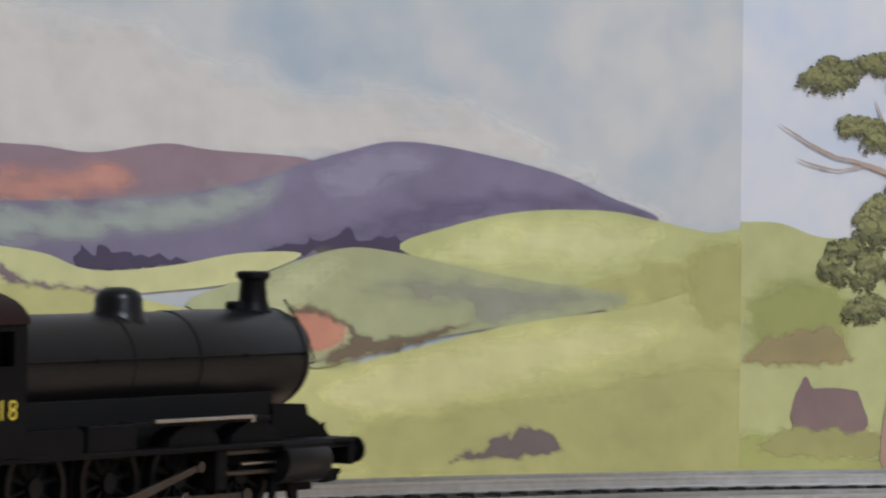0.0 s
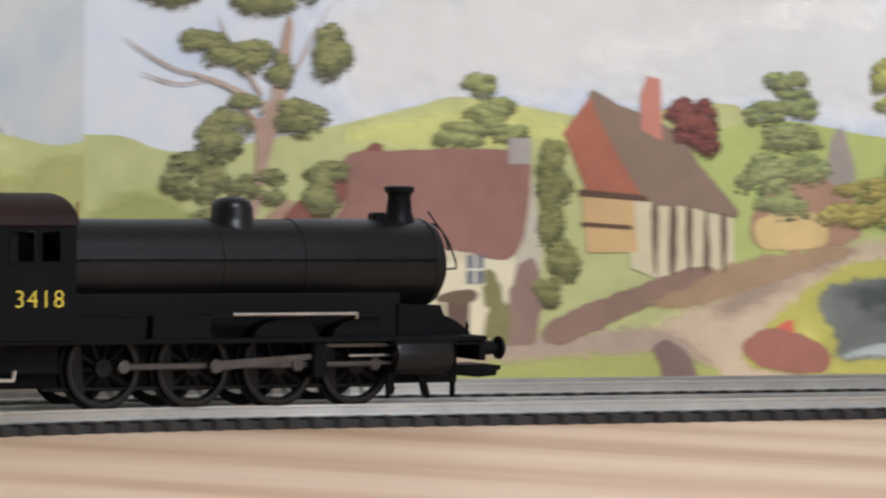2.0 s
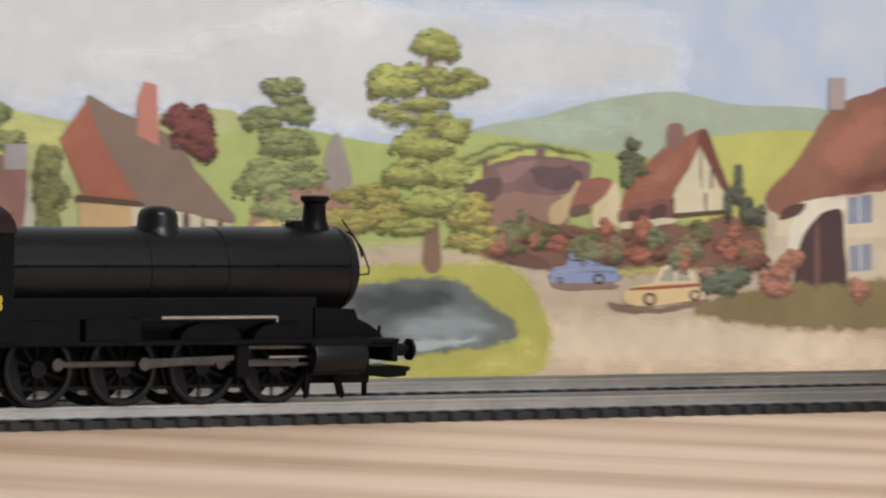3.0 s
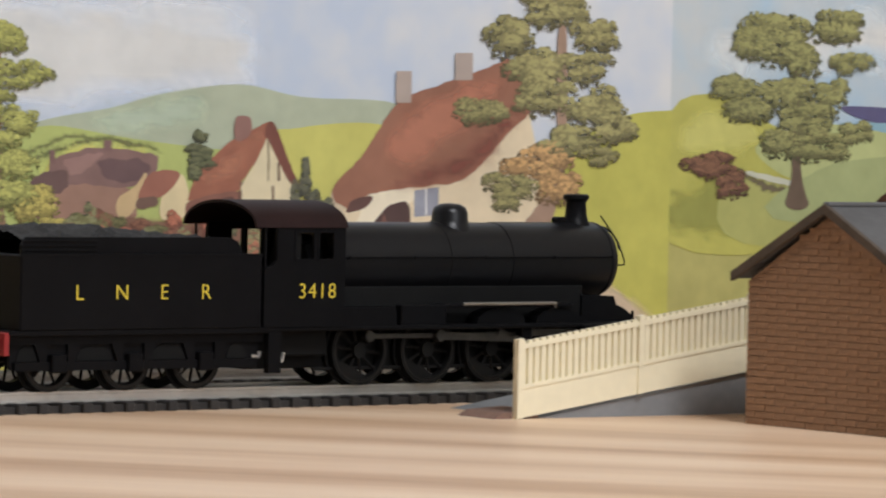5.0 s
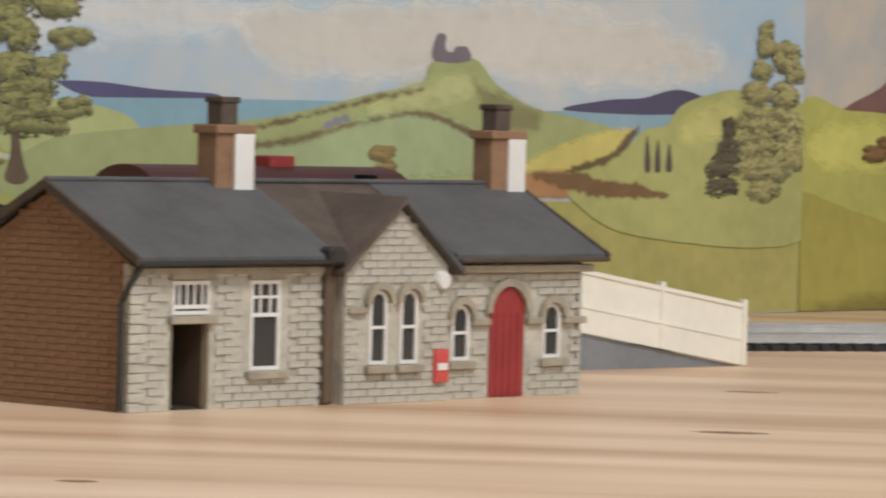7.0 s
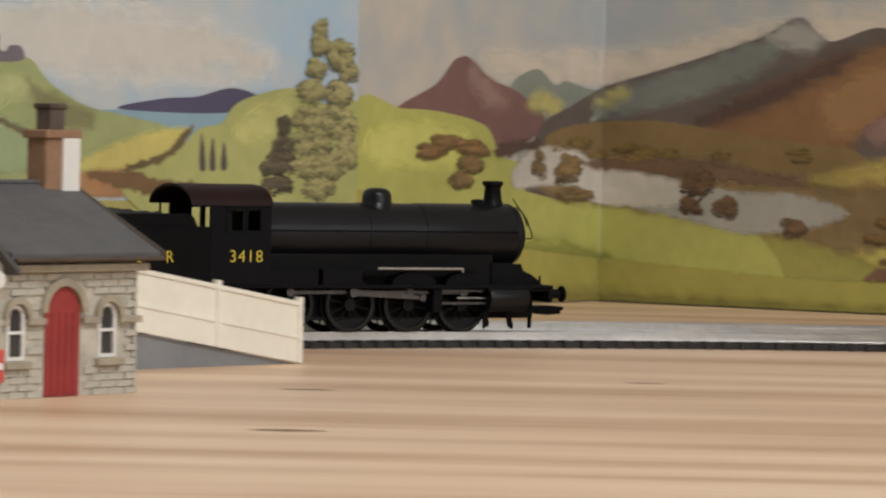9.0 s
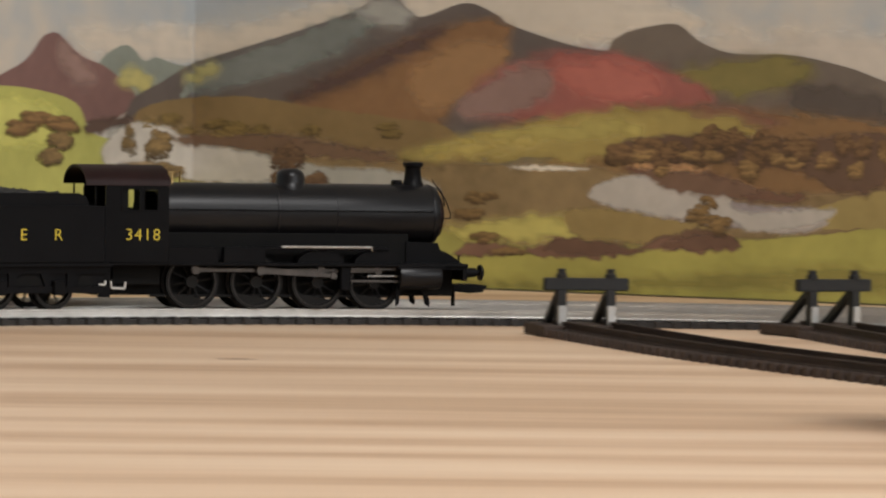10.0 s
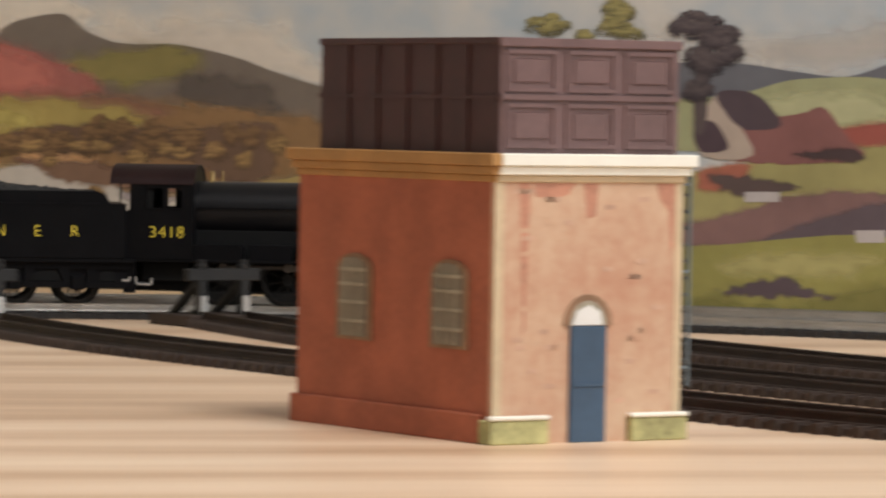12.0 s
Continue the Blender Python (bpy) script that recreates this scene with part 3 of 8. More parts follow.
def brick_face(parent, mat, x0, x1, z0, z1, course, length, skip, place, thick, name="brick", jitter=0.25, cap=300, seed=1):
    """Lay courses of bricks over a wall face, sharing one mesh for each length; skip(x, z) leaves openings."""
    rng = random.Random(seed)
    meshes = {}
    made = 0
    rows = int((z1 - z0) / course)
    for r in range(rows):
        z = z0 + r * course
        x = x0 - (length * 0.5 if r % 2 else 0)
        while x < x1 - 0.2:
            a, b = max(x, x0), min(x + length, x1)
            x += length
            w = round((b - a) * 2) / 2
            if w < 0.8 or skip((a + b) / 2, z + course / 2, w / 2):
                continue
            if w not in meshes:
                bm = box(new_bm(), 0.12, -thick, 0.12, w - 0.12, 0, course - 0.14)
                bmesh.ops.scale(bm, vec=(0.001,) * 3, verts=bm.verts)
                for v in bm.verts:
                    if v.co.y < -1e-6:
                        v.co.x += 0.00012 * (1 if v.co.x < w / 2000 else -1)
                me = bpy.data.meshes.new(name)
                bm.to_mesh(me)
                bm.free()
                me.materials.append(M[mat])
                meshes[w] = me
            ob = new(name, meshes[w])
            ob.parent = parent
            ob.matrix_basis = place(a, rng.uniform(-jitter, 0.0), z)
            made += 1
    return made


STATION_TURN = 90 - 36.8


def build_station():
    st = thing("station_building", pose(-0.1845, 1.094, 0, 0, 0, STATION_TURN), "model stone station building with slate roof and brown brick end", "building")
    L, D, EH, RH = 170.0, 61.0, 36.6, 55.2
    holes = [(14.6, 28.2, 0, 32.5), (42.3, 53.2, 9.3, 32.3), (82.0, 89.0, 10, 29.5), (93.6, 100.6, 10, 29.5),
             (117.6, 124.8, 10, 25), (132.6, 146.6, 0, 29.5), (154.2, 161.6, 10, 25)]

    def front_wall(bm, y0, y1):
        xs = sorted({0.0, L} | {h[0] for h in holes} | {h[1] for h in holes})
        for a, b in zip(xs, xs[1:]):
            hs = [h for h in holes if h[0] <= a and h[1] >= b]
            if not hs:
                box(bm, a, y0, 0, b, y1, EH)
            else:
                h = hs[0]
                if h[2] > 0:
                    box(bm, a, y0, 0, b, y1, h[2])
                box(bm, a, y0, h[3], b, y1, EH)
        return bm
    front = part("front_wall", front_wall(new_bm(), 0.6, 2.6), "stone_joint", st)
    end_out = [(0.6, 0), (D - 0.6, 0), (D - 0.6, EH), (D / 2, RH - 1.2), (0.6, EH)]
    end = part("end_wall", prism(new_bm(), end_out, "x", 0.6, 2.6), "mortar_brown", st, "brown brick gable end")
    part("end_wall", prism(new_bm(), end_out, "x", L - 2.4, L), "stone_joint", st)
    part("back_wall", box(new_bm(), 2.6, D - 2.6, 0, L - 2.4, D - 0.6, EH), "mortar_brown", st)
    part("inner_floor", box(new_bm(), 2.6, 2.6, 0.0, L - 2.4, D - 2.6, 0.6), "dark_inside", st)
    part("inner_wall", box(new_bm(), 2.7, 16, 0.6, L - 2.5, 17, EH), "dark_inside", st)

    # stone courses of the front and the brick courses of the end
    def front_skip(x, z, half):
        for a, b, c, d in holes:
            if a - half - 0.6 < x < b + half + 0.6 and c - 1.0 < z < d + 1.6:
                return True
        return 72.5 - half < x < 113 + half
    brick_face(front, "stone", 0, L, 0, EH - 0.5, 1.95, 6.6, front_skip, lambda x, o, z: pose(x / 1000, (0.62 + o) / 1000, z / 1000), 0.36, "stone_block", 0.35, 300, 3)

    def end_skip(x, z, half):
        top = EH + (RH - 1.4 - EH) * (1 - abs(x - D / 2) / (D / 2))
        return z > top - 1.3
    brick_face(end, "brown_brick", 0.6, D - 0.6, 0, RH, 1.75, 7.6, end_skip, lambda y, o, z: pose((0.62 + o * 0.5) / 1000, (61.2 - y) / 1000, z / 1000, 0, 0, -90), 0.24, "brick", 0.18, 300, 5)
    # quoins at the corner
    for k in range(15):
        w = 5.2 if k % 2 else 3.6
        bm = box(new_bm(), -0.4, -0.5, k * 2.42 + 0.1, w, 1.0, k * 2.42 + 2.25, 0.18)
        part("quoin", bm, "stone", front)
    # projecting gable
    gx0, gx1, gm, gy = 73.0, 112.4, 92.8, -3.2
    gw = prism(new_bm(), [(gx0, 0), (gx1, 0), (gx1, EH - 1), (gm, 51.2), (gx0, EH - 1)], "y", gy + 0.6, 0.55)
    gable = part("gable_wall", gw, "stone_joint", st)

    def gable_skip(x, z, half):
        for a, b, c, d in ((82.0, 89.0, 10, 29.5), (93.6, 100.6, 10, 29.5)):
            if a - half - 0.4 < x < b + half + 0.4 and c - 1 < z < d + 1.4:
                return True
        return z > 35.6 + 15.6 * (1 - abs(x - gm) / 19.7) - 2.0
    brick_face(gable, "stone", gx0, gx1, 0, 51, 1.95, 6.0, gable_skip, lambda x, o, z: pose(x / 1000, (gy + 0.62 + o) / 1000, z / 1000), 0.36, "stone_block", 0.3, 300, 8)

    def window(name, x0, x1, z0, z1, y, arched=False, bars=1, transom=None):
        w = new(name)
        w.empty_display_size = 0.005
        w.parent = st
        w.matrix_basis = pose(0, 0, 0)
        m = (x0 + x1) / 2
        if arched:
            hw = (x1 - x0) / 2
            spr = z1 - hw
            out = [(x0, z0)] + [(x1, z0)] + [(m + hw * math.cos(math.pi * k / 10), spr + hw * math.sin(math.pi * k / 10)) for k in range(11)]
            hi = hw - 1.0
            inn = [(x0 + 1.0, z0 + 1.0)] + [(x1 - 1.0, z0 + 1.0)] + [(m + hi * math.cos(math.pi * k / 10), spr + hi * math.sin(math.pi * k / 10)) for k in range(11)]
            bm = new_bm()
            lo, hi_, li, hi2 = [[bm.verts.new((p[0], yy, p[1])) for p in q] for q, yy in ((out, y - 0.5), (out, y + 0.5), (inn, y - 0.5), (inn, y + 0.5))]
            n = len(out)
            for i in range(n):
                j = (i + 1) % n
                for q in ((lo[i], lo[j], li[j], li[i]), (hi_[i], hi_[j], hi2[j], hi2[i]), (lo[i], lo[j], hi_[j], hi_[i]), (li[i], li[j], hi2[j], hi2[i])):
                    bm.faces.new(q)
            bmesh.ops.recalc_face_normals(bm, faces=bm.faces)
            part("window_frame", bm, "white_frame", w)
            part("pane", prism(new_bm(), inn, "y", y + 0.1, y + 0.3), "glass", w)
            part("glazing_bar", box(new_bm(), x0 + 0.8, y - 0.45, (z0 + z1) / 2 - 0.4, x1 - 0.8, y + 0.4, (z0 + z1) / 2 + 0.4), "white_frame", w)
            # moulded stone hood over the arch
            hood = [(m + (hw + 1.9) * math.cos(math.pi * k / 10), spr + (hw + 2.2) * math.sin(math.pi * k / 10)) for k in range(11)]
            hin = [(m + (hw + 0.3) * math.cos(math.pi * k / 10), spr + (hw + 0.3) * math.sin(math.pi * k / 10)) for k in range(11)]
            part("hood_mould", prism(new_bm(), hood + hin[::-1], "y", y - 1.9, y - 0.2), "stone_trim", w)
        else:
            bm = new_bm()
            for q in ((x0, z0, x1, z0 + 1), (x0, z1 - 1, x1, z1), (x0, z0 + 1, x0 + 1, z1 - 1), (x1 - 1, z0 + 1, x1, z1 - 1)):
                box(bm, q[0], y - 0.5, q[1], q[2], y + 0.5, q[3])
            part("window_frame", bm, "white_frame", w)
            part("pane", box(new_bm(), x0 + 0.5, y + 0.1, z0 + 0.5, x1 - 0.5, y + 0.3, z1 - 0.5), "glass", w)
            if transom:
                part("glazing_bar", box(new_bm(), x0 + 0.8, y - 0.45, transom - 0.5, x1 - 0.8, y + 0.4, transom + 0.5), "white_frame", w)
            for k in range(bars):
                x = x0 + (x1 - x0) * (k + 1) / (bars + 1)
                part("glazing_bar", box(new_bm(), x - 0.3, y - 0.4, (transom or z0) + 0.4, x + 0.3, y + 0.35, z1 - 0.6), "white_frame", w)
            part("lintel", box(new_bm(), x0 - 1.4, y - 1.7, z1 + 0.3, x1 + 1.4, y - 0.2, z1 + 3.0, 0.2), "stone_trim", w)
        if z0 > 2:
            part("window_sill", box(new_bm(), x0 - 1.6, y - 2.2, z0 - 2.2, x1 + 1.6, y - 0.1, z0 - 0.2, 0.2), "stone_trim", w)
        return w
    window("window", 42.4, 53.1, 9.4, 32.2, 1.0, bars=2, transom=23.4)
    part("glazing_bar", box(new_bm(), 43, 0.6, 27.6, 52.6, 1.3, 28.3), "white_frame", st)
    window("fanlight", 14.8, 28.0, 23.8, 32.3, 1.0, bars=4, transom=25.8)
    for a, b in ((82.1, 88.9), (93.7, 100.5)):
        window("arched_window", a, b, 10.1, 29.4, gy + 0.4, True)
    for a, b in ((117.7, 124.7), (154.3, 161.5)):
        window("arched_window", a, b, 10.1, 24.9, 0.9, True)
    # open dark doorway with a leaf standing back
    part("doorway_leaf", box(new_bm(), 26.6, 1.8, 0.4, 27.8, 13, 23.6), "pipe_brown", st, "brown door standing open in a dark doorway")
    for x in (14.2, 27.6):
        part("door_jamb", box(new_bm(), x, 0.6, 0, x + 0.8, 2.4, 24), "stone_trim", st)
    # red arched door
    hw, m, spr = 6.9, 139.6, 22.6
    out = [(m - hw, 0.2), (m + hw, 0.2)] + [(m + hw * math.cos(math.pi * k / 12), spr + hw * math.sin(math.pi * k / 12)) for k in range(13)]
    door = part("door", prism(new_bm(), out, "y", 0.3, 1.4), "red_door", st, "dark red round-topped wooden door")
    for k in range(1, 5):
        x = m - hw + 2 * hw * k / 5
        part("door_batten", box(new_bm(), x - 0.15, 0.1, 0.4, x + 0.15, 0.4, spr), "red_door", door)
    hood = [(m + (hw + 2.2) * math.cos(math.pi * k / 12), spr + (hw + 2.4) * math.sin(math.pi * k / 12)) for k in range(13)]
    hin = [(m + (hw + 0.2) * math.cos(math.pi * k / 12), spr + (hw + 0.2) * math.sin(math.pi * k / 12)) for k in range(13)]
    part("door_hood", prism(new_bm(), hood + hin[::-1], "y", -0.8, 0.6), "stone_trim", st)
    # string course, plinth, clock, post box
    for a, b in ((113, 117.2), (125.2, 132.2), (147, 153.8), (162, 171)):
        part("string_course", box(new_bm(), a, -0.9, 19.4, b, 0.4, 21.2, 0.2), "stone_trim", st)
    part("string_course", box(new_bm(), 74, gy - 0.9, 23.4, 81.2, gy + 0.3, 25.0, 0.2), "stone_trim", st)
    part("clock", lathe(new_bm(), [(2.2, -1.3), (2.5, -0.6), (2.5, 0.4)], (109.4, gy, 31.8), "y", 20), "white_frame", st, "small round white clock")
    pb = part("wall_sign", box(new_bm(), 106.8, gy - 0.9, 4.9, 112.2, gy + 0.2, 13.6, 0.2), "red_post", st, "small red and white notice")
    part("sign_panel", box(new_bm(), 107.6, gy - 1.2, 8.2, 111.4, gy - 0.85, 10.0), "white_frame", pb)
    # roofs
    def roof_pane(name, pts, lift, mat):
        bm = new_bm()
        lo = [bm.verts.new(p) for p in pts]
        hi = [bm.verts.new((p[0], p[1], p[2] + lift)) for p in pts]
        bm.faces.new(lo), bm.faces.new(hi)
        for i in range(len(pts)):
            bm.faces.new((lo[i], lo[(i + 1) % len(pts)], hi[(i + 1) % len(pts)], hi[i]))
        bmesh.ops.recalc_face_normals(bm, faces=bm.faces)
        return part(name, bm, mat, st)
    ov = 3.4
    ev = EH + 0.3
    roof_pane("roof_slope", [(-1.0, -ov, ev), (71, -ov, ev), (71, D / 2, RH), (-1.0, D / 2, RH)], 1.5, "slate")
    roof_pane("roof_slope", [(71.1, -2, ev + 1.2), (115, -2, ev + 1.2), (115, D / 2, RH), (71.1, D / 2, RH)], 1.2, "tile_brown")
    roof_pane("roof_slope", [(115.1, -ov, ev), (176, -ov, ev), (176, D / 2, RH), (115.1, D / 2, RH)], 1.5, "slate")
    roof_pane("roof_slope", [(-1.0, D + ov, ev), (176, D + ov, ev), (176, D / 2, RH), (-1.0, D / 2, RH)], 1.5, "slate")
    roof_pane("gable_roof", [(gx0 - 3.4, gy - 2.6, EH - 3.6), (gm, gy - 2.6, 52.0), (gm, D / 2 - 3, 52.6), (gx0 - 3.4, 4, EH - 3.6)], 1.7, "tile_brown")
    roof_pane("gable_roof", [(gx1 + 3.4, gy - 2.6, EH - 3.6), (gm, gy - 2.6, 52.0), (gm, D / 2 - 3, 52.6), (gx1 + 3.4, 4, EH - 3.6)], 1.7, "slate")
    for k in range(6):
        z = EH + 1.5 + k * 2.7
        y = -2 + (z - EH) * 1.8
        part("tile_course", box(new_bm(), 72, y - 0.5, z + 1.2, 88, y + 3, z + 1.6), "tile_brown", st)
    part("ridge", box(new_bm(), -1.2, D / 2 - 1.2, RH + 0.9, 176.2, D / 2 + 1.2, RH + 2.2, 0.4), "slate", st)
    for x in (-1.8, 175.2):
        for y0, y1 in ((-ov - 0.6, D / 2), (D + ov + 0.6, D / 2)):
            bm = prism(new_bm(), [(y0, ev - 0.6), (y1, RH - 0.8), (y1, RH + 1.6), (y0, ev + 1.7)], "x", x, x + 1.4)
            part("bargeboard", bm, "bargeboard", st)
    # gutters, downpipes and a hopper
    part("gutter", box(new_bm(), -1.0, -ov - 1.4, ev - 0.7, 68, -ov + 0.2, ev + 0.6, 0.4), "gutter", st)
    part("gutter", box(new_bm(), 116, -ov - 1.4, ev - 0.7, 176, -ov + 0.2, ev + 0.6, 0.4), "bargeboard", st)
    part("eaves_band", box(new_bm(), 116, -2.4, EH - 3.2, 172, 0.4, EH - 1.0, 0.3), "stone_trim", st)
    part("eaves_band", box(new_bm(), 0, -0.9, EH - 2.6, 72, 0.4, EH - 0.9, 0.2), "stone_trim", st)
    part("downpipe", tube(new_bm(), [(1.0, -ov, ev), (-1.6, -1.0, 31), (-1.8, 1.2, 27), (-1.8, 1.2, 0.5)], 0.8, 8), "gutter", st)
    part("hopper", box(new_bm(), 65.2, -5.6, EH - 0.6, 71.4, -0.6, EH + 4.2, 0.9), "gutter", st)
    part("downpipe", box(new_bm(), 67.6, -1.6, 0.2, 71.4, -0.1, EH - 0.4, 0.5), "pipe_brown", st)
    # chimneys
    for x in (53.5, 160.0):
        ch = new_bm()
        box(ch, x + 1.5, D / 2 - 3.6, RH - 6, x + 14.5, D / 2 + 3.6, 69.5, 0.3)
        stack = part("chimney", ch, "brown_brick", st)
        part("chimney_band", box(new_bm(), x + 0.6, D / 2 - 4.5, 68.8, x + 15.4, D / 2 + 4.5, 71.2, 0.3), "brown_brick", stack)
        part("chimney_pot", box(new_bm(), x + 4.0, D / 2 - 2.8, 71, x + 10.0, D / 2 + 2.8, 77.6, 0.3), "tile_brown", stack)
        part("pot_rim", box(new_bm(), x + 3.5, D / 2 - 3.3, 76.8, x + 10.5, D / 2 + 3.4, 78.4, 0.3), "bargeboard", stack)
        part("flashing", box(new_bm(), x + 7.8, D / 2 - 4.3, RH - 4, x + 14.7, D / 2 - 3.55, 68.9), "white_frame", stack, "bright white painted corner")
    return st


station = build_station()

PLAT_TURN = 90 - 40.7
PLAT = pose(-0.2858, 1.1155, 0, 0, 0, PLAT_TURN)


def build_platform():
    pl = thing("platform", PLAT, "model station platform with ramps and cream picket fencing", "platform")
    n = 371.0
    prof = [(4, 0.0), (76, 12), (n - 76, 12), (n, 0.0)]
    part("platform_deck", prism(new_bm(), prof, "y", 1.2, 42), "grey_side", pl, "dark grey plastic platform body")
    part("ramp_foot", prism(new_bm(), [(-10, 0.0), (4, 0.0), (4, 2.2), (-7, 1.5)], "y", 1.4, 18), "ramp_brown", pl, "brown ramp end")

    def fence(x0, x1, z0, z1, lean, mat, pickets):
        f = new("fence_panel")
        f.empty_display_size = 0.005
        f.parent = pl
        slope = (z1 - z0) / (x1 - x0)

        def at(x):
            return z0 + slope * (x - x0)

        def strip(a, b, lo, hi, y0, y1, name):
            bm = prism(new_bm(), [(a, at(a) + lo), (b, at(b) + lo), (b, at(b) + hi), (a, at(a) + hi)], "y", y0, y1)
            part(name, bm, mat, f)
        strip(x0, x1, 0, 7.4, 0, 1.1, "skirting_board")
        strip(x0, x1, 7.4, 8.4, -0.3, 1.1, "lower_rail")
        strip(x0, x1, 17.6, 18.9, -0.3, 1.1, "upper_rail")
        if pickets:
            x = x0 + 1.4
            while x < x1 - 0.6:
                strip(x, x + 1.25, 8.3, 19.6, -0.05, 0.8, "picket")
                x += 2.05
            strip(x0, x1, 8.4, 17.6, 0.82, 1.05, "board")
        else:
            strip(x0, x1, 8.4, 17.6, 0.2, 0.9, "board")
        k = 0
        for x in (x0, (x0 + x1) / 2, x1 - 1.8):
            strip(x, x + 1.8, 0, 20.3, -0.6, 1.5, "post")
        return f
    fence(-4.0, 72.0, -0.0, 11.6, 0, "cream", True)
    fence(76.0, n - 76.0, 12, 12, 0, "cream", False)
    fence(n - 76.0, n + 1.0, 12.2, 0.2, 0, "cream_white", False)
    return pl


platform = build_platform()


def build_tower():
    tw = thing("water_tower", pose(0.2359, 0.9771, 0, 0, 0, 20), "model brick water tower with a dark riveted tank on top", "water tower")
    W, D, H = 51.5, 84.0, 59.5
    # light and shade on the walls are set by two brick colours
    part("front_wall", box(new_bm(), 0, 0, 0, W, 1.4, H), "lit_pink_brick", tw, "pinkish brick front wall, paled as the lit side")
    part("side_wall", box(new_bm(), 0, 1.4, 0, 1.4, D - 1.4, H), "shaded_red_brick", tw, "orange-red brick side wall, deepened to imitate shade")
    part("side_wall", box(new_bm(), W - 1.4, 1.4, 0, W, D - 1.4, H), "shaded_red_brick", tw)
    part("back_wall", box(new_bm(), 0, D - 1.4, 0, W, D, H), "shaded_red_brick", tw)
    part("plinth", box(new_bm(), -1.4, 3.6, 0, -0.02, D + 1.2, 6.6, 0.3), "shaded_red_brick", tw)
    for x0, x1 in ((-1.4, 14.4), (37.0, W + 1.2)):
        pl = part("plinth", box(new_bm(), x0, -1.8, 0, x1, 3.4 if x0 < 0 else 1.6, 5.4, 0.3), "moss_stone", tw, "mossy stone plinth")
        part("plinth_cap", box(new_bm(), x0 - 0.2, -2.2, 5.4, x1 + 0.2, 0, 6.4, 0.3), "cream_white", pl)
    for x in (0.0, W - 4.0):
        part("corner_pilaster", box(new_bm(), x + (0 if x < 9 else 2.0), -0.14, 0, x + (2.4 if x < 9 else 4.0), 0.05, H), "stone_cream", tw)
    # painted brick courses, a few standing proud and redder
    rng = random.Random(4)
    for k in range(70):
        x, z = rng.uniform(4.5, 44), 7 + 1.75 * rng.randrange(29)
        if 18.5 < x + 2 < 33 and z < 34:
            continue
        part("brick", box(new_bm(), x, -0.07, z, x + rng.uniform(2.4, 3.6), 0.0, z + 1.1), "red_wash" if rng.random() < 0.5 else "lit_pink_brick", tw)
    # red wash that has run down from the cornice
    for pts in ([(6.4, 58.4), (9.6, 58.4), (9.0, 44), (8.6, 26), (8.0, 24), (7.4, 38), (7.0, 50)], [(10.5, 58.4), (22, 58.4), (20, 56.0), (15, 54.6), (11, 55.4)],
                [(24, 58.4), (28, 58.4), (27.4, 51), (25, 50.4)], [(44, 58.4), (49.3, 58.4), (49.2, 44), (48.4, 43), (47.6, 52), (45, 55)]):
        part("red_stain", prism(new_bm(), pts, "y", -0.035, 0), "stain_red", tw)
    # narrow ladder standing off the far side wall
    lad = new_bm()
    for y in (2.0, 7.0):
        box(lad, W + 3.1, y - 0.35, 12, W + 3.8, y + 0.35, 63)
        for z in (16, 38, 58):
            box(lad, W - 0.02, y - 0.3, z, W + 3.2, y + 0.3, z + 0.6)
    for k in range(13):
        cyl(lad, (W + 3.45, 2.0, 14 + 3.8 * k), (W + 3.45, 7.0, 14 + 3.8 * k), 0.35, 6)
    part("ladder", lad, "ladder_blue", tw, "blue-grey moulded ladder")
    # cornice in steps; the left side has a colour that imitates shade
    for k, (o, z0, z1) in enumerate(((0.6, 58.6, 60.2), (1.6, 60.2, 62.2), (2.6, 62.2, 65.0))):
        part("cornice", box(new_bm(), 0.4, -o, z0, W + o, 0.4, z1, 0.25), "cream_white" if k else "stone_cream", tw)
        part("cornice", box(new_bm(), -o, -o, z0, 0.38, D + o, z1, 0.25), "shaded_cornice", tw)
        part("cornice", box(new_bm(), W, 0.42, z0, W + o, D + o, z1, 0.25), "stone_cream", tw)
    part("roof_slab", box(new_bm(), 0.5, 0.5, 61, W - 0.5, D - 0.5, 64.6), "tank", tw)
    # the tank with its cast panels; mauve front as lit, maroon sides as shaded
    tx0, tx1, ty0, ty1, z0, z1 = 1.8, W - 1.0, 1.6, D - 6.0, 64.8, 90.6
    tank = part("tank", box(new_bm(), tx0, ty0, z0, tx1, ty1, z1, 0.2), "tank", tw, "dark maroon iron water tank, its sides darkened for shade")
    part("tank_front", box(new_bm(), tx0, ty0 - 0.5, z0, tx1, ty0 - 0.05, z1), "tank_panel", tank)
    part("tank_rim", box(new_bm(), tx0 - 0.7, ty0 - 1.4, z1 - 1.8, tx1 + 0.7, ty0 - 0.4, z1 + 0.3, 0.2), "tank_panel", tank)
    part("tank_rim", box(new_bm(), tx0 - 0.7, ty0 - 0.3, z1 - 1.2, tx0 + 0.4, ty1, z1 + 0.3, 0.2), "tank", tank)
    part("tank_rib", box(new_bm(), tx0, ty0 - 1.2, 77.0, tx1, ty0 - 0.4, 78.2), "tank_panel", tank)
    pw = (tx1 - tx0) / 3
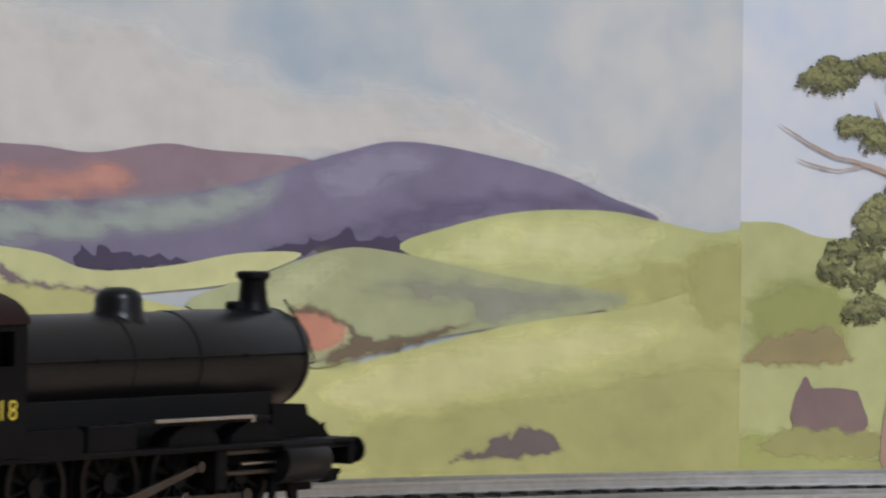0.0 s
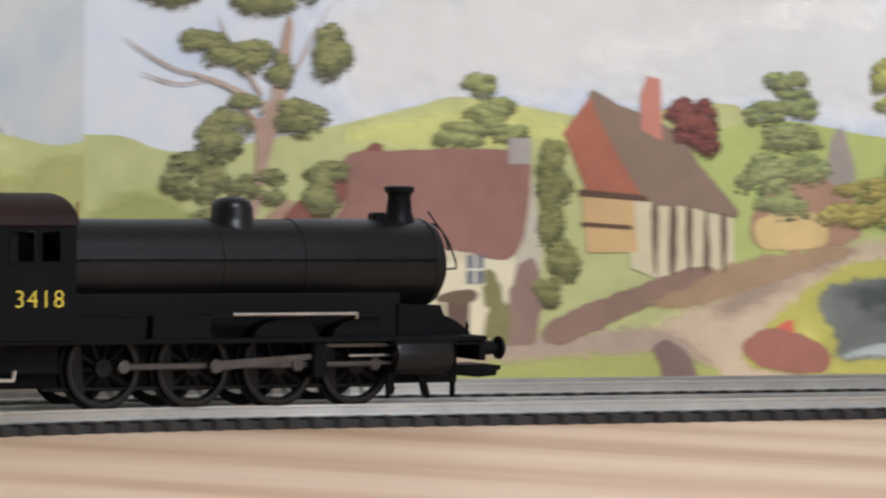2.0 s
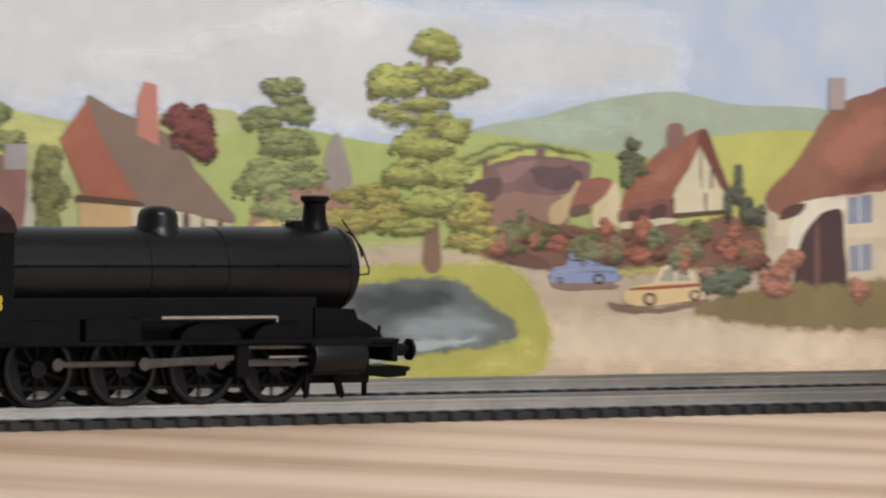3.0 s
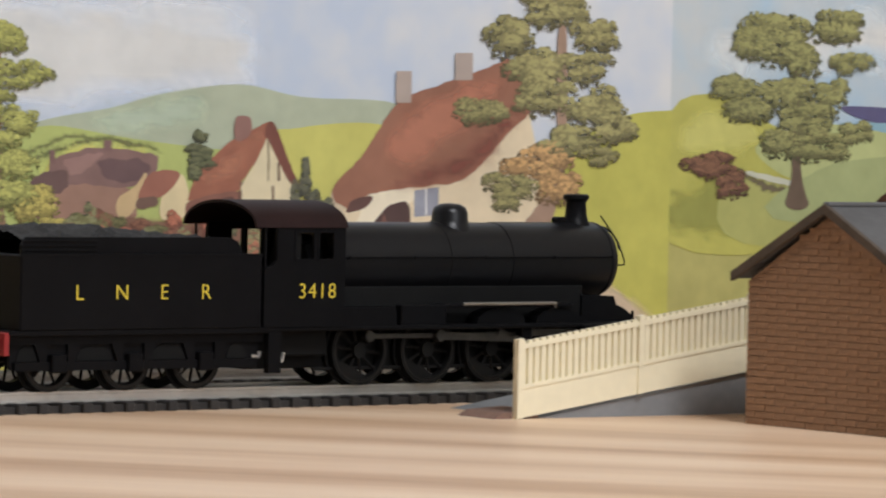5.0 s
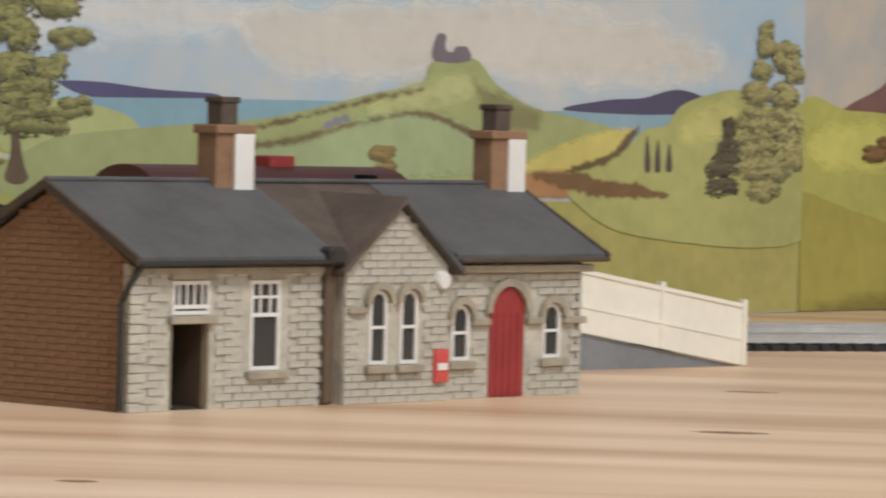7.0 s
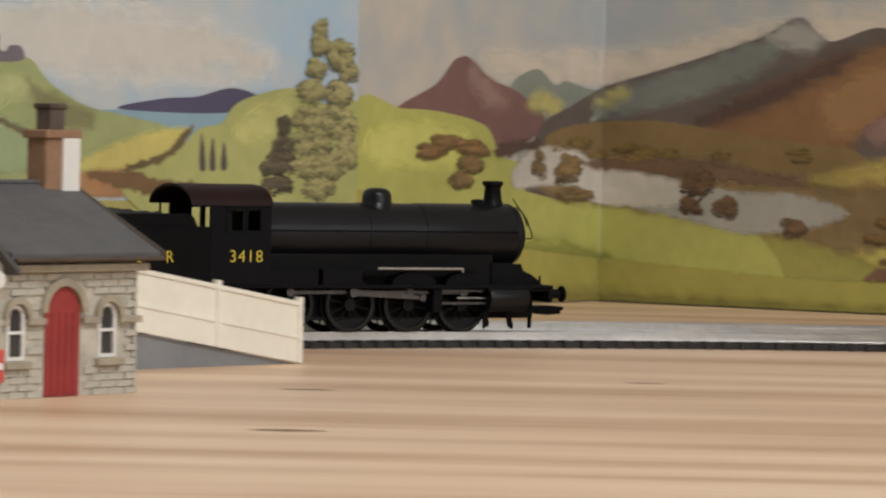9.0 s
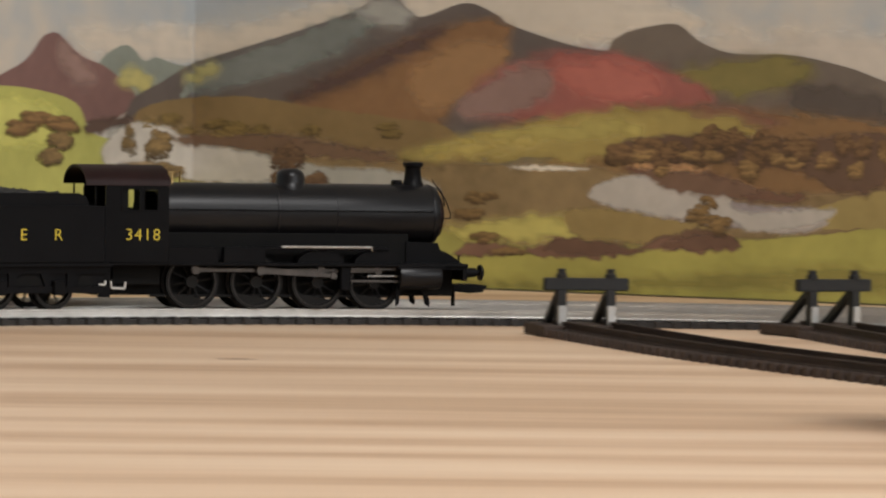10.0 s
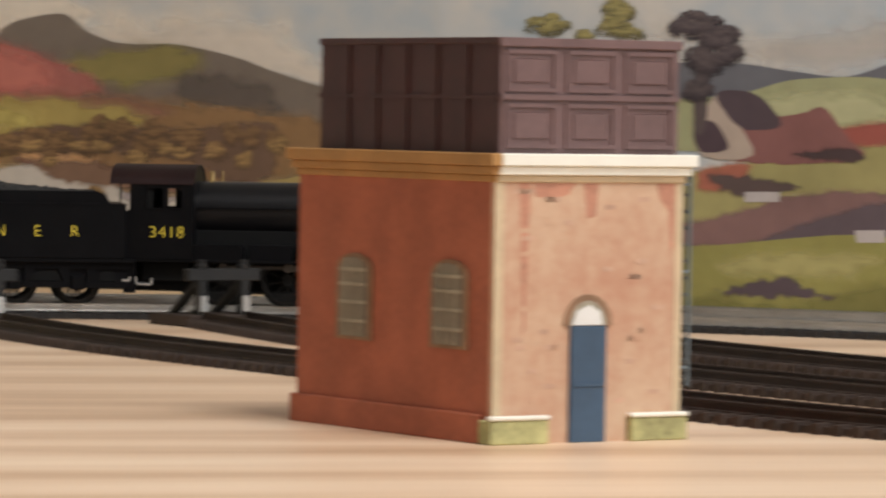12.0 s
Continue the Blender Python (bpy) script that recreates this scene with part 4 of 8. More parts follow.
    for i in range(3):
        for j in range(2):
            a, b = tx0 + i * pw + 1.3, tx0 + (i + 1) * pw - 1.3
            c, d = (66.2, 76.2) if j == 0 else (78.8, 88.2)
            bm = new_bm()
            for q in ((a, c, b, c + 0.9), (a, d - 0.9, b, d), (a, c + 0.9, a + 0.9, d - 0.9), (b - 0.9, c + 0.9, b, d - 0.9)):
                box(bm, q[0], ty0 - 1.0, q[1], q[2], ty0 - 0.45, q[3])
            cx, cz = (a + b) / 2, (c + d) / 2
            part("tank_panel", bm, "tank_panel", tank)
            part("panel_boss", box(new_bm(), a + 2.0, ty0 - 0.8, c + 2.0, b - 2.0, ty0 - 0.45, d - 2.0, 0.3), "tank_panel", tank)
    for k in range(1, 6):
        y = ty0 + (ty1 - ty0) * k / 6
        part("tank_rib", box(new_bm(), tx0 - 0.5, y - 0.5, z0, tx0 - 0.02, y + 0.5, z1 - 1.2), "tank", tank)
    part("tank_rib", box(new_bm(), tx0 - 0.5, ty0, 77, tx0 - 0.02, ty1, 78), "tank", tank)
    # side windows with bars
    for c in (17.4, 58.0):
        w = new("window")
        w.empty_display_size = 0.005
        w.parent = tw
        y0, y1 = c - 7.6, c + 7.6
        out = [(y0, 20.6), (y1, 20.6), (y1, 37.0)] + [(c + 7.6 * math.cos(math.pi * k / 8), 37 + 3.8 * math.sin(math.pi * k / 8)) for k in range(1, 8)] + [(y0, 37.0)]
        part("window_frame", prism(new_bm(), out, "x", -0.7, -0.05), "brown_brick", w)
        inn = [(c + (p[0] - c) * 0.8, 21.4 + (p[1] - 20.6) * 0.92) for p in out]
        part("pane", prism(new_bm(), inn, "x", -0.9, -0.72), "grey_window", w)
        for z in (25.0, 29.4, 33.6, 37.0):
            part("glazing_bar", box(new_bm(), -1.2, c - 5.8, z - 0.4, -0.85, c + 5.8, z + 0.4), "stone_trim", w)
        for y in (-3.2, 0.0, 3.2):
            part("glazing_bar", box(new_bm(), -1.15, c + y - 0.35, 21.6, -0.86, c + y + 0.35, 39.6), "stone_trim", w)
    # blue door with a pale fanlight
    d = part("door", box(new_bm(), 20.6, -0.9, 0, 30.4, 0, 26.3, 0.2), "blue_door", tw, "plain dark blue door")
    for z in (12.6,):
        part("door_rail", box(new_bm(), 20.9, -1.15, z, 30.1, -0.85, z + 0.8), "blue_door", d)
    fan = [(20.6, 26.4), (30.4, 26.4)] + [(25.5 + 4.9 * math.cos(math.pi * k / 10), 26.6 + 5.4 * math.sin(math.pi * k / 10)) for k in range(11)]
    f = part("fanlight", prism(new_bm(), fan, "y", -0.6, 0), "stone_trim", tw)
    part("fanlight_board", prism(new_bm(), [(20.9, 26.5), (29.2, 26.5), (28.6, 29.4), (25.6, 31.0), (22.2, 29.6)], "y", -0.9, -0.62), "white_frame", f)
    hood = [(25.5 + 6.6 * math.cos(math.pi * k / 12), 26.4 + 7.0 * math.sin(math.pi * k / 12)) for k in range(13)]
    hin = [(25.5 + 5.1 * math.cos(math.pi * k / 12), 26.4 + 5.6 * math.sin(math.pi * k / 12)) for k in range(13)]
    part("door_arch", prism(new_bm(), hood + hin[::-1], "y", -0.5, 0.02), "brown_brick", tw)
    # iron ladder up the far side
    lad = new("ladder")
    lad.empty_display_size = 0.005
    lad.parent = tw
    for y in (3.0, 7.0):
        part("stile", box(new_bm(), W + 1.6, y - 0.35, 3, W + 2.4, y + 0.35, 62), "gutter", lad)
    for k in range(20):
        part("rung", tube(new_bm(), [(W + 2.0, 3.0, 5 + 2.9 * k), (W + 2.0, 7.0, 5 + 2.9 * k)], 0.35), "gutter", lad)
    return tw


tower = build_tower()


def sleeper_mesh(mat, length=30.0):
    bm = box(new_bm(), -1.35, -length / 2, 0, 1.35, length / 2, 2.6, 0.25)
    bmesh.ops.scale(bm, vec=(0.001,) * 3, verts=bm.verts)
    me = bpy.data.meshes.new("sleeper")
    bm.to_mesh(me)
    bm.free()
    me.materials.append(M[mat])
    return me


def rail_strip(name, line, off, parent, mat):
    """A rail with foot, web and head swept along (place, bearing) stations; off: mm to the left."""
    prof = [(-1.1, 2.4), (1.1, 2.4), (1.1, 2.8), (0.3, 3.0), (0.3, 4.4), (0.55, 4.6), (0.55, 5.2), (-0.55, 5.2), (-0.55, 4.6), (-0.3, 4.4), (-0.3, 3.0), (-1.1, 2.8)]
    bm = new_bm()
    prev = None
    for p, a in line:
        left = -aside(a)
        ring = [bm.verts.new((p.x + left.x * (off + o), p.y + left.y * (off + o), z)) for o, z in prof]
        if prev:
            for i in range(len(prof)):
                bm.faces.new((prev[i], prev[(i + 1) % len(prof)], ring[(i + 1) % len(prof)], ring[i]))
        else:
            bm.faces.new(ring)
        prev = ring
    bm.faces.new(prev)
    bmesh.ops.recalc_face_normals(bm, faces=bm.faces)
    return part(name, bm, mat, parent)


def build_track(name, label, line_at, s0, s1, pitch, sleeper, rail_mat, as_parts):
    tk = thing(name, pose(0, 0, 0), label, "railway track")
    steps = int((s1 - s0) / 10)
    line = [line_at(s0 + (s1 - s0) * k / steps) for k in range(steps + 1)]
    for off in (-8.25, 8.25):
        rail_strip("rail", line, off, tk, rail_mat)
    n = int((s1 - s0) / pitch)
    if as_parts:
        me = sleeper_mesh(sleeper)
        for k in range(n):
            p, a = line_at(s0 + (k + 0.5) * pitch)
            ob = new("sleeper", me)
            ob.parent = tk
            ob.matrix_basis = pose(p.x / 1000, p.y / 1000, 0, 0, 0, 90 - math.degrees(a))
    else:
        bm = new_bm()
        for k in range(n):
            p, a = line_at(s0 + (k + 0.5) * pitch)
            m = pose(p.x, p.y, 1.3, 0, 0, 90 - math.degrees(a)) @ Matrix.Diagonal((2.7, 30.0, 2.6, 1))
            bmesh.ops.create_cube(bm, size=1, matrix=m)
        tagged(part("sleeper_bed", bm, sleeper, tk), kind="stuff")
    bm = new_bm()
    for side in (-1, 1):
        prev = None
        for p, a in line:
            left = -aside(a)
            ring = [bm.verts.new((p.x + left.x * o, p.y + left.y * o, z)) for o, z in ((side * 12.0, 0.05), (side * 13.6, 0.05), (side * 13.6, 1.9), (side * 12.0, 1.9))]
            if prev:
                for i in range(4):
                    bm.faces.new((prev[i], prev[(i + 1) % 4], ring[(i + 1) % 4], ring[i]))
            prev = ring
    bmesh.ops.recalc_face_normals(bm, faces=bm.faces)
    part("sleeper_web", bm, sleeper, tk)
    return tk


def polyline(points):
    """Smooth line through plan points; returns a function of the distance along it, and its length."""
    pts = [Vector(p) for p in points]
    ext = [pts[0] * 2 - pts[1]] + pts + [pts[-1] * 2 - pts[-2]]
    fine = []
    for i in range(1, len(ext) - 2):
        a, b, c, d = ext[i - 1:i + 3]
        for k in range(12):
            t = k / 12
            fine.append(0.5 * (2 * b + (c - a) * t + (2 * a - 5 * b + 4 * c - d) * t * t + (3 * b - a - 3 * c + d) * t ** 3))
    fine.append(pts[-1])
    acc = [0.0]
    for p, q in zip(fine, fine[1:]):
        acc.append(acc[-1] + (q - p).length)

    def at(s):
        s = min(max(s, 0.0), acc[-1] - 0.001)
        i = next(k for k in range(len(acc) - 1) if acc[k + 1] > s)
        d = fine[i + 1] - fine[i]
        return fine[i] + d * ((s - acc[i]) / d.length), math.atan2(d.x, d.y)
    return at, acc[-1]


main_line = build_track("main_line_track", "bright nickel rails on black plastic sleepers", track_at, -1000, 760, 6.5, "sleeper", "rail", True)
outer_line = build_track("outer_track", "second loop of bright rails on black sleepers", lambda s: track_at(s, 67.0), -1000, 820, 6.5, "sleeper", "rail", False)

SIDINGS = ([(181, 1494), (211, 1357), (255, 1226), (319, 1050), (348, 990), (420, 860)],
           [(268, 1514), (290, 1367), (330, 1235), (394, 1070), (424, 1005), (496, 880)],
           [(345, 1500), (366, 1390), (404, 1250), (468, 1085), (500, 1020), (570, 900)])
siding_lines = []
for pts in SIDINGS:
    at, n = polyline(pts)
    siding_lines.append(at)
    build_track("siding_track", "dull brown plastic siding track with dark rails", at, 0, n, 6.5, "sleeper_brown", "sleeper_brown", False)


def build_stop(m):
    bs = thing("buffer_stop", m, "black plastic buffer stop at the end of a siding", "buffer stop", "buffer stops")
    part("base", box(new_bm(), -22, -15.5, 0.2, 5, 15.5, 4.0, 0.4), "sleeper_brown", bs)
    part("beam", box(new_bm(), -1.6, -14.4, 15.4, 1.6, 14.4, 19.6, 0.35), "stop_black", bs)
    for y in (-8.4, 8.4):
        part("post", box(new_bm(), -1.5, y - 1.6, 3.5, 1.5, y + 1.6, 16, 0.3), "stop_black", bs)
        part("strut", prism(new_bm(), [(-19.5, 3.6), (-15.5, 3.6), (1.0, 15.8), (-2.4, 15.8)], "y", y - 1.3, y + 1.3), "stop_black", bs)
        part("cap", lathe(new_bm(), [(1.9, 19.4), (1.9, 20.8), (1.4, 21.2), (1.4, 22.6)], (0, y, 0), "z", 14), "stop_black", bs)
        part("rail_tab", box(new_bm(), 1.6, y - 1.4, 4.0, 2.4, y + 1.4, 10.4, 0.2), "metal_tab", bs, "bright metal clip")
    return bs


p, a = siding_lines[0](8)
stop = build_stop(pose(p.x / 1000, p.y / 1000, 0, 0, 0, 90 - math.degrees(a) - 4))
p, a = siding_lines[1](8)
copy_thing(stop, pose(p.x / 1000, p.y / 1000, 0, 0, 0, 90 - math.degrees(a) + 14))


def build_coach():
    co = thing("parked_coach", on_track(28, 67.0), "dark maroon coach parked behind the station", "coach")
    part("body", box(new_bm(), -55, -14.5, 9, 55, 14.5, 44, 0.6), "maroon_coach", co)
    part("roof", prism(new_bm(), [(-15.2, 43.5)] + [(-15.2 * math.cos(math.pi * k / 12), 44.5 + 7.6 * math.sin(math.pi * k / 12)) for k in range(13)] + [(15.2, 43.5)], "x", -55.8, 55.8), "coach_roof", co)
    part("roof_box", box(new_bm(), 2, -5, 51.4, 13, 5, 55.4, 0.4), "red_door", co)
    part("underframe", box(new_bm(), -52, -11, 5, 52, 11, 9.2), "gutter", co)
    for x in (-42, -24, 24, 42):
        for y in (-8.4, 8.4):
            part("wheel", lathe(new_bm(), [(6.6, -1.2), (6.6, 1.2)], (x, y, 6.6), "y", 20), "wheel_black", co)
    for x in range(-45, 46, 15):
        for y in (-14.5, 14.5):
            part("window", box(new_bm(), x - 5, y - 0.3, 25, x + 5, y + 0.3, 35, 0.3), "glass", co)
    return co


coach = build_coach()

# dark knots in the pine
for x, y, rx, ry in ((-36.5, 1093, 9, 4.5), (-37, 1262, 8, 3.0), (-160, 890, 4, 3.0), (60, 1330, 6, 2.4)):
    bm = new_bm()
    for k, s in enumerate((1.0, 0.55)):
        bm.faces.new([bm.verts.new((x + s * rx * math.cos(2 * math.pi * i / 18) * (1 + 0.2 * math.sin(3 * i)), y + s * ry * math.sin(2 * math.pi * i / 18), 0.03 + 0.03 * k)) for i in range(18)])
    tagged(part("wood_knot", bm, "knot"), "dark brown knot in the pine board", "knot", kind="structure")

# ---- the printed paper scenes along the two walls ----


def tone(r, g, b, gain=1.22):
    """Printed colour, 0 to 255, as a base colour."""
    lin = [min(0.86, (((c / 255 + 0.055) / 1.055) ** 2.4 if c > 10 else c / 3294) * gain) for c in (r, g, b)]
    grey = 0.25 * lin[0] + 0.65 * lin[1] + 0.1 * lin[2]
    return [c + 0.14 * (grey - c) for c in lin]


INKS = {}
# how far each kind of wash fades at its rim, in mm
FEATHER = {"cloud": 12.0, "slope": 6.0, "heath": 6.0, "stain": 5.0, "field": 2.4, "shore": 2.6, "lake": 2.0, "pond": 1.8, "grass": 2.4, "lane": 3.0, "ripple": 1.6, "hedge": 1.6, "bush": 1.5}


def ink(rgb, vary=0.1):
    key = (tuple(rgb), vary)
    if key not in INKS:
        INKS[key] = material("ink_%d_%d_%d" % tuple(rgb), tone(*rgb), 0.62, 0, vary, 22.0, 0, 400, 0.3)
    return INKS[key]


def washed_ink(rgb, vary=0.1):
    """Thin ink that lets the colour printed under it through, by the share of pigment at each point."""
    m = material("wash_%d_%d_%d" % tuple(rgb), tone(*rgb), 0.62, 0, vary, 22.0, 0, 400, 0.3)
    share = m.node_tree.nodes.new("ShaderNodeAttribute")
    share.attribute_name = "wash"
    # light crosses thin ink twice, on its way in and on its way out
    nt = m.node_tree
    bare, once, clear, coat = [nt.nodes.new("ShaderNode" + k) for k in ("Math", "Math", "BsdfTransparent", "MixShader")]
    bare.operation, once.operation = "SUBTRACT", "POWER"
    bare.inputs[0].default_value, once.inputs[1].default_value = 1.02, -0.43
    nt.links.new(share.outputs["Fac"], bare.inputs[1])
    nt.links.new(bare.outputs[0], once.inputs[0])
    nt.links.new(once.outputs[0], clear.inputs[0])
    nt.links.new(share.outputs["Fac"], coat.inputs[0])
    nt.links.new(clear.outputs[0], coat.inputs[1])
    nt.links.new(nt.nodes["Principled BSDF"].outputs[0], coat.inputs[2])
    nt.links.new(coat.outputs[0], nt.nodes["Material Output"].inputs["Surface"])
    return m


def sky_paper(name, blue, cloud):
    m = material(name, tone(*blue), 0.62, 0, 0.03, 9.0, 0, 400, 0.3)
    ramp = next(n for n in m.node_tree.nodes if n.type == "VALTORGB")
    ramp.color_ramp.elements[0].position, ramp.color_ramp.elements[1].position = 0.40, 0.62
    ramp.color_ramp.elements[0].color, ramp.color_ramp.elements[1].color = (*tone(*blue), 1), (*tone(*cloud), 1)
    return m


def scene_sheet(u0, u1, height, label, blue, cloud):
    """A strip of printed paper hung on the walls; it is creased where it turns the corner."""
    bm = new_bm()
    us = [u0 + (u1 - u0) * k / 24 for k in range(25)]
    if u0 < 0 < u1:
        us = sorted(us + [-0.4, 0.4])
    prev = None
    for u in us:
        ring = [bm.verts.new(wall_point(u, z, o)) for z, o in ((0.2, -0.9), (height, -0.9), (height, -0.05), (0.2, -0.05))]
        if prev:
            for i in range(4):
                bm.faces.new((prev[i], prev[(i + 1) % 4], ring[(i + 1) % 4], ring[i]))
        else:
            bm.faces.new(ring)
        prev = ring
    bm.faces.new(prev)
    bmesh.ops.recalc_face_normals(bm, faces=bm.faces)
    ob = part("backdrop", bm, sky_paper("sky_paper", blue, cloud))
    return tagged(ob, label, "backdrop", kind="structure")


SKIES = [((158, 172, 182), (190, 190, 186)), ((178, 190, 208), (205, 205, 204)), ((160, 186, 204), (188, 191, 190)), ((160, 166, 168), (190, 180, 164)), ((156, 166, 172), (188, 182, 172))]
sheets = [
    scene_sheet(-1950, -1183, 228, "printed paper scene of purple hills and pale green fields", *SKIES[0]),
    scene_sheet(-1183, -664, 229, "printed paper scene of a thatched village round a pond", *SKIES[1]),
    scene_sheet(-664, -178, 228, "printed paper scene of a bay with a castle hill", *SKIES[2]),
    scene_sheet(-178, 400, 228, "printed paper scene of brown mountains above a lake", *SKIES[3]),
    scene_sheet(400, 1135, 228, "printed paper scene of a farm among fields", *SKIES[4])]
LIMITS = [(-1950, -1183), (-1183, -664), (-664, -178), (-178, 400), (400, 1135)]


def smooth_outline(pts, n=5):
    out = []
    k = len(pts)
    for i in range(k):
        a, b, c, d = [Vector(pts[(i + j) % k]) for j in (-1, 0, 1, 2)]
        for s in range(n):
            t = s / n
            out.append(0.5 * (2 * b + (c - a) * t + (2 * a - 5 * b + 4 * c - d) * t * t + (3 * b - a - 3 * c + d) * t ** 3))
    return out


def lay_on_wall(bm, lo, hi, lift):
    """Turn a flat drawing in (u, z) into paint on the walls, cut at the sheet's edges and at the crease."""
    bmesh.ops.triangulate(bm, faces=bm.faces[:])
    for u, n in ((lo, -1), (hi, 1)):
        bmesh.ops.bisect_plane(bm, geom=bm.verts[:] + bm.edges[:] + bm.faces[:], plane_co=(u, 0, 0), plane_no=(n, 0, 0), clear_outer=True)
    bmesh.ops.bisect_plane(bm, geom=bm.verts[:] + bm.edges[:] + bm.faces[:], plane_co=(0, 0.5, 0), plane_no=(0, -1, 0), clear_outer=True)
    if lo < 0 < hi:
        bmesh.ops.bisect_plane(bm, geom=bm.verts[:] + bm.edges[:] + bm.faces[:], plane_co=(0, 0, 0), plane_no=(1, 0, 0))
    for v in bm.verts:
        v.co = wall_point(v.co.x, v.co.y, lift + v.co.z)
    # the crease: both walls share the line where they meet
    return bm


QUEUE = []
PRINTED = {}


def shape(*what):
    """Note a painted area; all are printed in the order of their layers."""
    QUEUE.append(what)


def print_all():
    for what in sorted(QUEUE, key=lambda w: w[4]):
        draw(*what)


def draw(sheet, name, rgb, pts, layer, rough=0.0, soft=True, vary=0.1):
    """One painted area; rough: how ragged its edge is, in mm."""
    lo, hi = LIMITS[sheets.index(sheet)]
    line = smooth_outline(pts) if soft or rough else [Vector(p) for p in pts]
    if rough:
        fine = []
        for a, b in zip(line, line[1:] + line[:1]):
            m = max(1, int((b - a).length / 1.6))
            fine += [a + (b - a) * (k / m) for k in range(m)]
        line = [p + Vector((noise.noise(Vector((p.x * 0.35, p.y * 0.35, layer))), noise.noise(Vector((p.x * 0.35, p.y * 0.35, layer + 9.0))))) * rough * 1.8 for p in fine]
    bm = new_bm()
    edge = FEATHER.get(name.split("_")[-1], 0.0)
    beds = PRINTED.setdefault(sheet.name, [])
    lift = layer * 0.08 + (len(beds) % 35) * 0.002
    mat = ink(rgb, vary)
    if edge:
        # a fine net whose wash thins towards the outline
        wash = bm.verts.layers.float.new("wash")
        mat = washed_ink(rgb, vary)
        xy = np.array([(p.x, p.y) for p in line])
        nxt = np.roll(xy, -1, axis=0)
        x0, x1 = max(xy[:, 0].min() - edge, lo), min(xy[:, 0].max() + edge, hi)
        z0, z1 = xy[:, 1].min() - edge, xy[:, 1].max() + edge
        if x1 <= x0:
            bm.free()
            return None
        cell = max(edge * 0.4, (x1 - x0) / 110, 0.5)
        gx, gz = np.linspace(x0, x1, int((x1 - x0) / cell) + 2), np.linspace(z0, z1, int((z1 - z0) / (cell * 0.7)) + 2)
        px, pz = np.meshgrid(gx, gz, indexing="ij")
        inside, dist = np.zeros(px.shape, bool), np.full(px.shape, 1e9)
        for (ax, az), (bx, bz) in zip(xy, nxt):
            dx, dz = bx - ax, bz - az
            k = np.clip(((px - ax) * dx + (pz - az) * dz) / (dx * dx + dz * dz + 1e-9), 0, 1)
            dist = np.minimum(dist, np.hypot(px - ax - k * dx, pz - az - k * dz))
            cross = (az > pz) != (bz > pz)
            inside ^= cross & (px < (bx - ax) * (pz - az) / (bz - az + 1e-12) + ax)
        signed = np.where(inside, dist, -dist)
        verts = {}

        def net(i, k):
            if (i, k) not in verts:
                v = bm.verts.new((gx[i], gz[k], 0))
                w = signed[i, k] / edge + 0.35 + 0.5 * noise.noise(Vector((gx[i] * 0.9 / edge, gz[k] * 2.2 / edge, layer)))
                w = min(1.0, max(0.0, w))
                v[wash] = w * w * (3 - 2 * w)
                verts[i, k] = v
            return verts[i, k]
        near = signed > -0.8 * edge
        for i in range(len(gx) - 1):
            for k in range(len(gz) - 1):
                if near[i:i + 2, k:k + 2].any():
                    square = (net(i, k), net(i + 1, k), net(i + 1, k + 1), net(i, k + 1))
                    if max(v[wash] for v in square) > 0.004:
                        bm.faces.new(square)
    else:
        bm.faces.new([bm.verts.new((p.x, p.y, 0)) for p in line])
    beds.append(name)
    lay_on_wall(bm, lo, hi, lift)
    if not bm.faces:
        bm.free()
        return None
    return part(name, bm, mat, sheet)


def clump(bm, rng, u, z, ru, rz, leaf, count, up):
    """Dabs of leaf colour scattered through an oval; up lifts them to its sunny side."""
    for _ in range(count):
        a, r = rng.uniform(0, 2 * math.pi), 1.12 * rng.random() ** 0.55
        cu, cz = u + ru * r * math.cos(a), z + rz * (up + (1 - up) * 0.95 * r * math.sin(a) - (0.2 if up else 0) * abs(r * math.cos(a)))
        s = leaf * rng.uniform(0.45, 1.2)
        lift = rng.uniform(0, 0.025)
        tilt = rng.uniform(0, 6.28)
        wide, tall = rng.uniform(0.9, 1.25), rng.uniform(0.6, 0.95)
        n = 6
        bm.faces.new([bm.verts.new((cu + s * wide * math.cos(2 * math.pi * k / n + tilt) * rng.uniform(0.7, 1.2),
                                    cz + s * tall * math.sin(2 * math.pi * k / n + tilt) * rng.uniform(0.7, 1.2), lift)) for k in range(n)])


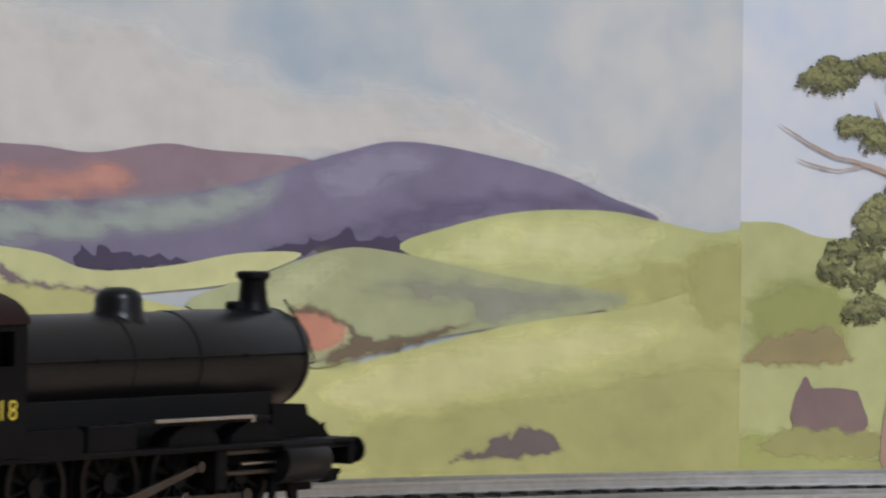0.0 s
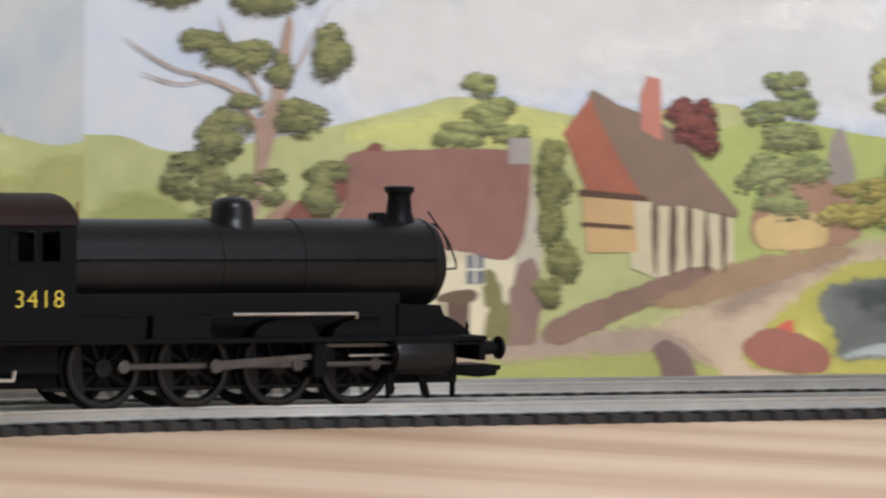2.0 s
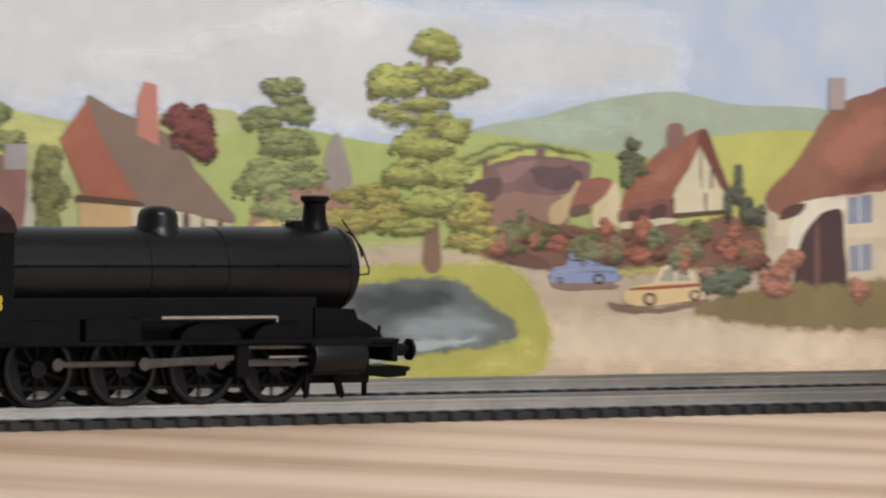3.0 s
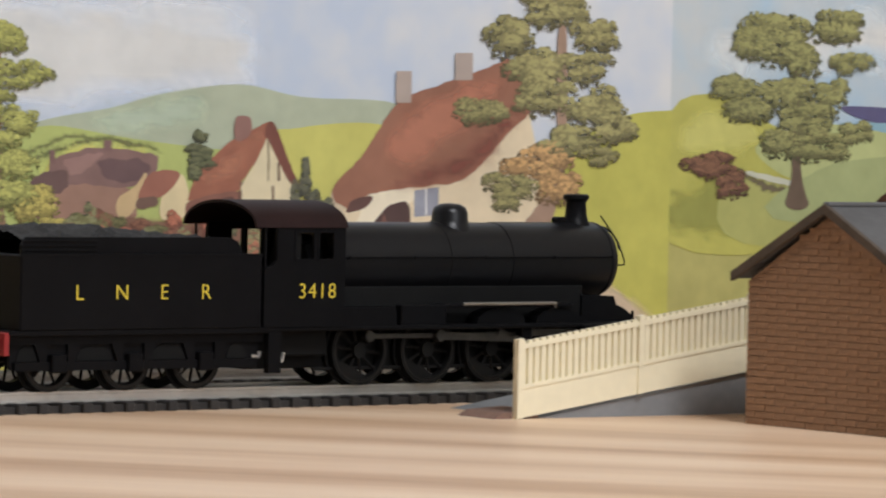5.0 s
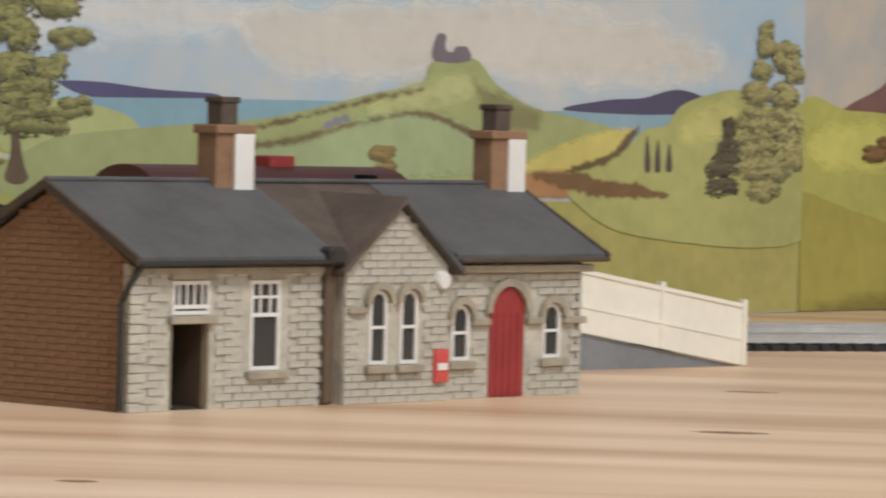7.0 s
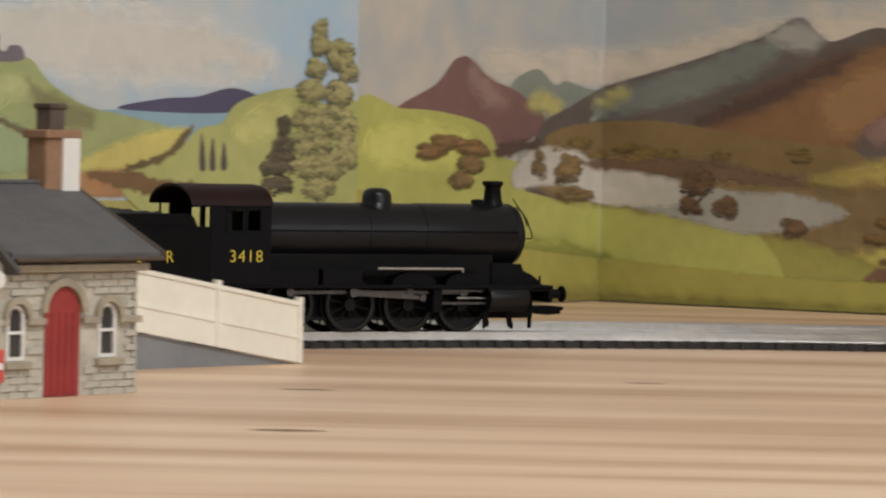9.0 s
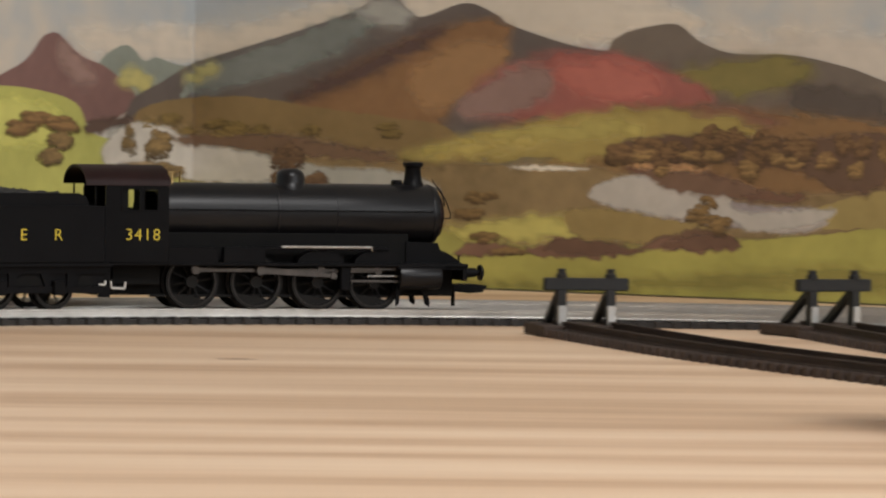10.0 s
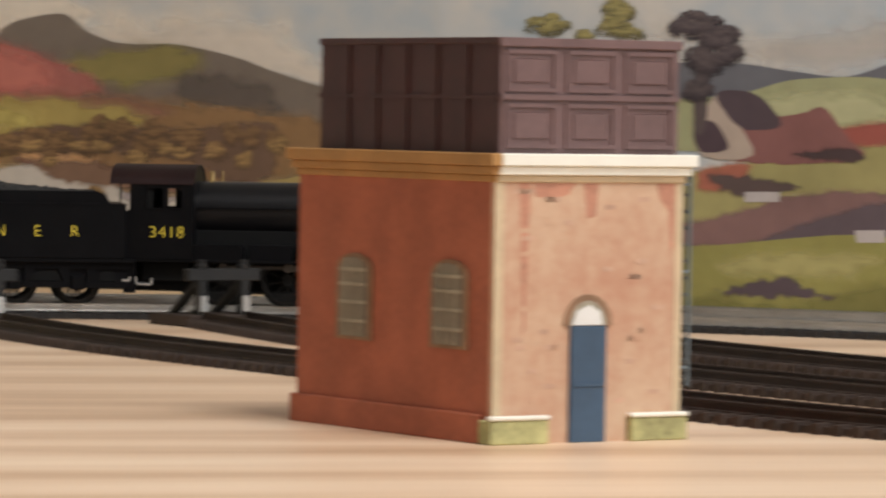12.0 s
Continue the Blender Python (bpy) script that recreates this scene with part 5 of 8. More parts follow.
def tree(sheet, name, rgb, pads, layer, trunk=None, bark=(120, 95, 75)):
    """A painted tree: bark, then pads of foliage, each dark below and pale on top."""
    lo, hi = LIMITS[sheets.index(sheet)]
    rng = random.Random(int(abs(pads[0][0]) * 7 + len(pads)))
    top = None
    if trunk:
        top = draw(sheet, name, bark, trunk, layer, 0.2, True, 0.15)
    # each pad breaks up into tufts of uneven size
    tufts = []
    for u, z, ru, rz in pads:
        for k in range(7):
            a, d = 2 * math.pi * (k + rng.random()) / 7, rng.uniform(0.25, 0.8)
            s = rng.uniform(0.26, 0.52)
            tufts.append((u + ru * d * math.cos(a), z + rz * d * math.sin(a), ru * s, rz * s * 1.12))
    for tone_mul, warm, up, share, lift, title in ((0.68, 1.0, -0.15, 1.0, 0.01, "foliage"), (0.86, 1.02, 0.12, 0.8, 0.04, "leaves"),
                                                   (0.99, 1.03, 0.38, 0.5, 0.07, "bright_leaves"), (1.14, 1.05, 0.6, 0.2, 0.1, "sunlit_leaves")):
        bm = new_bm()
        for u, z, ru, rz in tufts:
            leaf = max(0.4, min(ru, rz * 1.5) * 0.19)
            count = int(min(70, 5 + share * 1.9 * ru * rz / (leaf * leaf)))
            clump(bm, rng, u, z, ru * (1.12 - 0.3 * up), rz * 1.05, leaf, count, up)
        lay_on_wall(bm, lo, hi, layer * 0.08 + 0.09 + lift)
        col = tuple(min(235, int(c * tone_mul * w)) for c, w in zip(rgb, (warm, warm, 1 / warm)))
        if not bm.faces:
            bm.free()
            continue
        ob = part(title if top else name, bm, ink(col, 0.16), top or sheet)
        if top is None:
            top = ob


shape(sheets[0], "painted_cloud", (196, 192, 184), [(-1392, 115.7), (-1366, 117.1), (-1344, 114.8), (-1331, 108.8), (-1319, 104.8), (-1298, 98.2), (-1286, 102.7), (-1274, 97.9), (-1255, 95.4), (-1242, 89.1), (-1232, 81.4), (-1216, 75.1), (-1207, 66.2), (-1247, 77.6), (-1298, 76.9), (-1392, 78.5)], 1, 0.6, True, 0.06)
shape(sheets[0], "painted_hill", (138, 116, 124), [(-1392, 82.4), (-1372, 83.5), (-1356, 81.8), (-1338, 84.3), (-1325, 82.8), (-1299, 80.6), (-1311, 74.6), (-1336, 70.8), (-1392, 66.8)], 2, 0.0, True, 0.1)
shape(sheets[0], "painted_heath", (184, 130, 114), [(-1392, 75.5), (-1365, 77.8), (-1352, 80.2), (-1345, 74.3), (-1362, 69.7), (-1392, 68.6)], 3, 0.0, True, 0.1)
shape(sheets[0], "painted_hill", (119, 111, 134), [(-1392, 67.8), (-1351, 70.4), (-1322, 73.8), (-1299, 80.6), (-1289, 83.3), (-1278, 85.6), (-1262, 84.3), (-1235, 78.4), (-1219, 72.1), (-1206, 66.2), (-1231, 63.3), (-1254, 61.7), (-1276, 56.5), (-1313, 55.6), (-1332, 54.0), (-1392, 53.7)], 4, 0.0, True, 0.1)
shape(sheets[0], "painted_slope", (148, 157, 148), [(-1392, 67.2), (-1358, 68.9), (-1319, 73.6), (-1307, 76.5), (-1317, 66.1), (-1343, 61.7), (-1392, 59.2)], 5, 0.0, True, 0.1)
shape(sheets[0], "painted_slope", (101, 92, 118), [(-1310, 58.1), (-1298, 60.6), (-1286, 62.1), (-1276, 60.1), (-1254, 66.7), (-1232, 68.8), (-1208, 67.0), (-1232, 72.7), (-1268, 71.3), (-1284, 65.4)], 5, 0.0, True, 0.1)
shape(sheets[0], "painted_trees", (72, 64, 86), [(-1360, 55.0), (-1358, 58.3), (-1356, 56.7), (-1353, 58.9), (-1350, 56.4), (-1343, 56.5), (-1333, 55.4), (-1333, 53.8), (-1359, 53.3)], 6, 1.0, True, 0.1)
shape(sheets[0], "painted_trees", (72, 64, 86), [(-1313, 57.3), (-1307, 59.6), (-1304, 59.0), (-1298, 61.3), (-1292, 62.1), (-1289, 63.1), (-1286, 61.4), (-1276, 60.9), (-1276, 57.8), (-1310, 57.1)], 6, 1.0, True, 0.1)
shape(sheets[0], "painted_hill", (190, 190, 126), [(-1392, 58.4), (-1370, 57.3), (-1356, 52.8), (-1336, 54.0), (-1318, 57.2), (-1302, 57.3), (-1311, 52.8), (-1329, 48.4), (-1392, 45.4)], 7, 0.0, True, 0.1)
shape(sheets[0], "painted_hill", (180, 182, 112), [(-1276, 58.5), (-1262, 64.5), (-1247, 67.8), (-1235, 68.8), (-1219, 68.6), (-1207, 66.4), (-1192, 63.4), (-1178, 62.3), (-1177, 35.9), (-1214, 41.7), (-1247, 50.2)], 7, 0.0, True, 0.1)
shape(sheets[0], "painted_hill", (160, 164, 116), [(-1332, 44.2), (-1310, 52.8), (-1292, 58.5), (-1277, 57.7), (-1247, 51.7), (-1214, 46.6), (-1231, 41.4), (-1262, 37.0), (-1283, 32.3), (-1300, 28.7), (-1306, 38.6)], 8, 0.0, True, 0.1)
shape(sheets[0], "painted_slope", (138, 138, 118), [(-1286, 47.2), (-1277, 51.2), (-1262, 51.3), (-1216, 46.6), (-1237, 41.9), (-1256, 39.4), (-1259, 44.4)], 9, 0.0, True, 0.1)
shape(sheets[0], "painted_hill", (180, 179, 106), [(-1392, 46.1), (-1332, 43.5), (-1300, 28.4), (-1277, 32.3), (-1246, 39.4), (-1214, 43.6), (-1177, 47.6), (-1176, -5.2), (-1391, -3.0)], 10, 0.0, True, 0.1)
shape(sheets[0], "painted_field", (188, 126, 98), [(-1304, 43.2), (-1296, 42.9), (-1290, 38.7), (-1292, 34.1), (-1300, 33.3)], 11, 0.0, True, 0.1)
shape(sheets[0], "painted_hedge", (108, 94, 72), [(-1306, 43.6), (-1298, 44.3), (-1289, 39.4), (-1283, 36.1), (-1271, 37.3), (-1257, 39.0), (-1274, 34.1), (-1292, 29.4), (-1298, 30.4), (-1290, 35.1), (-1293, 40.4)], 12, 1.2, True, 0.1)
shape(sheets[0], "painted_hedge", (118, 100, 106), [(-1379, 54.4), (-1373, 51.0), (-1365, 49.7), (-1353, 48.3), (-1353, 47.2), (-1370, 48.5), (-1379, 51.0)], 11, 0.8, True, 0.1)
shape(sheets[0], "painted_bush", (104, 94, 90), [(-1262, 5.3), (-1254, 7.8), (-1248, 11.7), (-1245, 10.6), (-1242, 13.9), (-1235, 11.3), (-1232, 7.7), (-1240, 5.8)], 12, 1.2, True, 0.1)
shape(sheets[0], "painted_stain", (162, 160, 88), [(-1199, 56.3), (-1191, 60.7), (-1178, 60.8), (-1177, 41.8), (-1194, 38.8)], 11, 0.0, True, 0.1)
shape(sheets[1], "painted_cloud", (204, 202, 198), [(-1111, 104.5), (-1077, 111.6), (-1031, 119.1), (-972, 114.8), (-934, 106.4), (-934, 73.0), (-1007, 76.4), (-1076, 75.1), (-1108, 74.5)], 1, 0.8, True, 0.05)
shape(sheets[1], "painted_cloud", (203, 203, 200), [(-1032, 90.4), (-1007, 97.2), (-971, 104.5), (-914, 107.7), (-840, 104.8), (-840, 84.8), (-913, 76.9), (-989, 74.1)], 1.3, 0.8, True, 0.05)
shape(sheets[1], "painted_hill", (164, 172, 146), [(-922, 67.8), (-904, 73.7), (-882, 77.4), (-864, 81.8), (-836, 85.2), (-812, 81.9), (-774, 80.0), (-769, 64.6), (-921, 61.3)], 2, 0.0, True, 0.1)
shape(sheets[1], "painted_hill", (176, 178, 112), [(-1204, 68.4), (-1184, 66.4), (-1172, 66.0), (-1154, 62.1), (-1113, 69.2), (-1088, 74.9), (-1071, 77.8), (-1030, 72.6), (-980, 72.2), (-977, -4.7), (-1202, -3.1)], 2.4, 0.0, True, 0.1)
shape(sheets[1], "painted_hill", (166, 176, 92), [(-1007, 68.4), (-992, 70.6), (-970, 72.8), (-944, 69.2), (-921, 67.9), (-903, 71.9), (-874, 68.5), (-839, 65.6), (-812, 66.0), (-811, 34.7), (-1006, 34.7)], 3, 0.0, True, 0.1)
shape(sheets[1], "painted_hill", (186, 182, 80), [(-827, 68.7), (-814, 72.6), (-791, 74.6), (-773, 73.1), (-747, 70.0), (-746, 45.7), (-826, 45.4)], 3.6, 0.0, True, 0.1)
shape(sheets[1], "painted_hill", (176, 172, 62), [(-724, 55.8), (-690, 76.7), (-663, 80.8), (-662, 80.8), (-660, 3.6), (-730, 4.6), (-730, 39.9)], 3.6, 0.0, True, 0.1)
shape(sheets[1], "painted_lane", (188, 168, 140), [(-1023, 0.5), (-1016, 12.9), (-995, 23.7), (-969, 31.5), (-951, 37.9), (-922, 40.4), (-893, 35.5), (-838, 33.1), (-768, 31.3), (-690, 25.9), (-689, -7.8), (-1023, -2.7)], 4, 0.0, True, 0.1)
shape(sheets[1], "painted_lane", (164, 144, 126), [(-1141, 5.4), (-1125, 8.1), (-1075, 10.9), (-1040, 14.3), (-1005, 14.2), (-1004, -1.4), (-1141, -0.5)], 5, 0.0, True, 0.1)
shape(sheets[1], "painted_grass", (156, 160, 82), [(-1182, 11.5), (-1164, 8.5), (-1141, 4.7), (-1092, 4.5), (-1057, 6.9), (-1005, 8.0), (-1004, -2.9), (-1182, -1.7)], 5.5, 0.0, True, 0.1)
shape(sheets[1], "painted_barn", (126, 104, 100), [(-1168, 14.4), (-1167, 21.8), (-1164, 25.9), (-1162, 23.3), (-1150, 21.8), (-1148, 11.1), (-1167, 8.8)], 6, 0.6, True, 0.1)
shape(sheets[1], "painted_hedge", (148, 134, 86), [(-1182, 30.9), (-1176, 36.5), (-1171, 37.3), (-1158, 39.3), (-1153, 34.4), (-1153, 29.2), (-1179, 30.0)], 6, 1.0, True, 0.1)
shape(sheets[1], "painted_hedge", (150, 148, 84), [(-1177, 7.1), (-1171, 12.2), (-1158, 12.6), (-1145, 11.4), (-1141, 5.4), (-1164, 4.8)], 6, 1.2, True, 0.1)
shape(sheets[1], "painted_bushes", (128, 76, 66), [(-1108, 56.6), (-1102, 63.9), (-1096, 62.0), (-1103, 53.7), (-1115, 43.1), (-1125, 32.5), (-1137, 32.5), (-1128, 43.7), (-1117, 52.1)], 6, 1.4, True, 0.1)
shape(sheets[1], "painted_wall", (146, 120, 104), [(-1137, 13.1), (-1138, 22.0), (-1115, 23.5), (-1114, 13.0)], 6, 0.5, True, 0.1)
shape(sheets[1], "painted_cottage_wall", (208, 198, 164), [(-1115, 29.8), (-1093, 33.2), (-1093, 36.8), (-1056, 36.3), (-1057, 14.3), (-1072, 10.2), (-1097, 8.8), (-1113, 9.7)], 7, 0, False, 0.06)
shape(sheets[1], "painted_gable", (182, 174, 152), [(-1056, 35.4), (-1052, 60.3), (-1048, 37.3), (-1049, 14.2), (-1057, 11.8)], 7.3, 0, False, 0.07)
shape(sheets[1], "painted_wall", (138, 112, 98), [(-1058, 11.8), (-1056, 31.1), (-1049, 32.7), (-1049, 13.6)], 7.6, 0.8, True, 0.1)
shape(sheets[1], "painted_roof", (138, 98, 86), [(-1108, 61.5), (-1095, 63.1), (-1059, 63.9), (-1052, 60.6), (-1056, 35.4), (-1074, 36.3), (-1093, 37.4), (-1096, 32.6), (-1115, 31.3), (-1134, 32.2), (-1126, 37.0), (-1112, 43.8), (-1107, 53.6)], 8, 0.3, False, 0.14)
shape(sheets[1], "painted_chimney", (156, 146, 140), [(-1059, 66.9), (-1052, 67.0), (-1052, 60.0), (-1059, 59.9)], 8.5, 0, False, 0.1)
shape(sheets[1], "painted_window", (92, 96, 112), [(-1092, 36.2), (-1086, 36.2), (-1086, 28.0), (-1092, 28.0)], 9, 0, False, 0.1)
shape(sheets[1], "painted_glazing_bar", (200, 195, 175), [(-1090, 36.2), (-1089, 36.2), (-1089, 28.0), (-1089, 28.0)], 9.5, 0, False, 0.1)
shape(sheets[1], "painted_glazing_bar", (200, 195, 175), [(-1092, 32.4), (-1086, 32.4), (-1086, 31.8), (-1092, 31.8)], 9.6, 0, False, 0.1)
shape(sheets[1], "painted_window", (92, 96, 112), [(-1071, 35.2), (-1066, 35.2), (-1066, 27.4), (-1071, 27.4)], 9, 0, False, 0.1)
shape(sheets[1], "painted_glazing_bar", (200, 195, 175), [(-1069, 35.2), (-1068, 35.2), (-1068, 27.4), (-1069, 27.4)], 9.5, 0, False, 0.1)
shape(sheets[1], "painted_glazing_bar", (200, 195, 175), [(-1071, 31.6), (-1066, 31.6), (-1066, 31.0), (-1071, 31.0)], 9.6, 0, False, 0.1)
shape(sheets[1], "painted_window", (92, 96, 112), [(-1092, 22.7), (-1086, 22.7), (-1086, 15.7), (-1092, 15.8)], 9, 0, False, 0.1)
shape(sheets[1], "painted_glazing_bar", (200, 195, 175), [(-1089, 22.7), (-1089, 22.7), (-1088, 15.8), (-1089, 15.8)], 9.5, 0, False, 0.1)
shape(sheets[1], "painted_glazing_bar", (200, 195, 175), [(-1092, 19.6), (-1086, 19.5), (-1086, 18.9), (-1092, 19.0)], 9.6, 0, False, 0.1)
shape(sheets[1], "painted_door", (98, 78, 66), [(-1106, 22.0), (-1101, 22.0), (-1101, 9.9), (-1106, 9.9)], 9, 0, False, 0.1)
shape(sheets[1], "painted_door", (98, 78, 66), [(-1077, 22.7), (-1070, 22.7), (-1070, 11.3), (-1077, 11.3)], 9, 0, False, 0.1)
shape(sheets[1], "painted_porch", (104, 88, 66), [(-1112, 26.2), (-1104, 28.0), (-1096, 27.3), (-1097, 21.7), (-1110, 21.3)], 9.3, 0.6, True, 0.1)
shape(sheets[1], "painted_porch", (104, 88, 66), [(-1079, 25.0), (-1069, 25.6), (-1069, 22.7), (-1079, 22.0)], 9.3, 0.6, True, 0.1)
shape(sheets[1], "painted_ivy", (124, 118, 70), [(-1066, 28.1), (-1062, 30.4), (-1059, 23.5), (-1058, 12.7), (-1064, 12.0), (-1067, 14.3), (-1065, 18.9)], 9.6, 1.4, True, 0.1)
shape(sheets[1], "painted_ivy", (124, 118, 70), [(-1097, 25.0), (-1094, 26.5), (-1092, 19.0), (-1082, 14.4), (-1083, 11.0), (-1096, 10.6)], 9.6, 1.4, True, 0.1)
shape(sheets[1], "painted_ivy", (124, 118, 70), [(-1081, 18.9), (-1078, 20.7), (-1078, 11.0), (-1082, 11.3)], 9.6, 1.4, True, 0.1)
tree(sheets[1], "painted_tree", (112, 112, 72), [(-1158, 104.4, 8.1, 4.4), (-1144, 107.3, 9.0, 3.7), (-1134, 102.1, 9.0, 3.7), (-1120, 108.0, 6.7, 4.5), (-1151, 91.5, 6.5, 3.0), (-1139, 87.8, 9.8, 4.5), (-1113, 88.7, 6.7, 6.0), (-1128, 117.5, 9.9, 3.3), (-1127, 83.9, 4.9, 4.5), (-1144, 67.2, 9.0, 5.9), (-1122, 72.5, 7.4, 4.5), (-1151, 55.2, 8.1, 5.9), (-1133, 53.2, 8.2, 5.2), (-1115, 51.6, 6.6, 6.8), (-1146, 44.1, 7.4, 3.7), (-1114, 57.2, 6.7, 3.0), (-1138, 75.5, 4.9, 2.2)], 10, [(-1142.9, 3.7), (-1139.4, 29.3), (-1135.0, 50.2), (-1134.6, 68.1), (-1140.5, 75.4), (-1137.2, 74.3), (-1132.7, 71.4), (-1129.2, 81.6), (-1126.2, 96.6), (-1124.0, 95.9), (-1126.5, 74.2), (-1131.4, 56.2), (-1135.3, 29.3), (-1134.4, 3.2)], (164, 134, 114))
shape(sheets[1], "painted_branch", (160, 128, 104), [(-1137, 39.7), (-1126, 49.1), (-1124, 47.6), (-1136, 35.3)], 10.2, 0.0, True, 0.1)
tree(sheets[1], "painted_tree", (128, 132, 82), [(-1068, 81.7, 5.6, 3.1), (-1064, 73.9, 6.9, 3.8), (-1074, 67.6, 9.4, 3.4), (-1060, 68.6, 6.9, 3.0)], 6.5, None, (120, 95, 75))
tree(sheets[1], "painted_tree", (118, 118, 70), [(-1046, 61.9, 5.3, 5.3), (-1045, 52.7, 5.3, 6.1), (-1046, 43.4, 4.3, 7.0), (-1041, 34.2, 5.2, 5.4), (-1046, 25.0, 4.4, 4.6)], 8.2, None, (120, 95, 75))
shape(sheets[1], "painted_house_wall", (198, 186, 150), [(-1022, 50.6), (-1017, 52.2), (-988, 46.1), (-987, 31.6), (-1006, 26.9), (-1020, 31.6)], 7, 0, False, 0.08)
shape(sheets[1], "painted_house_wall", (196, 160, 104), [(-1036, 52.2), (-1020, 53.9), (-1018, 36.0), (-1034, 35.9)], 7, 0, False, 0.08)
shape(sheets[1], "painted_gable", (166, 98, 72), [(-1042, 68.6), (-1034, 78.7), (-1026, 67.3), (-1017, 50.6), (-1034, 52.1)], 7.6, 0, False, 0.12)
shape(sheets[1], "painted_roof", (132, 110, 92), [(-1034, 79.0), (-1025, 76.6), (-1008, 69.9), (-997, 58.3), (-986, 46.1), (-1003, 48.8), (-1017, 51.9)], 8, 0.2, False, 0.1)
shape(sheets[1], "painted_beam", (96, 72, 56), [(-1037, 53.3), (-1015, 51.6), (-1015, 50.0), (-1037, 51.4)], 8.3, 0, False, 0.1)
shape(sheets[1], "painted_beam", (96, 72, 56), [(-1036, 44.3), (-1020, 43.4), (-1020, 42.2), (-1036, 43.1)], 8.3, 0, False, 0.1)
shape(sheets[1], "painted_beam", (100, 80, 64), [(-1014, 48.9), (-1012, 48.6), (-1012, 31.6), (-1013, 31.6)], 8.3, 0.2, False, 0.1)
shape(sheets[1], "painted_beam", (100, 80, 64), [(-1008, 48.0), (-1006, 47.7), (-1006, 31.6), (-1008, 31.6)], 8.3, 0.2, False, 0.1)
shape(sheets[1], "painted_beam", (100, 80, 64), [(-1003, 47.1), (-1001, 46.8), (-1001, 31.6), (-1002, 31.6)], 8.3, 0.2, False, 0.1)
shape(sheets[1], "painted_beam", (100, 80, 64), [(-997, 46.2), (-996, 45.9), (-995, 31.6), (-997, 31.6)], 8.3, 0.2, False, 0.1)
shape(sheets[1], "painted_beam", (100, 80, 64), [(-992, 45.3), (-990, 45.0), (-990, 31.6), (-991, 31.6)], 8.3, 0.2, False, 0.1)
shape(sheets[1], "painted_chimney", (190, 122, 102), [(-1018, 79.9), (-1016, 84.6), (-1012, 83.7), (-1011, 66.7), (-1018, 69.8)], 8.6, 0, False, 0.1)
tree(sheets[1], "painted_tree", (112, 64, 62), [(-1006, 75.4, 4.6, 3.9), (-1000, 73.2, 6.4, 5.4), (-997, 66.9, 5.5, 4.0), (-1003, 70.0, 5.4, 3.9)], 7.8, None, (120, 95, 75))
shape(sheets[1], "painted_hedge", (156, 128, 96), [(-1016, 22.2), (-1002, 26.9), (-988, 33.1), (-969, 36.3), (-951, 38.7), (-951, 34.7), (-978, 26.8), (-1002, 20.6)], 7.9, 0.8, True, 0.1)
shape(sheets[1], "painted_wall", (136, 108, 92), [(-1047, 12.3), (-1042, 18.5), (-999, 32.4), (-996, 26.9), (-1022, 18.4), (-1040, 11.0)], 8, 0.5, True, 0.1)
tree(sheets[1], "painted_tree", (126, 132, 86), [(-970, 82.7, 7.5, 3.6), (-977, 75.9, 8.4, 3.9), (-966, 76.1, 5.7, 3.1), (-970, 68.1, 10.3, 3.9), (-977, 58.8, 10.2, 4.7), (-972, 50.9, 8.3, 4.8), (-964, 59.4, 7.5, 4.0)], 6, None, (120, 95, 75))
shape(sheets[1], "painted_house", (158, 122, 96), [(-981, 47.4), (-973, 55.4), (-964, 59.9), (-953, 55.5), (-945, 45.6), (-951, 37.9), (-979, 37.9)], 6.6, 0.6, True, 0.1)
shape(sheets[1], "painted_house", (196, 168, 106), [(-979, 45.8), (-960, 46.7), (-958, 37.9), (-978, 37.3)], 7, 0.5, True, 0.1)
shape(sheets[1], "painted_spire", (150, 138, 128), [(-956, 67.5), (-953, 71.5), (-951, 67.5), (-948, 56.4), (-957, 56.3)], 6.2, 0.4, True, 0.1)
tree(sheets[1], "painted_tree", (146, 146, 76), [(-920, 97.5, 9.3, 4.2), (-934, 86.3, 9.6, 6.1), (-914, 86.3, 10.8, 4.9), (-927, 78.0, 11.6, 4.0), (-914, 72.9, 6.8, 4.8), (-925, 68.4, 10.6, 4.8), (-916, 61.5, 8.8, 4.1), (-930, 60.2, 8.6, 4.1), (-921, 52.2, 11.7, 4.5), (-928, 44.7, 9.6, 3.3)], 9, [(-923.4, 34.1), (-922.0, 54.2), (-923.3, 92.9), (-921.0, 93.0), (-919.3, 54.2), (-917.2, 33.7)], (132, 102, 78))
tree(sheets[1], "painted_tree", (152, 140, 70), [(-942, 54.0, 11.4, 3.2), (-949, 46.7, 9.4, 3.6), (-936, 49.2, 8.6, 3.2), (-907, 49.4, 8.8, 4.9), (-901, 41.3, 10.8, 4.0)], 7.2, None, (120, 95, 75))
shape(sheets[1], "painted_grass", (170, 166, 66), [(-984, 6.2), (-969, 22.0), (-950, 32.8), (-922, 34.7), (-892, 33.4), (-879, 18.2), (-881, 3.1), (-911, -0.5), (-959, 1.2)], 8, 0.6, True, 0.1)
shape(sheets[1], "painted_pond", (104, 108, 104), [(-960, 21.9), (-953, 27.5), (-931, 29.6), (-912, 30.2), (-904, 24.6), (-890, 16.7), (-894, 11.4), (-917, 8.4), (-950, 5.5), (-954, 12.3)], 9, 0.8, True, 0.18)
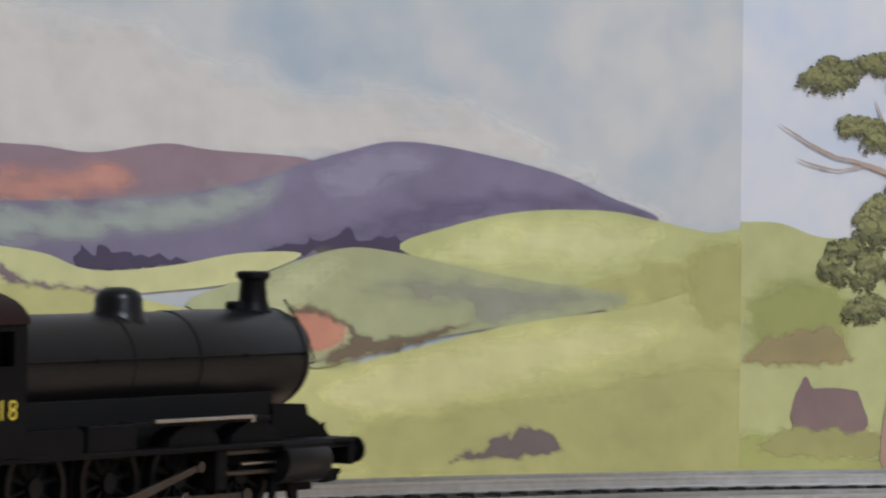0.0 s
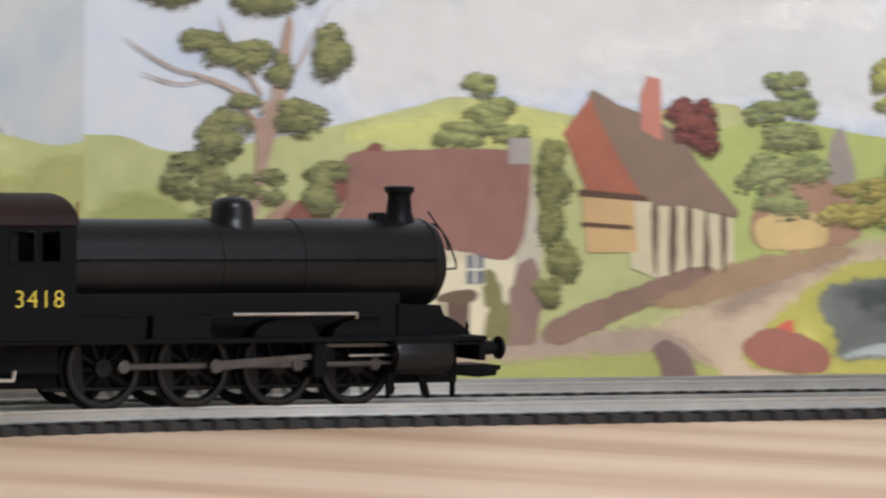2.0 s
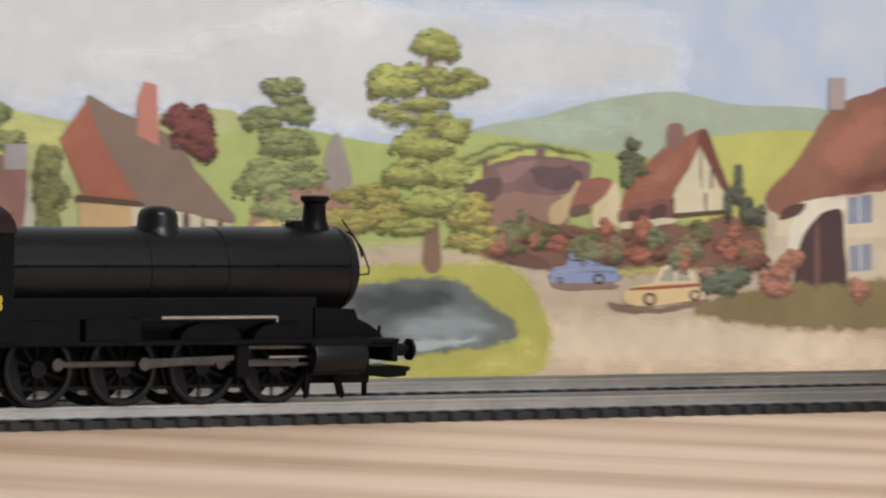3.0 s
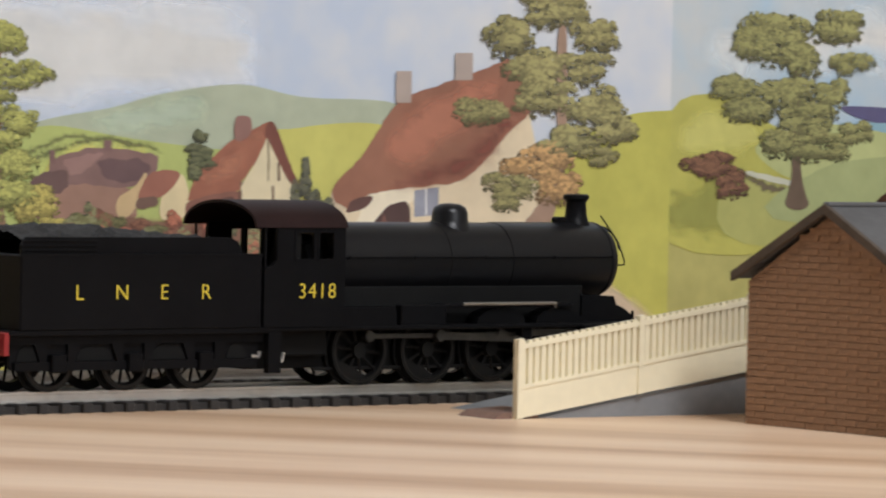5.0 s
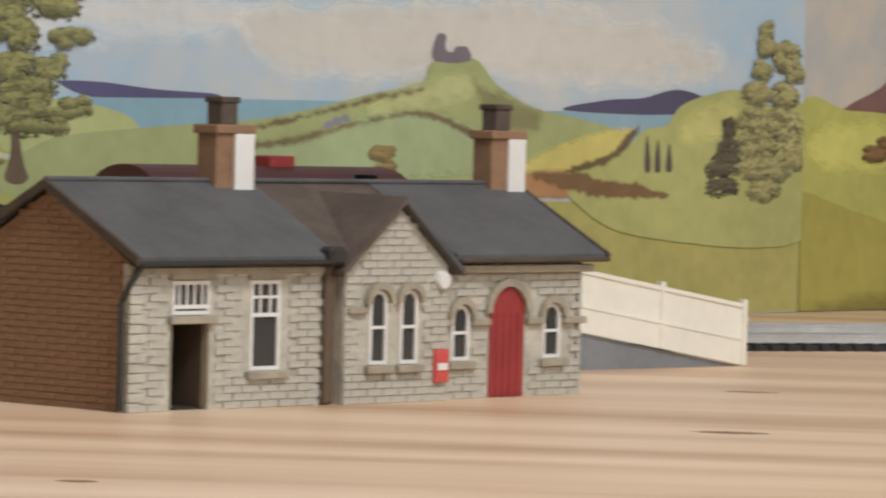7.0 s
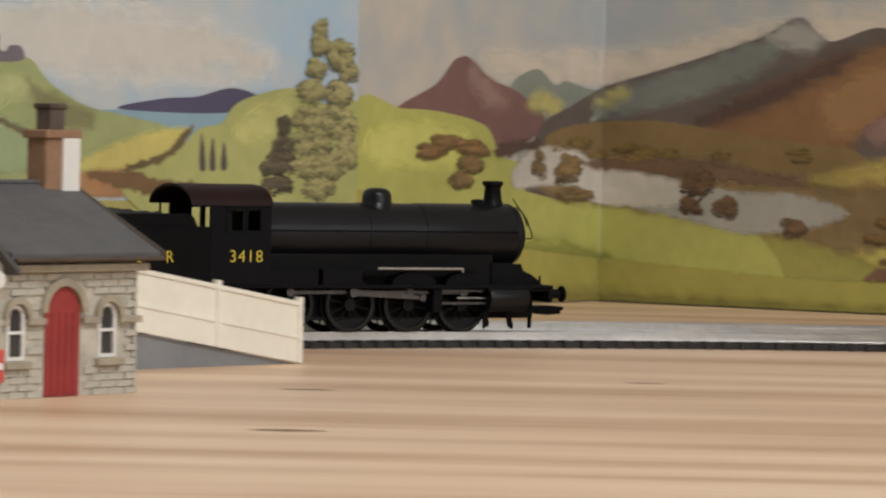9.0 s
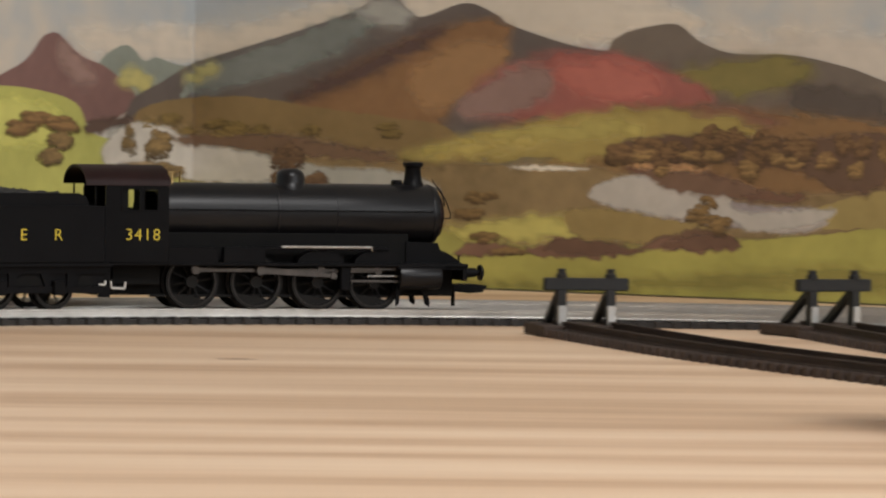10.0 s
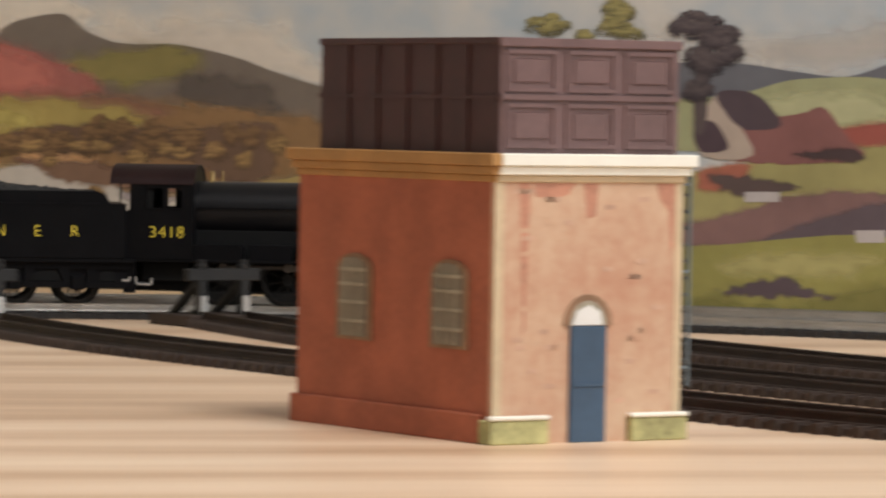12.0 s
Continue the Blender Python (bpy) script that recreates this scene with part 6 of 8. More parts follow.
shape(sheets[1], "painted_ripple", (164, 174, 170), [(-953, 6.5), (-931, 11.8), (-904, 12.5), (-931, 7.3)], 9.5, 0.4, True, 0.1)
shape(sheets[1], "painted_wall", (152, 98, 82), [(-984, 10.7), (-973, 14.7), (-957, 9.1), (-958, 2.4), (-978, 4.3)], 9.5, 0.4, True, 0.1)
shape(sheets[1], "painted_flowers", (196, 92, 72), [(-974, 13.1), (-969, 16.9), (-967, 13.7), (-971, 9.3)], 9.8, 0.8, True, 0.1)
shape(sheets[1], "painted_post", (120, 98, 90), [(-1013, 10.2), (-1008, 11.4), (-1001, 7.3), (-999, 0.6), (-1008, 0.1), (-1011, 5.8)], 9.5, 0.4, True, 0.1)
shape(sheets[1], "painted_grass", (128, 112, 70), [(-827, 20.4), (-811, 25.9), (-785, 28.4), (-737, 28.2), (-736, 15.9), (-768, 13.8), (-804, 15.5)], 8.6, 0.8, True, 0.1)
shape(sheets[1], "painted_house_wall", (208, 190, 156), [(-797, 42.4), (-795, 51.8), (-776, 55.4), (-749, 58.8), (-732, 76.0), (-724, 79.7), (-718, 59.4), (-716, 41.7)], 7, 0, False, 0.08)
shape(sheets[1], "painted_roof", (146, 98, 76), [(-801, 53.8), (-789, 65.2), (-776, 80.9), (-763, 85.7), (-741, 92.5), (-731, 94.5), (-723, 80.6), (-732, 72.5), (-749, 58.1), (-767, 55.5), (-787, 52.7), (-793, 48.1)], 8, 0.3, False, 0.12)
shape(sheets[1], "painted_chimney", (166, 150, 140), [(-777, 90.6), (-771, 90.7), (-771, 81.0), (-777, 80.9)], 8.3, 0, False, 0.1)
shape(sheets[1], "painted_chimney", (166, 150, 140), [(-754, 96.7), (-747, 96.9), (-747, 88.5), (-754, 88.3)], 8.3, 0, False, 0.1)
tree(sheets[1], "painted_tree", (128, 122, 82), [(-732, 102.9, 10.3, 6.2), (-713, 111.3, 17.6, 5.3), (-697, 104.3, 8.3, 4.5), (-723, 93.3, 13.9, 5.3), (-700, 94.9, 10.6, 5.4), (-718, 83.9, 14.0, 6.1), (-696, 81.1, 13.1, 6.2), (-689, 73.7, 9.6, 5.4), (-708, 70.5, 11.8, 5.4), (-694, 65.4, 8.3, 3.6), (-743, 79.1, 10.3, 4.1), (-730, 55.8, 10.3, 4.4), (-733, 51.9, 6.9, 3.5)], 9, [(-724.9, 43.8), (-715.3, 55.0), (-712.5, 70.1), (-712.7, 103.8), (-709.3, 103.9), (-708.3, 70.2), (-710.6, 54.1), (-715.0, 43.8)], (150, 122, 102))
tree(sheets[1], "painted_tree", (160, 126, 84), [(-720, 62.9, 12.8, 6.2), (-710, 55.9, 8.2, 5.4)], 8.6, None, (120, 95, 75))
shape(sheets[2], "painted_cloud", (204, 204, 200), [(-650, 100.1), (-633, 107.9), (-598, 112.8), (-545, 116.5), (-489, 112.5), (-489, 102.7), (-571, 98.5), (-633, 95.0)], 1, 0.8, True, 0.05)
shape(sheets[2], "painted_cloud", (200, 196, 186), [(-504, 109.3), (-447, 115.3), (-354, 118.6), (-253, 109.2), (-235, 92.2), (-320, 88.1), (-416, 90.0), (-475, 86.6)], 1.2, 0.8, True, 0.05)
shape(sheets[2], "painted_hill", (90, 86, 122), [(-589, 83.0), (-570, 83.4), (-544, 81.5), (-515, 80.5), (-519, 78.6), (-570, 78.1)], 2, 0.0, True, 0.1)
shape(sheets[2], "painted_sea", (128, 166, 180), [(-589, 78.0), (-516, 78.9), (-429, 79.4), (-368, 79.6), (-367, 56.5), (-570, 55.0)], 2.4, 0, False, 0.06)
shape(sheets[2], "painted_sea", (132, 164, 178), [(-512, 74.5), (-351, 77.5), (-245, 79.6), (-244, 56.8), (-512, 55.2)], 2.3, 0, False, 0.06)
shape(sheets[2], "painted_hill", (84, 80, 106), [(-328, 78.5), (-301, 82.6), (-281, 83.6), (-260, 87.3), (-243, 84.5), (-245, 79.2), (-280, 77.3)], 3, 0.0, True, 0.1)
shape(sheets[2], "painted_hill", (174, 170, 66), [(-664, 80.4), (-637, 85.7), (-622, 77.7), (-604, 70.6), (-594, 54.8), (-595, 37.9), (-663, 37.9)], 3, 0.0, True, 0.1)
shape(sheets[2], "painted_hill", (172, 178, 112), [(-627, 69.3), (-607, 76.2), (-586, 77.1), (-557, 72.2), (-553, 62.7), (-596, 58.5), (-614, 60.2)], 3.6, 0.0, True, 0.1)
shape(sheets[2], "painted_hill", (164, 164, 84), [(-637, 59.1), (-601, 55.7), (-562, 60.4), (-537, 61.0), (-515, 55.4), (-515, 37.9), (-631, 37.9)], 4, 0.0, True, 0.1)
shape(sheets[2], "painted_track", (190, 190, 168), [(-629, 61.6), (-601, 58.1), (-562, 61.1), (-562, 60.0), (-601, 56.2), (-628, 59.7)], 4.4, 0.3, True, 0.1)
shape(sheets[2], "painted_hedge", (104, 92, 70), [(-636, 63.3), (-622, 57.9), (-596, 55.5), (-559, 60.0), (-558, 58.5), (-596, 53.5), (-624, 56.1)], 4.5, 0.9, True, 0.1)
shape(sheets[2], "painted_houses", (110, 96, 110), [(-554, 60.8), (-546, 67.0), (-538, 63.9), (-521, 61.2), (-521, 56.3), (-554, 57.0)], 4.6, 1.0, True, 0.1)
shape(sheets[2], "painted_hill", (154, 162, 104), [(-599, 62.1), (-552, 68.2), (-498, 71.8), (-470, 75.6), (-438, 81.7), (-409, 86.7), (-403, 94.2), (-380, 96.2), (-367, 87.2), (-347, 79.2), (-321, 75.4), (-294, 69.4), (-293, 47.9), (-598, 43.6)], 5, 0.0, True, 0.1)
shape(sheets[2], "painted_field", (152, 168, 120), [(-512, 61.0), (-469, 65.7), (-440, 73.3), (-416, 75.8), (-392, 74.0), (-376, 67.4), (-382, 53.9), (-511, 51.3)], 5.4, 0.0, True, 0.1)
shape(sheets[2], "painted_hedge", (112, 96, 70), [(-512, 67.2), (-470, 74.2), (-441, 80.1), (-409, 84.7), (-409, 83.5), (-441, 78.5), (-470, 72.6), (-512, 65.6)], 5.8, 0.7, True, 0.1)
shape(sheets[2], "painted_hedge", (112, 96, 70), [(-512, 61.4), (-470, 67.3), (-426, 74.9), (-401, 75.7), (-375, 68.0), (-379, 66.7), (-403, 73.8), (-426, 73.5), (-469, 65.3), (-512, 59.4)], 5.8, 0.7, True, 0.1)
shape(sheets[2], "painted_castle", (116, 108, 116), [(-402, 95.1), (-401, 104.1), (-396, 104.2), (-396, 99.3), (-392, 98.2), (-390, 100.3), (-384, 100.0), (-383, 95.1)], 6, 0.2, False, 0.1)
shape(sheets[2], "painted_cottage", (130, 130, 140), [(-456, 70.8), (-456, 72.4), (-454, 74.1), (-451, 72.5), (-451, 70.9)], 6, 0, False, 0.1)
shape(sheets[2], "painted_cottage", (130, 130, 140), [(-461, 69.4), (-460, 71.0), (-458, 72.6), (-455, 71.0), (-455, 69.5)], 6, 0, False, 0.1)
shape(sheets[2], "painted_cottage", (130, 130, 140), [(-452, 71.9), (-452, 73.5), (-449, 75.1), (-447, 73.6), (-446, 72.0)], 6, 0, False, 0.1)
shape(sheets[2], "painted_field", (192, 180, 90), [(-353, 57.2), (-334, 64.3), (-307, 70.5), (-284, 71.7), (-299, 60.7), (-320, 55.5), (-353, 54.4)], 6, 0.0, True, 0.1)
shape(sheets[2], "painted_field", (166, 122, 78), [(-385, 48.7), (-347, 55.1), (-314, 55.3), (-272, 51.2), (-279, 45.7), (-385, 45.2)], 6.2, 0.0, True, 0.1)
shape(sheets[2], "painted_hill", (166, 168, 96), [(-324, 55.2), (-294, 62.5), (-280, 71.3), (-266, 73.6), (-258, 80.7), (-244, 84.9), (-220, 88.0), (-198, 81.7), (-175, 80.3), (-173, 29.9), (-279, 30.5), (-320, 43.6)], 6.4, 0.0, True, 0.1)
shape(sheets[2], "painted_hedge", (104, 88, 58), [(-325, 56.3), (-300, 62.4), (-287, 71.6), (-283, 71.7), (-296, 60.3), (-320, 55.0)], 6.8, 0.8, True, 0.1)
shape(sheets[2], "painted_hedge", (120, 92, 60), [(-347, 53.6), (-314, 55.1), (-307, 52.1), (-276, 50.1), (-265, 45.7), (-307, 45.7)], 6.8, 1.0, True, 0.1)
shape(sheets[2], "painted_town", (136, 92, 92), [(-280, 54.4), (-276, 59.8), (-266, 61.4), (-248, 60.3), (-243, 49.1), (-272, 44.4)], 7, 0.9, True, 0.1)
shape(sheets[2], "painted_spire", (84, 76, 72), [(-279, 56.6), (-278, 70.0), (-275, 56.6)], 6.9, 0.2, False, 0.1)
shape(sheets[2], "painted_spire", (84, 76, 72), [(-273, 56.6), (-271, 68.4), (-269, 56.6)], 6.9, 0.2, False, 0.1)
shape(sheets[2], "painted_spire", (84, 76, 72), [(-266, 56.6), (-264, 66.8), (-262, 56.7)], 6.9, 0.2, False, 0.1)
shape(sheets[2], "painted_spire", (84, 76, 72), [(-258, 56.7), (-256, 64.8), (-254, 56.7)], 6.9, 0.2, False, 0.1)
tree(sheets[2], "painted_conifer", (88, 80, 68), [(-227, 73.5, 4.8, 4.4), (-228, 65.7, 8.4, 4.9), (-228, 58.0, 10.9, 4.8), (-228, 50.2, 11.6, 4.4)], 7.4, None, (120, 95, 75))
tree(sheets[2], "painted_conifer", (146, 140, 96), [(-204, 112.5, 4.5, 4.1), (-204, 105.1, 7.4, 5.0), (-192, 102.6, 8.2, 4.9), (-207, 96.1, 8.2, 4.5), (-186, 95.5, 6.8, 4.9), (-209, 87.1, 10.4, 5.4), (-191, 86.4, 11.3, 5.6), (-212, 75.9, 11.0, 5.6), (-192, 75.1, 13.2, 6.3), (-208, 65.5, 13.0, 5.6), (-184, 65.0, 7.5, 6.4), (-203, 57.0, 16.8, 5.6), (-190, 60.5, 11.3, 4.5), (-204, 49.2, 11.2, 4.4)], 8, None, (120, 95, 75))
tree(sheets[2], "painted_tree", (126, 124, 80), [(-618, 108.0, 14.0, 6.5), (-592, 109.6, 14.4, 5.6), (-630, 104.0, 10.0, 4.6), (-608, 99.1, 14.2, 5.5), (-587, 97.7, 10.5, 4.7), (-638, 89.4, 11.3, 4.6), (-615, 88.1, 16.7, 5.6), (-594, 88.2, 10.4, 4.7), (-629, 81.3, 11.3, 4.6), (-606, 77.8, 14.2, 5.6), (-612, 70.3, 12.9, 4.7), (-596, 69.8, 11.7, 4.7), (-583, 75.2, 7.9, 3.8)], 8, [(-613.1, 50.6), (-610.7, 63.1), (-611.5, 104.9), (-608.2, 105.0), (-606.8, 63.1), (-602.8, 50.6)], (104, 86, 70))
tree(sheets[2], "painted_tree", (116, 82, 66), [(-647, 63.9, 11.2, 4.1), (-638, 57.2, 7.5, 4.6), (-649, 61.7, 7.5, 2.8)], 7, None, (120, 95, 75))
tree(sheets[2], "painted_tree", (130, 112, 72), [(-429, 61.1, 7.6, 3.0), (-427, 56.0, 6.0, 3.1)], 7, None, (120, 95, 75))
shape(sheets[3], "painted_cloud", (196, 184, 166), [(-94, 102.9), (-44, 108.8), (28, 112.5), (80, 122.3), (167, 131.8), (237, 120.3), (238, 102.0), (141, 98.9), (29, 93.1), (-61, 91.8)], 1, 0.8, True, 0.06)
shape(sheets[3], "painted_cloud", (190, 178, 162), [(159, 103.2), (238, 108.3), (314, 111.0), (339, 99.9), (354, 82.2), (314, 86.2), (263, 94.8), (198, 98.8)], 1.4, 0.8, True, 0.06)
shape(sheets[3], "painted_hill", (168, 168, 76), [(-181, 80.2), (-148, 81.2), (-117, 79.9), (-88, 74.6), (-76, 62.5), (-50, 57.9), (4, 46.1), (73, 37.3), (74, -4.5), (-177, -4.1)], 2.2, 0.0, True, 0.1)
shape(sheets[3], "painted_hill", (122, 90, 84), [(-152, 79.8), (-125, 91.3), (-113, 100.9), (-108, 102.9), (-101, 103.0), (-85, 94.5), (-64, 89.0), (-44, 76.6), (-71, 65.8), (-112, 72.9)], 2, 0.0, True, 0.1)
shape(sheets[3], "painted_slope", (146, 116, 106), [(-102, 102.1), (-85, 94.5), (-72, 85.3), (-80, 80.4), (-97, 87.2)], 2.4, 0.0, True, 0.1)
shape(sheets[3], "painted_hill", (128, 134, 122), [(-72, 90.5), (-52, 99.5), (-38, 93.0), (-29, 94.7), (-12, 91.6), (12, 88.6), (-29, 69.1), (-59, 74.7)], 1.8, 0.0, True, 0.1)
shape(sheets[3], "painted_slope", (176, 166, 92), [(-61, 82.6), (-48, 90.5), (-29, 84.5), (-38, 79.1)], 2.6, 0.5, True, 0.1)
shape(sheets[3], "painted_hill", (96, 86, 80), [(-50, 72.3), (-22, 85.2), (-0, 92.8), (29, 100.4), (52, 106.6), (80, 115.1), (98, 123.3), (109, 115.3), (116, 113.4), (136, 119.1), (151, 114.2), (159, 109.6), (194, 100.5), (238, 97.5), (297, 82.3), (297, 50.9), (-34, 44.0)], 3, 0.0, True, 0.1)
shape(sheets[3], "painted_slope", (114, 118, 112), [(-5, 89.1), (52, 105.9), (81, 114.7), (94, 108.1), (58, 91.0), (6, 79.2)], 3.4, 0.0, True, 0.1)
shape(sheets[3], "painted_slope", (150, 148, 140), [(82, 115.2), (98, 122.8), (113, 112.9), (97, 108.5)], 3.5, 0.0, True, 0.1)
shape(sheets[3], "painted_slope", (168, 160, 96), [(-9, 87.8), (11, 94.2), (14, 88.1), (-4, 83.0)], 3.6, 0.6, True, 0.1)
shape(sheets[3], "painted_slope", (132, 96, 60), [(46, 75.2), (97, 100.9), (138, 112.5), (160, 108.0), (136, 80.1), (106, 55.9), (30, 59.2)], 3.8, 0.0, True, 0.1)
shape(sheets[3], "painted_slope", (86, 66, 60), [(49, 80.1), (86, 96.1), (119, 109.4), (127, 105.9), (92, 87.8), (58, 76.6)], 4, 0.0, True, 0.1)
shape(sheets[3], "painted_hill", (106, 94, 82), [(204, 100.2), (232, 111.0), (246, 103.6), (261, 99.1), (287, 98.7), (312, 94.0), (329, 88.5), (385, 70.5), (386, 48.5), (236, 65.6)], 4, 0.0, True, 0.1)
shape(sheets[3], "painted_slope", (124, 112, 56), [(233, 90.4), (261, 97.5), (287, 98.2), (299, 89.3), (262, 80.9)], 4.3, 0.0, True, 0.1)
shape(sheets[3], "painted_heath", (150, 86, 76), [(138, 80.4), (151, 92.3), (170, 98.1), (204, 100.2), (231, 93.1), (254, 78.5), (210, 71.0), (146, 69.9)], 4.6, 0.0, True, 0.1)
shape(sheets[3], "painted_slope", (140, 110, 100), [(130, 73.2), (151, 89.9), (173, 94.8), (178, 83.2), (157, 71.3)], 4.8, 0.0, True, 0.1)
shape(sheets[3], "painted_hill", (128, 104, 62), [(-44, 70.8), (17, 78.7), (63, 74.5), (102, 70.4), (130, 66.1), (130, 44.8), (-17, 46.8)], 4.4, 0.4, True, 0.1)
shape(sheets[3], "painted_heath", (126, 94, 56), [(205, 70.9), (262, 77.5), (329, 72.9), (385, 63.9), (386, 28.7), (184, 43.8)], 5, 0.0, True, 0.1)
shape(sheets[3], "painted_heath", (152, 132, 62), [(101, 54.2), (130, 62.3), (171, 71.5), (210, 77.2), (249, 75.0), (275, 68.6), (237, 56.5), (158, 52.5)], 5.4, 0.0, True, 0.1)
shape(sheets[3], "painted_shore", (128, 106, 68), [(-48, 67.2), (23, 63.0), (63, 62.5), (103, 52.5), (158, 53.0), (211, 51.3), (263, 42.2), (330, 47.2), (409, 55.6), (410, 29.4), (263, 24.0), (185, 17.0), (126, 24.6), (47, 36.9), (-47, 46.8)], 5.8, 0.8, True, 0.2)
shape(sheets[3], "painted_lake", (156, 154, 144), [(-60, 64.7), (-18, 62.5), (18, 58.1), (64, 50.0), (100, 48.9), (125, 40.5), (81, 31.2), (41, 36.7), (-17, 46.8), (-60, 56.4)], 6.2, 0.6, True, 0.1)
shape(sheets[3], "painted_lake", (140, 130, 128), [(200, 43.7), (237, 49.6), (260, 39.8), (303, 37.1), (293, 30.1), (263, 28.3), (219, 30.3)], 6.2, 0.6, True, 0.12)
shape(sheets[3], "painted_shore", (112, 86, 64), [(-18, 61.3), (40, 62.6), (100, 54.9), (103, 51.3), (52, 53.9), (-9, 57.7)], 6.5, 0.9, True, 0.1)
tree(sheets[3], "painted_scrub", (112, 92, 50), [(98, 66.7, 5.4, 1.9), (-18, 68.4, 10.3, 2.7), (23, 63.9, 6.8, 2.4), (61, 64.8, 5.0, 2.5), (12, 66.6, 6.9, 2.5), (14, 62.2, 6.3, 2.3), (-33, 65.6, 6.7, 2.4), (36, 63.8, 6.2, 2.6), (21, 65.2, 6.7, 2.7), (21, 63.3, 7.3, 2.5), (100, 63.6, 5.4, 2.2), (-3, 63.0, 8.7, 2.1)], 5.0, None, (120, 95, 75))
shape(sheets[3], "painted_hill", (158, 150, 60), [(-201, 47.2), (-140, 40.2), (-59, 23.5), (47, 16.3), (126, 12.8), (185, 16.7), (263, 23.3), (330, 31.1), (409, 46.9), (411, -18.7), (-199, -10.8)], 6.9, 0.5, True, 0.1)
shape(sheets[3], "painted_bush", (118, 86, 66), [(166, 15.7), (182, 22.3), (201, 21.4), (218, 16.4), (185, 14.2)], 7.6, 1.2, True, 0.1)
shape(sheets[3], "painted_bush", (118, 86, 66), [(219, 18.7), (237, 24.8), (263, 22.4), (261, 19.1)], 7.6, 1.2, True, 0.1)
shape(sheets[3], "painted_bush", (118, 86, 66), [(131, 14.6), (147, 20.5), (164, 16.1), (148, 13.7)], 7.6, 1.2, True, 0.1)
shape(sheets[3], "painted_hill", (150, 130, 70), [(282, 30.2), (302, 38.6), (327, 44.8), (364, 48.9), (412, 47.6), (412, 34.4), (340, 30.5)], 6.95, 0.5, True, 0.1)
shape(sheets[3], "painted_lake", (160, 150, 140), [(275, 34.6), (295, 37.3), (305, 31.4), (290, 27.0), (275, 28.4)], 7, 0.4, True, 0.1)
# most farm inks are darkened to carry the light's falloff at this end
shape(sheets[4], "painted_cloud", (167, 160, 151), [(476, 109.0), (535, 105.2), (582, 109.8), (582, 92.9), (522, 92.2)], 1, 0.8, True, 0.06)
shape(sheets[4], "painted_hill", (96, 96, 101), [(476, 91.7), (520, 93.9), (544, 91.2), (567, 89.3), (589, 95.0), (589, 80.2), (476, 78.6)], 2, 0.0, True, 0.1)
shape(sheets[4], "painted_hill", (145, 145, 103), [(476, 76.5), (522, 81.9), (549, 88.2), (589, 86.6), (590, 63.3), (477, 61.3)], 2.6, 0.0, True, 0.1)
shape(sheets[4], "painted_field", (149, 76, 64), [(563, 69.6), (589, 72.2), (590, 61.2), (568, 62.5)], 3, 0.0, True, 0.1)
shape(sheets[4], "painted_field", (147, 138, 81), [(477, 48.2), (509, 53.2), (556, 60.6), (590, 62.9), (590, 42.1), (523, 34.1), (477, 30.8)], 3, 0.0, True, 0.1)
shape(sheets[4], "painted_field", (122, 90, 85), [(477, 30.8), (509, 33.8), (550, 45.0), (590, 45.3), (590, 33.6), (534, 25.4), (477, 22.1)], 3.6, 0.4, True, 0.1)
shape(sheets[4], "painted_field", (90, 76, 81), [(530, 25.2), (557, 36.0), (590, 43.1), (590, 28.3), (546, 25.7)], 4, 0.3, True, 0.1)
shape(sheets[4], "painted_field", (156, 89, 67), [(509, 53.2), (529, 55.8), (523, 47.0), (509, 44.6)], 4, 0.5, True, 0.1)
shape(sheets[4], "painted_hill", (135, 129, 60), [(477, 22.1), (510, 23.8), (590, 28.3), (591, -8.8), (478, -12.7)], 4.4, 0.0, True, 0.1)
shape(sheets[4], "painted_house", (165, 147, 131), [(507, 67.2), (515, 81.8), (522, 73.9), (530, 59.0), (511, 58.0)], 5, 0.2, False, 0.1)
shape(sheets[4], "painted_roof", (76, 62, 67), [(515, 82.2), (531, 82.0), (541, 70.6), (525, 69.4)], 5.4, 0.2, False, 0.1)
shape(sheets[4], "painted_roof", (74, 58, 64), [(506, 69.3), (514, 71.6), (520, 61.6), (509, 60.1)], 5.5, 0.2, False, 0.1)
shape(sheets[4], "painted_farm", (126, 81, 76), [(522, 69.0), (549, 75.4), (558, 77.2), (567, 67.1), (572, 57.9), (523, 56.9)], 4.8, 0.4, True, 0.1)
shape(sheets[4], "painted_hedge", (71, 55, 55), [(545, 60.3), (568, 62.5), (574, 57.7), (556, 57.3)], 5.6, 0.9, True, 0.1)
shape(sheets[4], "painted_hedge", (85, 69, 65), [(511, 51.1), (520, 51.7), (550, 47.6), (532, 42.9), (518, 44.8)], 5.6, 0.9, True, 0.1)
shape(sheets[4], "painted_shed", (169, 160, 156), [(527, 45.0), (541, 45.3), (541, 41.4), (527, 41.1)], 5.8, 0, False, 0.1)
shape(sheets[4], "painted_shed", (169, 160, 156), [(571, 31.4), (583, 31.7), (583, 27.1), (572, 26.8)], 5.8, 0, False, 0.1)
shape(sheets[4], "painted_bush", (80, 67, 72), [(516, 6.7), (532, 10.7), (546, 12.8), (552, 9.1), (563, 5.2), (524, 5.2)], 5.6, 1.2, True, 0.1)
tree(sheets[4], "painted_tree", (126, 116, 72), [(446, 107.7, 8.2, 4.8), (475, 113.4, 8.1, 5.4), (475, 106.9, 9.3, 3.9), (461, 104.1, 4.7, 2.7)], 6, None, (120, 95, 75))
